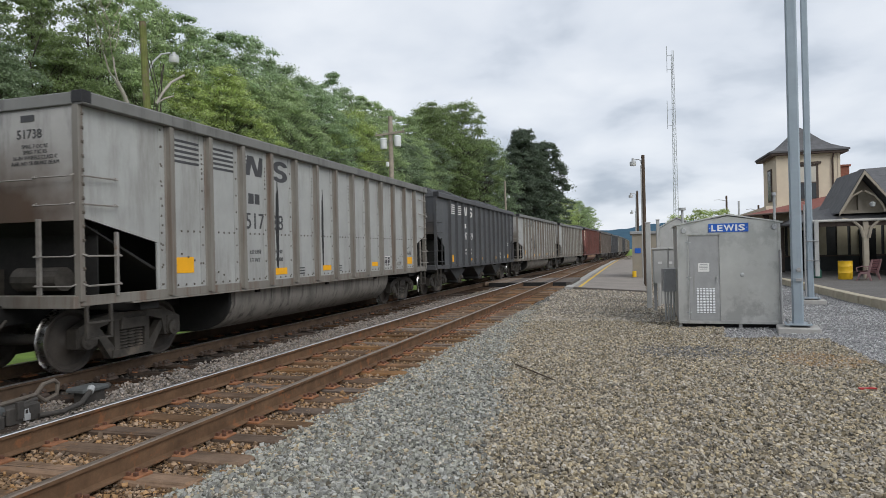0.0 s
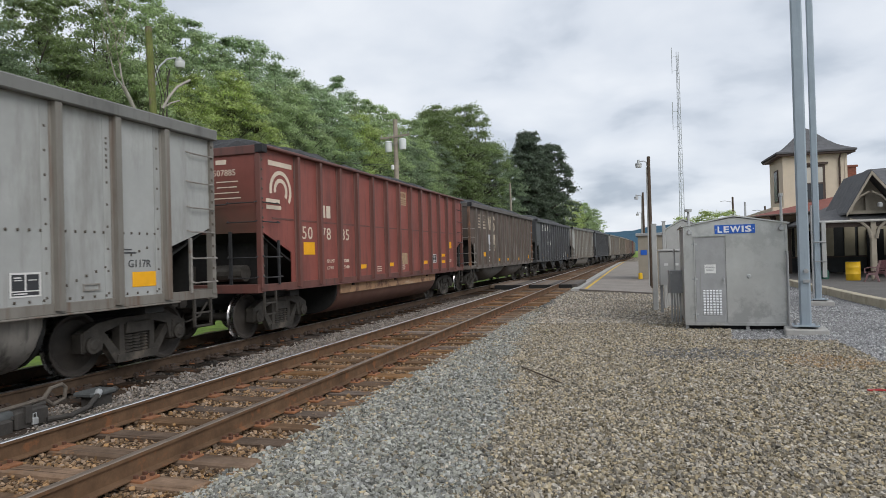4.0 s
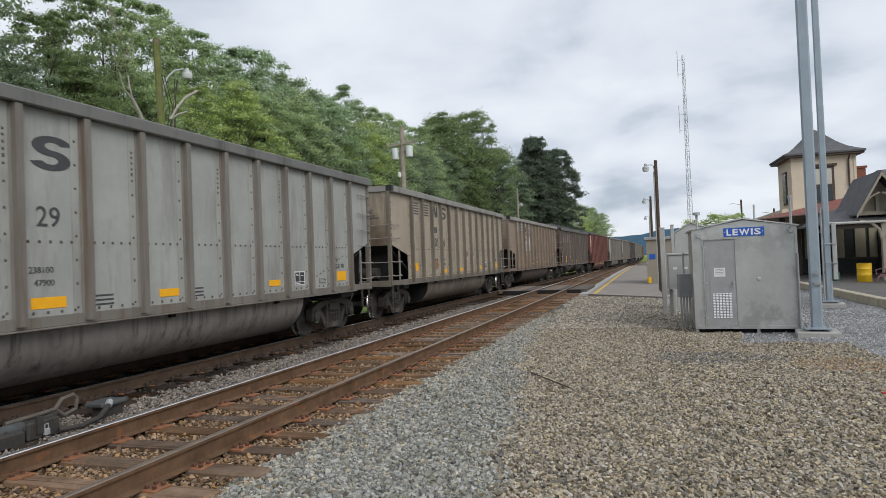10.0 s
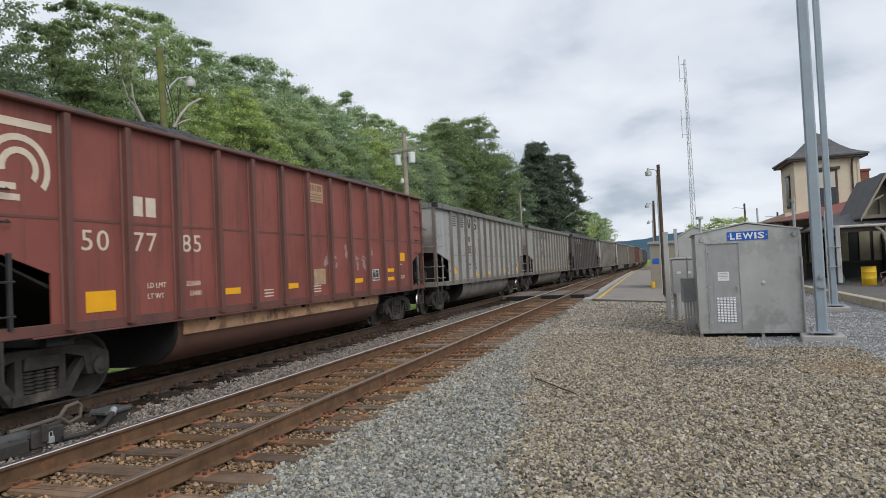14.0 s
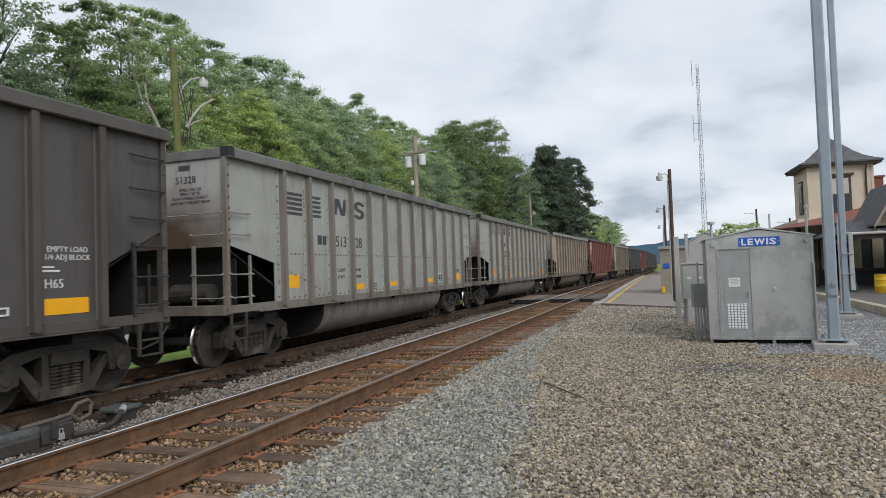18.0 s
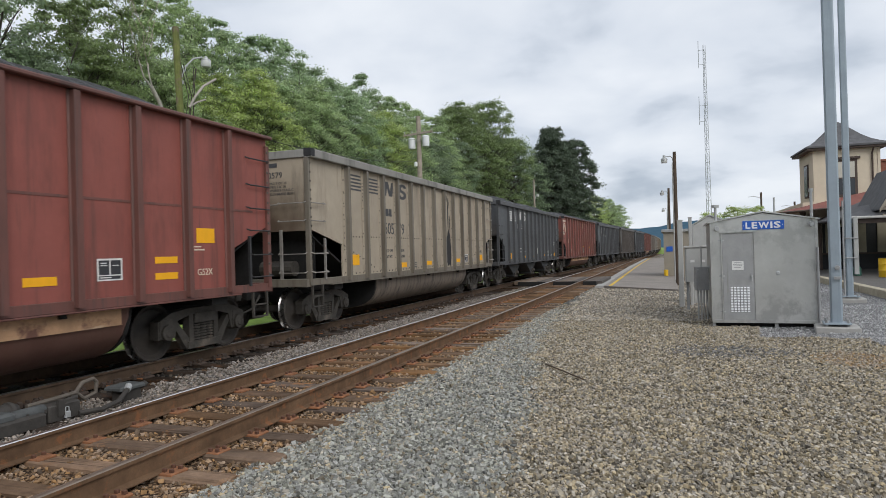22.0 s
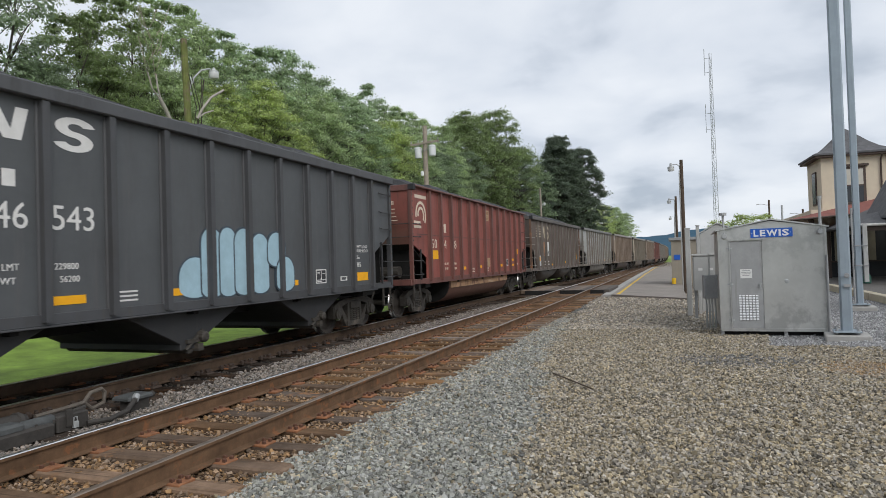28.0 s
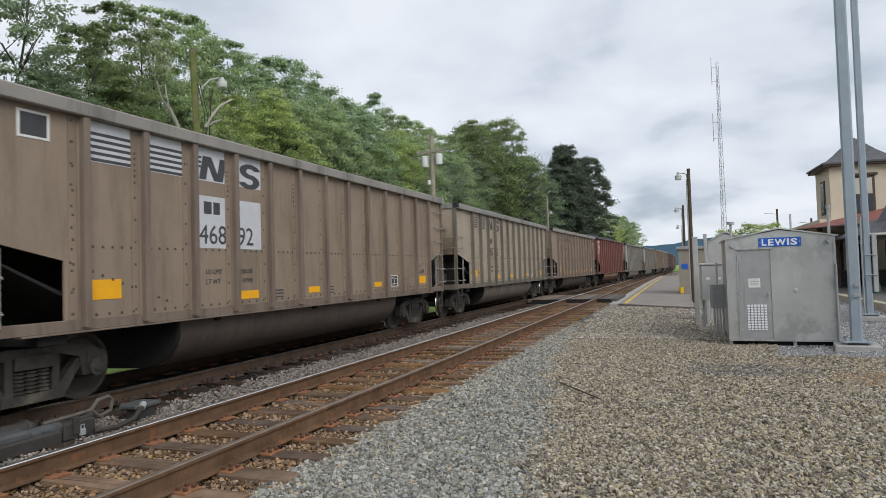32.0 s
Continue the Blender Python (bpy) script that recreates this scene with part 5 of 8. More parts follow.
def coal_car(kind, hue, left="", right="", extras=(), near=True, seed=0):
    """A loaded coal car, its origin on the rails at mid-length."""
    car = thing("coal_car", f"{HUE[hue]} steel {SHAPE[kind]} loaded with coal on rails", "freight car", group="cars of the coal train")
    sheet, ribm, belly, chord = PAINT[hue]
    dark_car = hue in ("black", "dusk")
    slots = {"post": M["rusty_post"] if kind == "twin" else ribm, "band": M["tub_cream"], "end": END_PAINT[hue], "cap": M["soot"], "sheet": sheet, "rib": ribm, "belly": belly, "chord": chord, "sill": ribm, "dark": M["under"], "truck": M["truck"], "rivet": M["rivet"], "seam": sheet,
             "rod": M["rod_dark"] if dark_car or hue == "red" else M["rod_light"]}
    for name, me, slot, poses, label in KITS["wide_twin" if "rust_panel" in extras else kind]:
        if not near and name in ("rivets", "post_rivets", "step", "brake_gear", "far_ladder", "grab_iron", "end_rung", "ladder_stile"):
            continue
        for k, m in enumerate(poses):
            if name == "rib" and k >= 13 and k % 2 and not near:
                continue
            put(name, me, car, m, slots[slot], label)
    put("coal_load", HEAPED[seed % 2] if kind in ("hopper", "twin", "red") else COAL[seed % 3], car, None, None, "heap of black coal")
    for y in (-6.0, 6.0):
        tr = put("truck", TRUCK["bolster"], car, pose(0, y, 0))
        for r in (0, 180):
            put("side_frame", TRUCK["side_frame"], tr, pose(0, 0, 0, 0, 0, r))
            put("spring", TRUCK["spring"], tr, pose(0, 0, 0, 0, 0, r))
        for a in (-0.89, 0.89):
            WHEELS.setdefault(car.name, []).append(put("wheelset", TRUCK["wheelset"], tr, pose(0, a, 0.457)))
    slide = pose(0, -0.31 if "rust_panel" in extras else 0, 0)      # where this car carries its lettering
    ink = M["white"] if hue in ("black", "dusk", "brown") else M["cream"] if hue == "red" else M["faded_black"]
    marks = CLAY_SET if right == "80" else REFLECT_SETS["boxed" if "boxed" in extras else "wide_twin" if "rust_panel" in extras else kind]
    for n_, k in enumerate(marks):
        if right == "099" and n_ == 5:
            continue
        put("reflector", REFLECTOR[k], car, pose(0, 0, -0.48) if "faint" in extras and n_ == 0 else None, M["reflector"], "yellow reflective patch")
        if right == "80":
            put("backing", BACKING[k], car, None, M["faded_black"], "painted-out patch behind the reflector")
    if near:
        y_ = {"twin": -0.85, "red": -1.2}.get(kind, 0)
        for s_, y, z in (("LD LMT", P3 + 0.2, 1.66), ("LT WT", P3 + 0.2, 1.5), (LOADS[kind][0], P4 + 0.06, 1.66), (LOADS[kind][1], P4 + 0.13, 1.5)):
            put("lettering", text_mesh(s_, 0.115), car, on_side(y + y_, z - {"red": 0.16, "twin": 0.26}.get(kind, 0)), ink)
        if kind in ("tub", "hopper"):
            put("data_plate", DATA_PLATE, car, None, M["black_paint"])
            put("tag", TAG, car, None, M["rod_light"] if not dark_car else M["white"])
        if kind == "hopper":
            put("lettering", text_mesh({"357": "IP28R", "948": "H69"}.get(right, "H65"), 0.16), car, on_side(5.36, 1.55), ink)
        if kind == "red":
            put("lettering", text_mesh("G52X", 0.15), car, on_side(5.4, 1.35), ink)
            put("data_plate", DATA_PLATE, car, pose(0, -0.1, 0.12), M["black_paint"])
    if hue == "clay":
        fr = pose(0, -13.1, 0) if "front_frame" in extras else None
        put("frame", TAIL_FRAME, car, fr, M["white"], "white painted square outline")
        put("panel", TAIL_PLATE, car, fr, M["faded_black"])
    if kind != "twin":
        put("marking", SMALL_BARS, car, None, ink)
        put("data_box", DATA_BOX, car, pose(0, -0.1, 0.12) if kind == "red" else None, M["white"])
    if near and kind in ("tub", "hopper"):
        put("marking", END_MARK, car, None, ink)
        put("lettering", text_mesh(END_LINES, 0.076, 0.002), car, on_end(0.74, 3.16), ink)
    else:
        put("marking", END_BARS, car, None, ink)
    if near and kind == "hopper":
        put("lettering", text_mesh("EMPTY LOAD\n1/4 ADJ BLOCK", 0.1, 0.002), car, on_side(5.7, 2.0), ink)
    if near and kind == "tub":
        put("lettering", text_mesh("G116" if left == "484" else "G117R", 0.16), car, on_side(5.42, 1.55), ink)
    if kind == "red":
        for bar in ARCS:
            put("emblem", bar, car, None, ink)
        for spot in ((-4.8, -4.6, 2.56, 2.85), (-4.54, -4.34, 2.56, 2.85)):
            put("marking", plaque([spot]), car, None, ink)
        put("panel", plaque([(0.26, 0.9, 3.2, 3.62)]), car, None, M["stencil"], "faded cream stencilled panel")
        put("marking", plaque([(0.3, 0.86, 3.24 + 0.06 * i, 3.262 + 0.06 * i) for i in range(3)] + [(0.32 + 0.11 * i, 0.4 + 0.11 * i, 3.45, 3.58) for i in range(5)], 0.007), car, None, M["rust_patch"])
        put("panel", plaque([(0.52, 1.0, 1.3, 1.71)] if "boxed" in extras else [(0.38, 0.9, 1.36, 1.71)]), car, None, M["rod_light"] if "boxed" in extras else M["stencil"], "faded stencilled panel")
        if left:
            digits(car, left[:2], on_side(-5.72, 2.05), 0.4, ink, 1.3)
            digits(car, left[2:], on_side(-4.82, 2.05), 0.4, ink, 1.3)
            digits(car, right, on_side(-3.8, 2.05), 0.4, ink, 1.3)
    elif "wedge" in extras:
        low = pose(0, 0, -0.2 if kind == "tub" else 0)
        for bar in WEDGES:
            put("stripe", bar, car, low, ink)
        put("emblem", BLOCK_N, car, low, ink)
        put("emblem", BLOCK_S, car, low @ pose(0, 0.04, 0), ink)
        if kind == "tub":
            for bar in MARK_BARS:
                put("marking", bar, car, pose(0, -0.85, -0.36), ink)
            number(car, left, P3 + 0.15, 2.24, 0.36, ink)
            number(car, right, P4 + 0.17, 2.24, 0.36, ink)
        else:
            number(car, left, -3.8, 2.72, 0.3, ink)
            number(car, right, -2.82, 2.72, 0.3, ink)
    elif kind != "twin" or left:
        eink = M["worn_cream"] if kind == "twin" else ink
        for bar in TWIN_STRIPES if kind == "twin" else STRIPES + SERIFS:
            put("stripe", bar, car, slide, eink)
        put("emblem", BLOCK_N, car, slide @ spread(P3 + 0.08, -4.28, 1.28) if kind == "twin" else None, eink)
        put("emblem", BLOCK_S, car, slide @ spread(P4 + 0.38, -3.0, 1.18) if kind == "twin" else None, eink)
        if kind != "twin":
            for bar in MARK_BARS:
                put("marking", bar, car, None, ink)
        if left and kind != "twin":
            number(car, left, P3 + 0.06, 2.15, 0.44, ink)
            number(car, right, P4 + 0.02, 2.15, 0.44, ink)
    if left:
        digits(car, left + right, on_end(0.42, 3.3), 0.18, ink)
    if kind == "twin":
        rusty = "rust_panel" in extras
        put("patch", plaque([(-3.36, -2.64, 1.77, 2.57)]), car, slide, M["white" if rusty else "worn_cream"], "pale worn number panel")
        put("patch", plaque([(-4.1, -3.7, 1.77, 2.55)]), car, slide, M["rust_patch" if rusty else "pale_patch"], "rusted number panel" if rusty else "pale repainted number panel")
        digits(car, left, slide @ on_side(-4.06, 1.83, 0.006), 0.36, M["faded_black"])
        digits(car, right, slide @ on_side(-3.3, 1.83, 0.006), 0.36, M["black_paint"])
        if right == "153":
            put("reflector", plaque([(-5.02, -4.58, 1.22, 1.42)], 0.006), car, None, M["reflector"], "yellow reflective patch")
            put("patch", plaque([(-3.0, -2.66, 1.56, 1.75)]), car, None, M["graffiti"], "pale blue paint patch")
        if rusty:
            put("backing", plaque([(-5.64, -5.1, 1.22, 1.79)], 0.003), car, None, M["pale_patch"], "pale grey painted patch")
    if "white_panel" in extras:
        for spot in ((P3 + 0.0, P3 + 0.77, 2.08, 2.92), (P4 + 0.02, P4 + 0.68, 2.08, 2.92), (P1, P1 + 0.77, 3.16, 3.69), (P2, P2 + 0.77, 3.16, 3.69), (P3, P3 + 0.77, 3.16, 3.69), (P4, P4 + 0.7, 3.16, 3.69)):
            put("patch", plaque([spot], 0.002), car, None, M["pale_patch"], "white repainted number panels")
    if "soot" in extras:
        rng = random.Random(seed)
        for yc, w in ((-2.35, 0.06), (rng.uniform(-1, 4), 0.045)):
            put("stain", blob(yc, 2.2, w, 1.05, seed), car, None, M["soot"], "black tar run down the side")
    if "soot_mid" in extras:
        for y, z, w_, h_ in ((2.25, 2.3, 0.09, 1.1), (1.55, 3.0, 0.03, 0.5), (-4.9, 2.75, 0.05, 0.16), (-5.2, 2.1, 0.06, 0.14)):
            put("stain", blob(y, z, w_, h_, seed), car, None, M["soot"], "black tar run down the side")
    if "soot_wide" in extras:
        put("stain", blob(P4 + 0.42, 2.15, 0.24, 0.95, 7), car, None, M["soot"], "broad black tar run down the side")
    if "soot_end" in extras:
        put("stain", blob(1.8, 1.72, 0.25, 0.72, 3), car, None, M["soot"], "broad black stain on the side")
        for y, z, w_, h_ in ((1.78, 2.75, 0.045, 0.6), (1.84, 3.3, 0.05, 0.22), (1.66, 3.45, 0.035, 0.14), (1.95, 2.6, 0.03, 0.35)):
            put("stain", blob(y, z, w_, h_, 4), car, None, M["soot"])
    if "patched" in extras:
        for y, z, w_, h_ in ((4.75, 1.84, 0.3, 0.2), (5.6, 1.92, 0.12, 0.1)):
            put("stain", blob(y, z, w_, h_, 41, 22, 0.005, (0.92, 1.06)), car, None, M["primer"], "round brown primer patch")
    if "primer" in extras:
        for i, yc in enumerate((-4.35, -3.45, -1.5, -0.5, 2.4)):
            put("stain", blob(yc, 1.86, 0.27, 0.2, 20 + i, 22, 0.005, (0.92, 1.06)), car, None, M["primer"], "round brown primer patch")
    if "rust" in extras:
        put("stain", blob(-3.2, 1.53, 0.27, 0.18, 30, 26, 0.005, (0.94, 1.05)), car, None, M["rust_patch"], "faint round rust patch")
        for i, yc in enumerate((0.79, 1.62)):
            put("stain", blob(yc, 1.86, 0.3, 0.19, 33 + i, 22, 0.003, (0.85, 1.08)), car, None, M["pale_ring"], "pale repaint ring")
            put("stain", blob(yc, 1.9, 0.21, 0.13, 36 + i, 22, 0.005, (0.85, 1.08)), car, None, M["primer"], "round brown primer patch")
    if "faint" in extras:
        rng = random.Random(9)
        for i in range(11):
            y, z = (1.05, 1.45, 2.0, 2.5, 3.05, 3.4)[i % 6] + rng.uniform(-0.12, 0.12), 1.95 + rng.uniform(-0.22, 0.28)
            put("stain", blob(y, z, rng.uniform(0.05, 0.16), rng.uniform(0.05, 0.17), 60 + i, 16, 0.004 + 0.0004 * i, (0.45, 1.3)), car, None, M["pale_smear"], "pale smear on the paint")
    if "graffiti" in extras:
        for i, (y0, y1, z0, z1) in enumerate(((-0.42, 0.3, 1.16, 1.8), (0.08, 0.58, 1.14, 2.28), (0.52, 0.94, 1.14, 2.3), (0.9, 1.4, 1.14, 2.3), (1.36, 1.86, 1.14, 2.22), (1.84, 2.4, 1.62, 2.26), (2.1, 2.68, 1.14, 1.8))):
            put("graffiti_edge", slanted([capsule(y0 - 0.03, y1 + 0.03, z0 - 0.03, z1 + 0.03)], 0.004 + 0.006 * i), car, None, M["graffiti_line"])
            put("graffiti", slanted([capsule(y0, y1, z0, z1)], 0.007 + 0.006 * i), car, None, M["graffiti"], "pale blue spray-painted bubble letter")
    if "drips" in extras:
        rng = random.Random(seed)
        for y0, w_, top in ((0.5, 0.46, 1.76), (1.42, 0.26, 1.7), (-0.62, 0.4, 1.72)):
            for i in range(int(w_ / 0.05)):
                y, z1 = y0 + i * 0.05, top - rng.uniform(0, 0.08)
                put("graffiti", plaque([(y, y + rng.uniform(0.012, 0.026), z1 - rng.uniform(0.14, 0.42), z1)], 0.004), car, None, M["white"], "dripping white spray paint")
            for i in range(3):
                put("graffiti", blob(y0 + w_ * (i + 0.5) / 3, top - 0.08, 0.05, 0.08, seed + i, 10, 0.005), car, None, M["white"])
    if "scrawl" in extras:
        spots = {"298": ((4.75, 1.54, 0.5, 0.4),), "668": ((-4.4, 1.54, 0.56, 0.5), (0.62, 1.74, 0.66, 0.48), (1.45, 1.74, 0.4, 0.42))}.get(right, ((-4.3, 1.5, 0.45, 0.35),))
        for n_, (yc, zc, w_, h_) in enumerate(spots):
            g = Geo()
            pts = []
            for i in range(49):
                a = i / 48
                pts.append((SKIN + 0.003, yc + w_ * (a - 0.5) + 0.17 * w_ * math.sin(a * 25 + n_), zc + 0.5 * h_ * math.sin(a * 25 + 1.3 + n_) * (0.55 + 0.45 * math.cos(a * 7 + n_))))
            g.pipe(pts, 0.011, 4)
            put("graffiti", g.mesh("graffiti", ()), car, None, M["white"], "thin white looping spray-painted scrawl")
    return car


# the cars in their order; the first has already gone by
TRAIN = [
    ("tub", "grey", "", ""), ("tub", "light", "517", "38", ("soot",)), ("hopper", "black", "147", "429"), ("tub", "light", "484", "14", ("soot_wide",)),
    ("tub", "light", "492", "61"), ("red", "red", "5078", "85"), ("twin", "brown", "10", "099"), ("hopper", "black", "149", "298", ("scrawl",)),
    ("tub", "grey", "503", "86"), ("hopper", "black", "148", "948"), ("tub", "grey", "526", "29", ("wedge",)), ("tub", "tan", "501", "44", ("rust",)),
    ("tub", "clay", "461", "80", ("white_panel",)), ("twin", "brown", "10", "153"), ("red", "red", "5077", "85", ("faint",)), ("tub", "light", "488", "66"),
    ("tub", "grey", "499", "27"), ("hopper", "dusk", "146", "668", ("scrawl",)), ("tub", "grey", "513", "28", ("wedge",)), ("tub", "grey", "500", "84", ("patched",)),
    ("tub", "tan", "497", "67"), ("red", "red", "5077", "72"), ("tub", "tan", "505", "79", ("soot_end",)), ("hopper", "black", "145", "357", ("wedge", "drips")),
    ("red", "red", "5077", "57", ("boxed",)), ("hopper", "black", "144", "982", ("wedge", "scrawl")), ("hopper", "dusk", "147", "105"), ("hopper", "black", "146", "543", ("graffiti",)),
    ("red", "red", "5074", "18"), ("twin", "brown", "10", "074", ("rust_panel",)), ("tub", "light", "483", "99", ("primer", "soot_mid")), ("tub", "clay", "468", "92", ("white_panel", "front_frame")),
    ("tub", "tan", "487", "52", ("soot",)), ("tub", "clay", "462", "17"), ("red", "red", "5079", "40"), ("tub", "grey", "", ""), ("tub", "grey", "", ""),
    ("tub", "clay", "", ""), ("tub", "clay", "", ""), ("hopper", "dusk", "", ""), ("red", "red", "", ""), ("tub", "tan", "", ""), ("hopper", "black", "", ""),
    ("tub", "clay", "", ""), ("tub", "grey", "", ""), ("hopper", "black", "", ""),
]
CARS = []
for k, (kind, hue, left, right, *rest) in enumerate(TRAIN):
    CARS.append((k - 1, coal_car(kind, hue, left, right, rest[0] if rest else (), k < 34, k)))


LAG_T = np.array([0, 1, 2, 3, 6, 8, 9, 10, 11, 13, 14, 15, 16, 17, 18, 19, 20, 21, 22, 23, 24, 25, 28, 29, 32.0])
LAG = np.array([0, -0.1, 0.05, -0.1, 0, 0, -0.1, 0.1, 0, 0, 0.15, 0.3, 0.5, 0.65, 0.85, 0.6, 0.15, 0, -0.1, -0.2, -0.1, 0.1, 0.1, 0.33, 0.3])


def travelled(t):
    """Metres that the train has gone by t seconds."""
    return 15.11 * t + 0.004595 * t * t - float(np.interp(t, LAG_T, LAG))


def motions():
    """The train runs along the far track towards and past the camera, its wheels turning while they are near."""
    for k, car in CARS:
        rows = []
        for i in range(33):
            y = 14.26 + PITCH * k - travelled(i)
            a = math.degrees(heading(max(0, min(320, y)))) if y > 0 else 0.0
            rows.append((i, pose(FAR_TRACK + float(bend(y)), y, 0, 0, 0, -a)))
        walk(car, rows)
        if not -1 < k < 33:
            continue
        t0, t1 = (PITCH * k - 18.8) / 15.2, (PITCH * k + 23.2) / 15.2      # while the car is near
        spots = [0.0] + [i / FPS for i in range(1, 960) if t0 < i / FPS < t1] + [32.0]
        turn = 0.0
        for n, w in enumerate(WHEELS[car.name]):
            base, rows, turn = w.matrix_basis.copy(), [], 0.0
            for i, t in enumerate(spots):
                if 1 < i < len(spots) - 1:
                    turn += math.degrees((travelled(t) - travelled(spots[i - 1])) / 0.457)
                rows.append((t, base @ pose(0, 0, 0, turn % 360)))
            walk(w, rows)

# ---- things of the yard ----
ALU = material("dull aluminium sheet", (0.55, 0.55, 0.53), 0.38, 0.8, vary=0.14, scale=0.9, bump=0.05, bump_scale=14, spots=(0.42, 0.42, 0.405), spot_at=0.5, spot_scale=1.3)
ALU_DARK = material("grey painted steel", (0.31, 0.315, 0.315), 0.6, 0.1, vary=0.12, scale=3, bump=0.08, streak=(0.2, 0.19, 0.18))
GALV = material("galvanised mast steel", (0.31, 0.365, 0.41), 0.5, 0.35, vary=0.08, scale=2.5, bump=0.05, streak=(0.25, 0.3, 0.345), streak_at=0.55)
GREY_CAB = material("pale grey cabinet paint", (0.40, 0.40, 0.385), 0.6, vary=0.1, scale=3, bump=0.05, streak=(0.3, 0.29, 0.27))
BEIGE = material("beige block wall", (0.28, 0.25, 0.2), 0.85, vary=0.1, scale=2, bump=0.2, bump_scale=25)
WOOD_POLE = material("dark creosoted pole", (0.085, 0.06, 0.042), 0.9, vary=0.3, scale=5, bump=0.4, bump_scale=30, streak=(0.13, 0.1, 0.075))
WOOD_GREY = material("bleached pole timber", (0.33, 0.28, 0.23), 0.9, vary=0.2, scale=5, bump=0.4, bump_scale=30, streak=(0.22, 0.18, 0.14))
MOSSY = material("mossy pole timber", (0.15, 0.17, 0.05), 0.95, vary=0.3, scale=3, bump=0.5, bump_scale=25, spots=(0.17, 0.13, 0.09), spot_at=0.52, spot_scale=2.5)
LAMP_GREY = material("grey lamp housing", (0.42, 0.43, 0.43), 0.5, 0.3, vary=0.1, scale=6, bump=0.03)
LENS = material("milky lamp lens", (0.62, 0.63, 0.62), 0.3, vary=0.05, scale=4, bump=0.02)
BLUE = material("blue enamel sign", (0.012, 0.10, 0.46), 0.4, vary=0.05, scale=3, bump=0.01)
SIGN_WHITE = material("white enamel", (0.75, 0.76, 0.78), 0.45, vary=0.04, scale=4, bump=0.01)
PAPER = material("white notice sheet", (0.7, 0.7, 0.68), 0.7, vary=0.05, scale=8, bump=0.01)
# near-black in place of shade, for the bungalow's gap and the doorways
DARK_HOLE = material("shade-black filling", (0.01, 0.01, 0.01), 0.95, vary=0.1, scale=5, bump=0)
YELLOW_DRUM = material("yellow drum paint", (0.72, 0.44, 0.015), 0.5, vary=0.08, scale=4, bump=0.05, spots=(0.5, 0.32, 0.05), spot_at=0.68)
MAST_GREY = material("galvanised lattice", (0.36, 0.37, 0.39), 0.6, 0.1, vary=0.1, scale=1, bump=0)


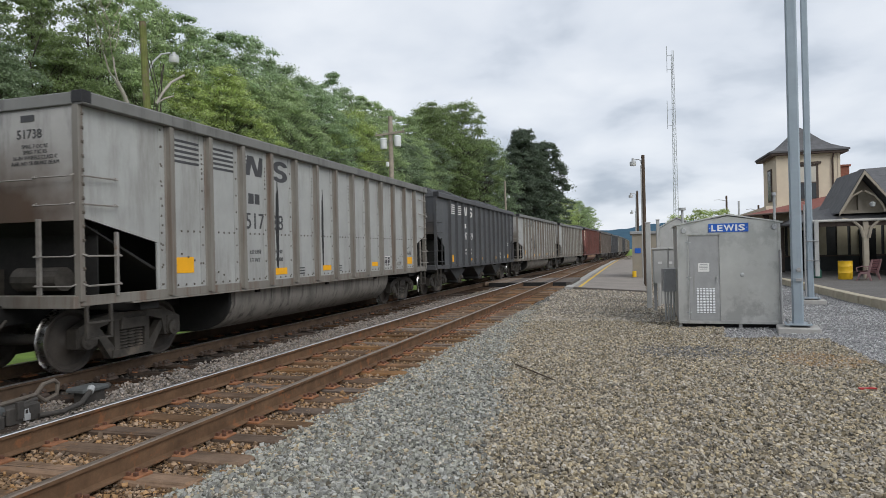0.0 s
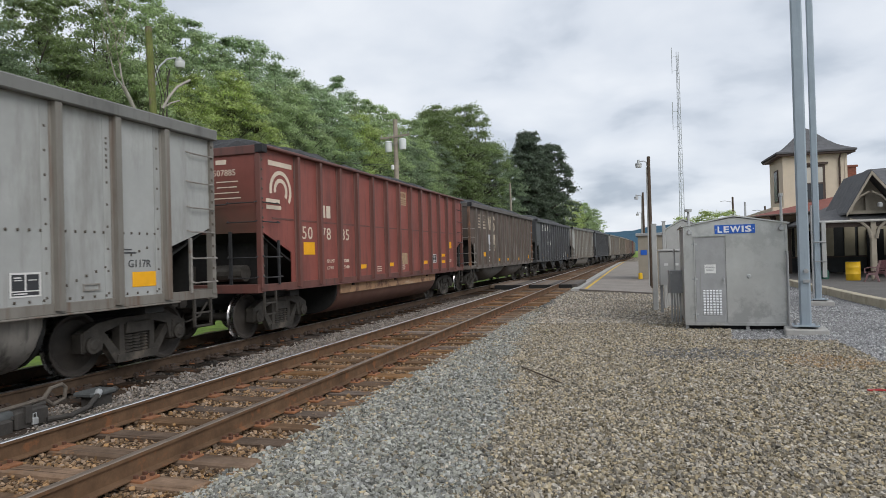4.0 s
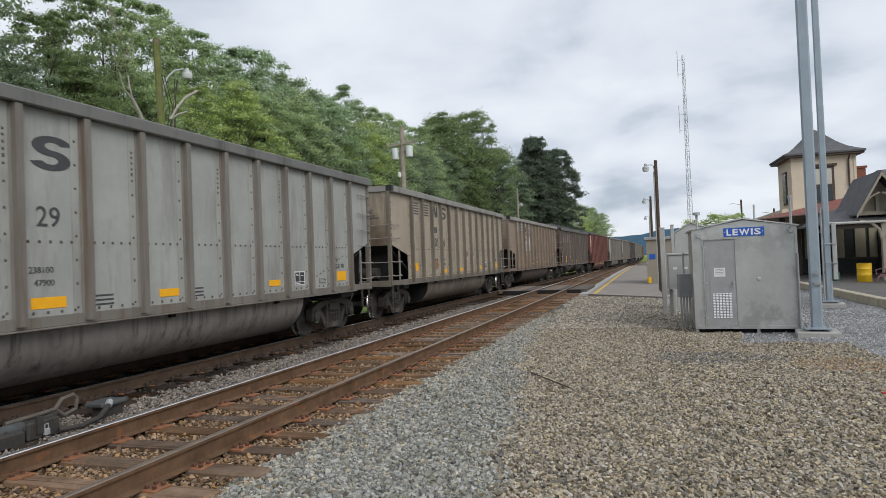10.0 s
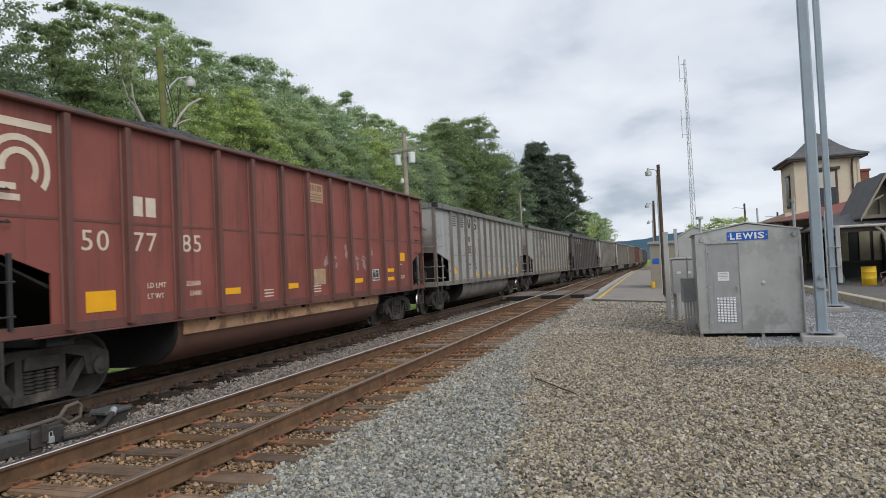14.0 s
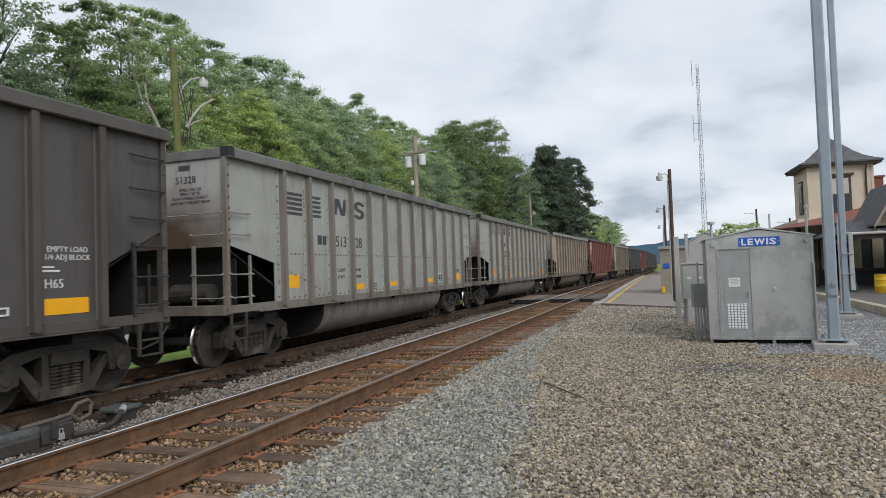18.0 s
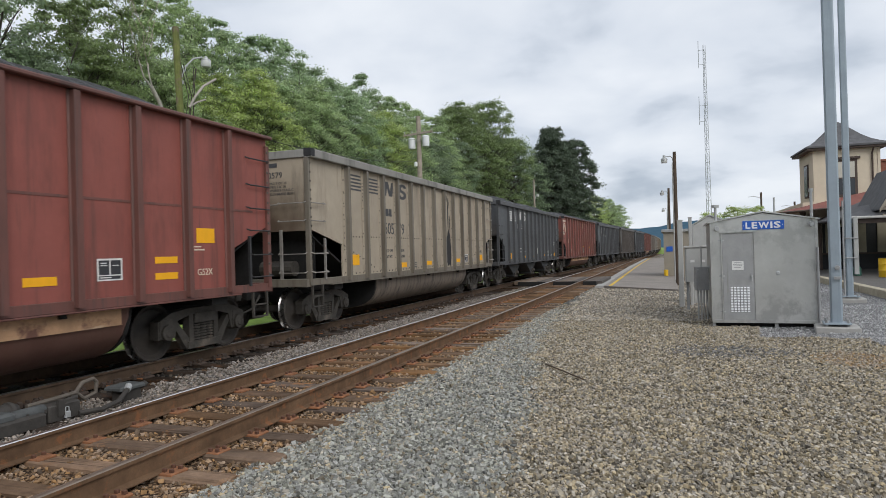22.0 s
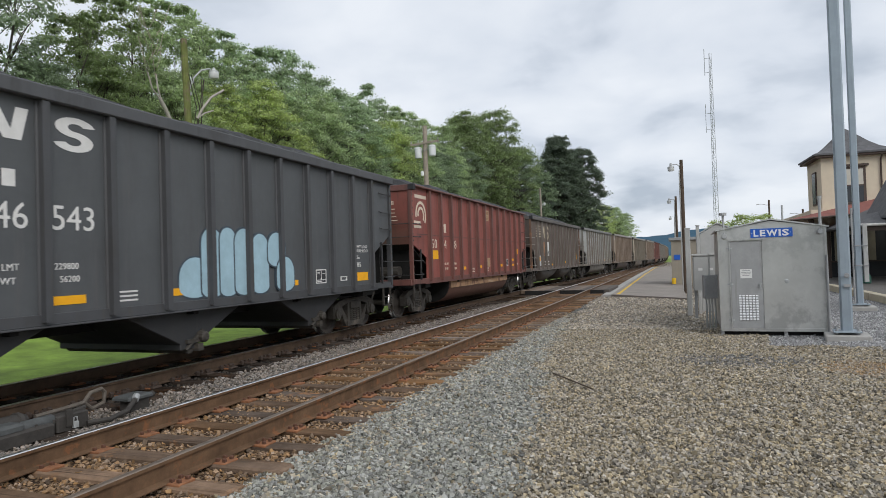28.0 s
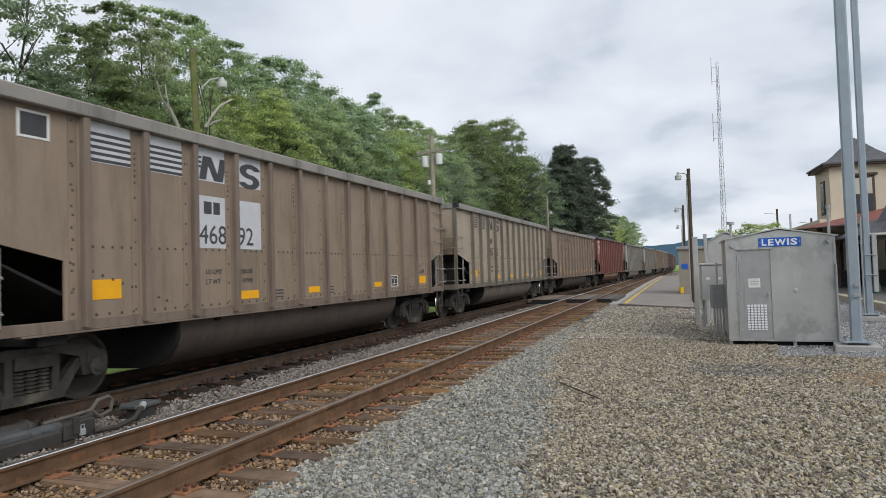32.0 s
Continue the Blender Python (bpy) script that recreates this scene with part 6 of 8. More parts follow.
def bungalow():
    ob = thing("signal_bungalow", "ribbed aluminium signal bungalow with blue name sign", "equipment shed", pose(0.88, 15.87, GROUND, 0, 0, -0.8) @ Matrix.Diagonal((0.93, 1, 1, 1)))
    w, d, z0, z1, apex = 2.29, 2.5, 0.13, 2.36, 2.55
    g = Geo().prism([(0, z0), (w, z0), (w, z1), (w / 2, apex - 0.02), (0, z1)], 0.0, d, "y")
    part("shell", g, ALU, ob)
    for x in (0.0, w):
        part("corner_trim", Geo().box(x - 0.012, x + 0.045 if x == 0 else x + 0.012, -0.014, -0.001, z0, z1 - 0.01) if x == 0 else Geo().box(x - 0.045, x + 0.012, -0.014, -0.001, z0, z1 - 0.01), ALU, ob)
    g = Geo()
    for s in (0, 1):
        x0, x1 = (-0.06, w / 2) if s == 0 else (w / 2, w + 0.06)
        za, zb = (z1 - 0.015, apex) if s == 0 else (apex, z1 - 0.015)
        g.prism([(x0, za), (x1, zb), (x1, zb + 0.03), (x0, za + 0.03)], -0.06, d + 0.06, "y")
    part("roof", g, ALU, ob)
    part("base_frame", Geo().box(0.0, w, -0.02, 0.06, 0.10, 0.17), ALU, ob)
    for x in (0.03, w / 2 + 0.25, w - 0.03):
        for y in (0.05, d - 0.1):
            part("leg", Geo().box(x - 0.035, x + 0.035, y - 0.035, y + 0.035, 0.0, 0.125), ALU_DARK, ob)
    # black box added so that the gap below reads as deep shade
    part("underside", Geo().box(0.08, w - 0.08, 0.1, d - 0.05, 0.01, 0.125), DARK_HOLE, ob)
    dr = part("door", Geo().slab(0.255, 0.945, -0.022, -0.001, 0.17, 2.1, 0.004), ALU_DARK, ob, "grey steel access door")
    part("door_frame", Geo().box(0.225, 0.252, -0.03, -0.001, 0.15, 2.13).box(0.948, 0.975, -0.03, -0.001, 0.15, 2.13).box(0.2, 1.0, -0.05, -0.001, 2.12, 2.16), ALU, ob)
    for z in (0.35, 1.15, 1.95):
        part("hinge", Geo().box(0.17, 0.30, -0.036, -0.022, z - 0.012, z + 0.018).rod((0.235, -0.035, z - 0.05), (0.235, -0.035, z + 0.05), 0.012, 8), LAMP_GREY, dr)
    part("handle", Geo().lathe([(0.03, -0.035), (0.03, -0.024)], (0.885, 0, 1.15), "y", 14).rod((0.885, -0.03, 1.15), (0.885, -0.075, 1.15), 0.014, 8).rod((0.885, -0.07, 1.16), (0.885, -0.07, 1.04), 0.012, 8), LAMP_GREY, dr, "steel lever handle")
    for i in range(6):
        for j in range(16):
            x, z = 0.415 + i * 0.073, 0.345 + j * 0.0355
            g = Geo().prism([(-0.022, z), (-0.040, z + 0.006), (-0.022, z + 0.024)], x, x + 0.05)
            part("louvre", g, SIGN_WHITE, dr)
    nt_ = part("notice", Geo().box(0.46, 0.715, -0.027, -0.022, 1.28, 1.48), PAPER, dr, "white printed notice")
    g = Geo()
    for k, (a, b) in enumerate(((0.50, 0.67), (0.48, 0.69), (0.49, 0.68), (0.5, 0.66))):
        g.box(a, b, -0.029, -0.027, 1.44 - k * 0.035, 1.452 - k * 0.035)
    tagged(part("marking", g, ALU_DARK, nt_), kind="stuff")
    sg = part("name_sign", Geo().slab(0.715, 1.61, -0.028, -0.008, 2.17, 2.365, 0.003), BLUE, ob, "blue enamel station sign with white letters")
    for ch, a, b in (("L", 0.075, 0.19), ("E", 0.225, 0.36), ("W", 0.385, 0.645), ("I", 0.672, 0.722), ("S", 0.75, 0.915)):
        me = text_mesh(ch, 0.19, 0.003, 0.006)
        x0, x1 = min(v.co.x for v in me.vertices), max(v.co.x for v in me.vertices)
        k = (b - a) * 0.895 / (x1 - x0)
        m = Matrix(((k, 0, 0, 0.715 + a * 0.895 - x0 * k), (0, 0, -1, -0.030), (0, 1, 0, 2.2), (0, 0, 0, 1)))
        put("letter", me, sg, m, SIGN_WHITE, "white letter")
    for a in (0.035, 0.962):
        part("dot", Geo().box(0.715 + a * 0.895 - 0.008, 0.715 + a * 0.895 + 0.008, -0.033, -0.028, 2.26, 2.276), SIGN_WHITE, sg)
    part("bolt", Geo().lathe([(0.03, -0.018), (0.05, -0.01), (0.05, 0.0)], (1.45, 0, 1.2), "y", 16), LAMP_GREY, ob)
    part("conduit", Geo().rod((w - 0.01, -0.03, 0.05), (w - 0.01, -0.03, 1.75), 0.03, 10), ALU_DARK, ob)
    part("flood_lamp", Geo().lathe([(0.05, -0.14), (0.06, -0.10), (0.03, -0.05)], (w - 0.13, 0, 2.25), "y", 12).rod((w - 0.13, -0.06, 2.25), (w - 0.13, -0.0, 2.33), 0.015, 6), LAMP_GREY, ob)
    part("flood_lamp", Geo().lathe([(0.05, -0.14), (0.06, -0.10), (0.03, -0.05)], (0.14, 0, 2.22), "y", 12).rod((0.14, -0.06, 2.22), (0.14, -0.0, 2.3), 0.015, 6), LAMP_GREY, ob)
    part("vent_pipe", Geo().rod((w - 0.1, 0.03, 2.2), (w - 0.1, 0.03, 2.98), 0.032, 10).rod((w - 0.1, 0.03, 2.95), (w - 0.1, 0.03, 3.02), 0.05, 10), LAMP_GREY, ob)
    part("vent_pipe", Geo().rod((0.13, 0.05, 2.3), (0.13, 0.05, 2.72), 0.03, 10).rod((0.13, 0.05, 2.70), (0.13, 0.05, 2.76), 0.085, 12), LAMP_GREY, ob)
    part("vent_pipe", Geo().rod((1.6, 1.4, 2.4), (1.6, 1.4, 2.95), 0.025, 10), LAMP_GREY, ob)
    part("seam", Geo().box(1.40, 1.41, -0.004, -0.001, 0.2, 2.38), ALU, ob)
    return ob


bungalow()


def steel_mast(x, y, w, h, label, rz):
    ob = thing("steel_mast", label, "mast", pose(x, y, GROUND, 0, 0, rz), group="signal masts")
    part("footing", Geo().slab(-0.40, 0.40, -0.36, 0.36, -0.1, 0.12, 0.02), M["concrete"], ob, "square concrete footing")
    part("base_plate", Geo().slab(-0.25, 0.25, -0.25, 0.25, 0.165, 0.195, 0.006), GALV, ob)
    for sx in (-0.19, 0.19):
        for sy in (-0.19, 0.19):
            part("bolt", Geo().rod((sx, sy, 0.10), (sx, sy, 0.26), 0.018, 8).rod((sx, sy, 0.195), (sx, sy, 0.225), 0.032, 6).rod((sx, sy, 0.135), (sx, sy, 0.165), 0.032, 6), ALU_DARK, ob)
    q = w / 2
    g = Geo()
    ring = [(-q, -q + 0.03), (-q + 0.03, -q), (q - 0.03, -q), (q, -q + 0.03), (q, q - 0.03), (q - 0.03, q), (-q + 0.03, q), (-q, q - 0.03)]
    g.v = [(a, b, 0.195) for a, b in ring] + [(a * 0.97, b * 0.97, h) for a, b in ring]
    g.f = [(i, (i + 1) % 8, 8 + (i + 1) % 8, 8 + i) for i in range(8)] + [tuple(range(8, 16))]
    g.m = [0] * 9
    part("shaft", g, GALV, ob)
    return ob


mast = steel_mast(3.21, 15.29, 0.215, 10.5, "tall square galvanised steel mast on concrete footing", -8)
part("bracket", Geo().lathe([(0.0, -0.165), (0.045, -0.16), (0.05, -0.13)], (0.03, 0, 1.32), "y", 12), ALU_DARK, mast)
part("bracket", Geo().box(-0.03, 0.09, -0.15, -0.1, 1.08, 1.14), ALU_DARK, mast)
mast = steel_mast(5.17, 22.82, 0.19, 14.5, "square galvanised steel mast with ladder rungs", -8)
part("cable_box", Geo().slab(0.13, 0.25, -0.12, 0.1, 0.85, 2.6, 0.01), GREY_CAB, mast, "tall grey cable box")
for z in (1.35, 1.95):
    part("rung", Geo().pipe([(-0.1, -0.16, z), (0.24, -0.16, z)], 0.018, 6), ALU_DARK, mast)
part("conduit", Geo().rod((-0.14, -0.12, 0.2), (-0.14, -0.12, 3.1), 0.025, 8), ALU_DARK, mast)


def round_cabinet():
    ob = thing("equipment_cabinet", "pale grey cabinet on posts beside the bungalow", "cabinet", pose(0.72, 20.0, GROUND))
    part("body", Geo().slab(-0.31, 0.35, -0.25, 0.25, 0.82, 1.80, 0.03), GREY_CAB, ob)
    part("lid", Geo().slab(-0.34, 0.38, -0.28, 0.28, 1.805, 1.85, 0.015), GREY_CAB, ob)
    for x in (-0.12, 0.16):
        part("label_plate", Geo().box(x - 0.05, x + 0.06, -0.256, -0.251, 1.38, 1.45), PAPER, ob)
    for x in (-0.25, 0.28):
        part("leg", Geo().box(x - 0.04, x + 0.04, -0.04, 0.04, 0.0, 0.818), ALU_DARK, ob)


round_cabinet()


def junction_box():
    ob = thing("junction_box", "dark grey junction box on bundled conduits", "junction box", pose(0.74, 17.4, GROUND, 0, 0, 14))
    part("box", Geo().slab(-0.16, 0.17, -0.1, 0.1, 0.74, 1.32, 0.01), ALU_DARK, ob)
    for i in range(4):
        part("conduit", Geo().rod((-0.1 + i * 0.07, 0, 0.0), (-0.1 + i * 0.07, 0, 0.738), 0.024, 8), GREY_CAB, ob)
    part("riser", Geo().rod((0.0, 0.03, 1.322), (0.0, 0.03, 1.85), 0.022, 8), GREY_CAB, ob)
    for x in (-0.12, 0.13):
        part("latch", Geo().box(x - 0.015, x + 0.015, -0.115, -0.1, 1.24, 1.27), LAMP_GREY, ob)


junction_box()


def meter_shed():
    ob = thing("relay_case", "grey sloped-roof relay case behind the bungalow", "equipment case", pose(1.0, 22.5, GROUND))
    part("body", Geo().prism([(-0.3, 0.0), (0.5, 0.0), (0.5, 2.66), (0.2, 2.78), (-0.3, 2.48)], -0.4, 0.4, "y"), GREY_CAB, ob)
    part("cap", Geo().prism([(-0.33, 2.48), (0.2, 2.79), (0.53, 2.66), (0.53, 2.70), (0.2, 2.83), (-0.33, 2.52)], -0.43, 0.43, "y"), GREY_CAB, ob)


meter_shed()

for (x, y, w, z) in ((0.31, 21.0, 0.15, 2.62), (0.62, 21.6, 0.1, 2.72)):
    ob = thing("marker_post", "square pale grey post standing in gravel", "post", pose(x, y, GROUND), group="pale posts")
    part("post", Geo().slab(-w / 2, w / 2, -w / 2, w / 2, 0.0, z, 0.015), GREY_CAB, ob)
    part("cap", Geo().slab(-w / 2 - 0.012, w / 2 + 0.012, -w / 2 - 0.012, w / 2 + 0.012, z + 0.001, z + 0.03, 0.01), GREY_CAB, ob)


def switch_stand():
    ob = thing("switch_machine", "oily grey switch machine with padlock and throw lever", "switch machine", pose(-6.86, 5.55, GROUND + 0.02))
    iron = material("oily cast iron", (0.05, 0.045, 0.04), 0.75, 0.1, vary=0.3, scale=9, bump=0.25, spots=(0.15, 0.12, 0.09))
    dull = material("grey machine paint", (0.075, 0.08, 0.08), 0.8, vary=0.3, scale=8, bump=0.15, spots=(0.12, 0.11, 0.1))
    part("base_tie", Geo().slab(-0.42, 0.34, -0.35, 0.02, -0.06, 0.018, 0.012), M["tie_dark"], ob)
    part("housing", Geo().slab(-0.26, 0.22, -0.95, -0.15, 0.02, 0.17, 0.03), iron, ob)
    part("motor", Geo().lathe([(0.0, -0.72), (0.07, -0.71), (0.1, -0.68), (0.1, -0.42), (0.115, -0.41), (0.115, -0.37), (0.1, -0.36), (0.08, -0.3), (0.0, -0.29)], (-0.08, 0, 0.2), "y", 16), iron, ob, smooth=True)
    part("cylinder", Geo().lathe([(0.0, -0.5), (0.06, -0.49), (0.075, -0.46), (0.075, -0.12), (0.05, -0.09), (0.0, -0.08)], (0.1, 0, 0.17), "y", 14), dull, ob, smooth=True)
    for y in (-0.66, -0.36, -0.14):
        part("bolt", Geo().rod((0.17, y, 0.15), (0.17, y, 0.19), 0.018, 6), iron, ob)
    part("cover", Geo().slab(-0.24, 0.2, -0.92, -0.5, 0.171, 0.25, 0.03), dull, ob)
    part("gear_box", Geo().slab(-0.06, 0.2, -0.12, 0.3, 0.03, 0.22, 0.02), iron, ob)
    part("hasp", Geo().box(0.19, 0.225, -0.02, 0.06, 0.08, 0.27), iron, ob)
    part("shaft", Geo().rod((0.06, -0.06, 0.17), (0.06, 0.36, 0.22), 0.028, 10), iron, ob)
    g = Geo().pipe([(0.02, -0.25, 0.24), (0.02, 0.1, 0.25), (0.0, 0.42, 0.26)], 0.026, 8)
    g.pipe([(0.0, 0.40, 0.26), (0.0, 0.50, 0.36), (0.0, 0.66, 0.38), (0.0, 0.71, 0.33), (0.0, 0.69, 0.2), (0.0, 0.52, 0.16), (0.0, 0.40, 0.26)], 0.026, 8)
    part("throw_lever", g, material("worn lever iron", (0.13, 0.11, 0.09), 0.75, 0.2, vary=0.3, scale=9, bump=0.2), ob, "lever with a looped iron handle")
    part("padlock", Geo().slab(0.2, 0.24, 0.06, 0.13, 0.05, 0.12, 0.006).pipe([(0.22, 0.07, 0.12), (0.22, 0.075, 0.17), (0.22, 0.115, 0.17), (0.22, 0.12, 0.12)], 0.007, 6), LAMP_GREY, ob, "silver padlock")
    hose = [(0.22, 0.25, 0.06), (0.3, 0.5, 0.05), (0.26, 0.8, 0.08), (0.14, 1.05, 0.16), (0.1, 1.12, 0.2)]
    part("hose", Geo().pipe(hose, 0.032, 9), iron, ob, "black corrugated cable hose")
    part("clamp", Geo().rod(hose[3], hose[4], 0.045, 10), LAMP_GREY, ob)
    part("terminal_box", Geo().slab(-0.19, 0.12, 0.98, 1.4, 0.15, 0.2, 0.02), dull, ob, "blue-grey terminal box")
    part("box_stand", Geo().slab(-0.13, 0.08, 1.05, 1.36, 0.0, 0.15, 0.01), iron, ob)
    part("cable_gland", Geo().rod((0.0, 1.38, 0.14), (0.0, 1.5, 0.15), 0.045, 8), iron, ob)
    for y in (0.9, -0.5):
        part("tie_rod", Geo().rod((-0.3, y - 0.3, 0.03), (-1.8, y - 0.3, 0.03), 0.02, 8), iron, ob)


switch_stand()

twig = thing("stick", "dark fallen stick lying on the gravel", "stick", pose(-1.93, 10.32, GROUND + 0.03))
part("wood", Geo().pipe([(0, 0, 0), (0.2, -0.35, 0.012), (0.5, -0.8, 0.01), (0.78, -1.19, 0.0)], 0.011, 6), WOOD_POLE, twig)
rag = thing("litter", "crumpled red scrap on the gravel", "litter", pose(2.71, 9.3, GROUND + 0.02, 0, 0, 20))
part("scrap", Geo().prism([(-0.10, -0.02), (0.02, 0.0), (0.11, -0.03), (0.07, 0.03), (-0.02, 0.025), (-0.09, 0.035)], 0.0, 0.02, "z"), material("red plastic", (0.4, 0.03, 0.03), 0.5, vary=0.2, scale=20, bump=0.2), rag)


# ---- lamps, poles, lattice mast ----
def platform_lamp(x, y, top, label):
    ob = thing("platform_lamp", label, "street lamp", pose(x, y, -0.12), group="platform lamps")
    part("pole", Geo().rod((0, 0, -0.3), (0.0, 0, top), 0.095, 12, 0.08), WOOD_POLE, ob)
    part("conduit", Geo().rod((-0.12, -0.03, 0.0), (-0.1, -0.03, top - 0.5), 0.03, 8), GREY_CAB, ob)
    part("arm", Geo().pipe([(-0.08, 0, top - 0.45), (-0.1, 0, top - 0.28), (-0.2, 0, top - 0.2), (-0.42, 0, top - 0.21)], 0.024, 8), LAMP_GREY, ob)
    hd = part("head", Geo().lathe([(0.03, 0.2), (0.06, 0.18), (0.065, 0.06), (0.15, 0.02), (0.16, -0.05)], (-0.47, 0, top - 0.32), "z", 18), LAMP_GREY, ob, smooth=True)
    part("lens", Geo().lathe([(0.15, -0.05), (0.145, -0.16), (0.13, -0.185)], (-0.47, 0, top - 0.32), "z", 18), LENS, hd, smooth=True)


platform_lamp(0.34, 33.0, 6.25, "dark wooden lamp pole with small hooded lamp")
platform_lamp(0.05, 51.6, 6.1, "dark wooden lamp pole with small hooded lamp")
platform_lamp(-0.05, 71.0, 5.85, "dark wooden lamp pole with small hooded lamp")


def track_lamp(x, y, top, head_h, mat, label):
    """A timber pole with a curved arm along the track."""
    ob = thing("track_lamp", label, "street lamp", pose(x, y, -0.4), group="lamps beyond the tracks")
    part("pole", Geo().rod((0, 0.38, 0), (0, -0.06, top + 0.4), 0.135, 12, 0.105), mat, ob)
    pts = [(0.05, 0.1, head_h - 0.75), (0.08, 0.28, head_h - 0.35), (0.12, 0.6, head_h - 0.02), (0.2, 0.95, head_h + 0.12)]
    part("arm", Geo().pipe(pts, 0.03, 8), LAMP_GREY, ob)
    hd = part("head", Geo().lathe([(0.03, 0.2), (0.05, 0.18), (0.06, 0.13), (0.15, 0.08), (0.16, 0.02)], (0.22, 1.12, head_h), "z", 18), LAMP_GREY, ob, smooth=True)
    part("lens", Geo().lathe([(0.16, 0.02), (0.16, -0.14), (0.13, -0.18)], (0.22, 1.12, head_h), "z", 18), LENS, hd, smooth=True)
    part("photocell", Geo().rod((0.06, 0.13, head_h - 0.98), (0.06, 0.13, head_h - 0.86), 0.05, 8), LAMP_GREY, ob)


track_lamp(-15.0, 17.15, 9.2, 8.75, MOSSY, "mossy timber pole with curved arm and glass lamp")
track_lamp(-15.0, 76.2, 10.0, 8.6, WOOD_GREY, "bleached timber pole with curved lamp arm")


def utility_pole():
    ob = thing("utility_pole", "bleached timber utility pole with two pale transformers", "utility pole", pose(-16, 41.4, -0.2))
    part("pole", Geo().rod((0, 0, 0), (0, 0, 11.2), 0.2, 12, 0.15), WOOD_GREY, ob)
    part("crossarm", Geo().box(-1.05, 1.05, -0.2, -0.09, 9.93, 10.05, m=pose(0, 0, 0) @ pose(0, 0, 9.99, 0, -4, 0) @ pose(0, 0, -9.99)), WOOD_GREY, ob)
    for s in (-1, 1):
        part("arm_brace", Geo().rod((s * 0.7, -0.21, 9.95 + 0.05 * s), (0, -0.2, 9.45), 0.02, 6), ALU_DARK, ob)
    for x in (-0.98, -0.45, 0.45, 0.98):
        z = 10.05 + 0.07 * x
        part("insulator", Geo().lathe([(0.03, z), (0.06, z + 0.05), (0.035, z + 0.11), (0.05, z + 0.16), (0.02, z + 0.2)], (x, -0.14, 0), "z", 10), GREY_CAB, ob)
    for x, z in ((-0.5, 8.98), (0.52, 9.08)):
        tr = part("transformer", Geo().lathe([(0.0, z), (0.22, z), (0.24, z + 0.05), (0.24, z + 0.62), (0.26, z + 0.63), (0.26, z + 0.68), (0.2, z + 0.74), (0.0, z + 0.76)], (x, -0.05, 0), "z", 16), SIGN_WHITE, ob, "pale grey transformer can", smooth=True)
        part("bushing", Geo().lathe([(0.05, z + 0.72), (0.05, z + 0.8), (0.025, z + 0.86), (0.04, z + 0.9), (0.02, z + 0.98)], (x, -0.05, 0), "z", 8), GREY_CAB, tr)
        part("hanger", Geo().box(min(0, x) + 0.02, max(0, x) - 0.02, -0.09, -0.01, z + 0.42, z + 0.48), ALU_DARK, tr)
    part("meter", Geo().lathe([(0.0, 7.75), (0.1, 7.75), (0.12, 7.8), (0.12, 8.0), (0.06, 8.08)], (-0.22, -0.12, 0), "z", 12), SIGN_WHITE, ob, "small white can below the transformers")


utility_pole()


def wire(pts, sag, r=0.018):
    ob = thing("cable", "thin overhead cable slung between poles", "cable", group="overhead cables")
    g = Geo()
    for a, b in zip(pts, pts[1:]):
        a, b = Vector(a), Vector(b)
        run = [a.lerp(b, i / 14) - Vector((0, 0, sag * 4 * (i / 14) * (1 - i / 14))) for i in range(15)]
        g.pipe(run, r, 5)
    part("strand", g, M["rod_dark"], ob)


wire([(-16.2, 41.2, 7.9), (-15, 17.2, 6.4)], 0.5, 0.013)
wire([(-16.2, 41.2, 7.0), (-15.2, 24.0, 5.2)], 0.9, 0.013)
wire([(-16, 41.5, 9.9), (-15, 76.2, 9.8)], 1.2, 0.013)
wire([(-15, 76.2, 9.8), (-18, 130, 10)], 1.2, 0.013)


def lattice_mast():
    ob = thing("radio_mast", "slim grey lattice radio mast with whip antennas", "radio mast", pose(12.0, 220, -0.3))
    corner = [(math.cos(a), math.sin(a)) for a in (0.4, 0.4 + 2.094, 0.4 + 4.189)]

    def at(i, z):
        r = 0.95 - 0.55 * z / 65
        return Vector((corner[i][0] * r, corner[i][1] * r, z))
    for i in range(3):
        part("leg", Geo().rod(at(i, 0), at(i, 65), 0.085, 6, 0.06), MAST_GREY, ob)
    z, k = 0.0, 0
    while z < 64:
        h = 2.0
        for i in range(3):
            j = (i + 1) % 3
            g = Geo().rod(at(i, z), at(j, min(65, z + h)), 0.042, 4, caps=False).rod(at(i, z), at(j, z), 0.04, 4, caps=False)
            part("brace", g, MAST_GREY, ob)
        z += h
    for z0, z1, dx in ((58, 66.5, -1.7), (40, 49, -1.9)):
        part("antenna", Geo().rod((dx, 0, z0), (dx, 0, z1), 0.09, 6).rod((dx, 0, z0 + 1), (0, 0, z0 + 1), 0.06, 5).rod((dx, 0, z1 - 3), (0, 0, z1 - 3), 0.06, 5), MAST_GREY, ob)


lattice_mast()

for x, y, h in ((9.8, 80, 7.6), (13.1, 80, 6.4), (6.6, 110, 7.0)):
    ob = thing("timber_pole", "plain dark timber pole beyond the station", "pole", pose(x, y, GROUND), group="far poles")
    part("pole", Geo().rod((0, 0, 0), (0, 0, h), 0.13, 8, 0.1), WOOD_POLE, ob)
    part("arm", Geo().pipe([(0, 0, h - 0.6), (-0.8, 0, h - 0.4), (-1.3, 0, h - 0.45)], 0.03, 6), LAMP_GREY, ob)


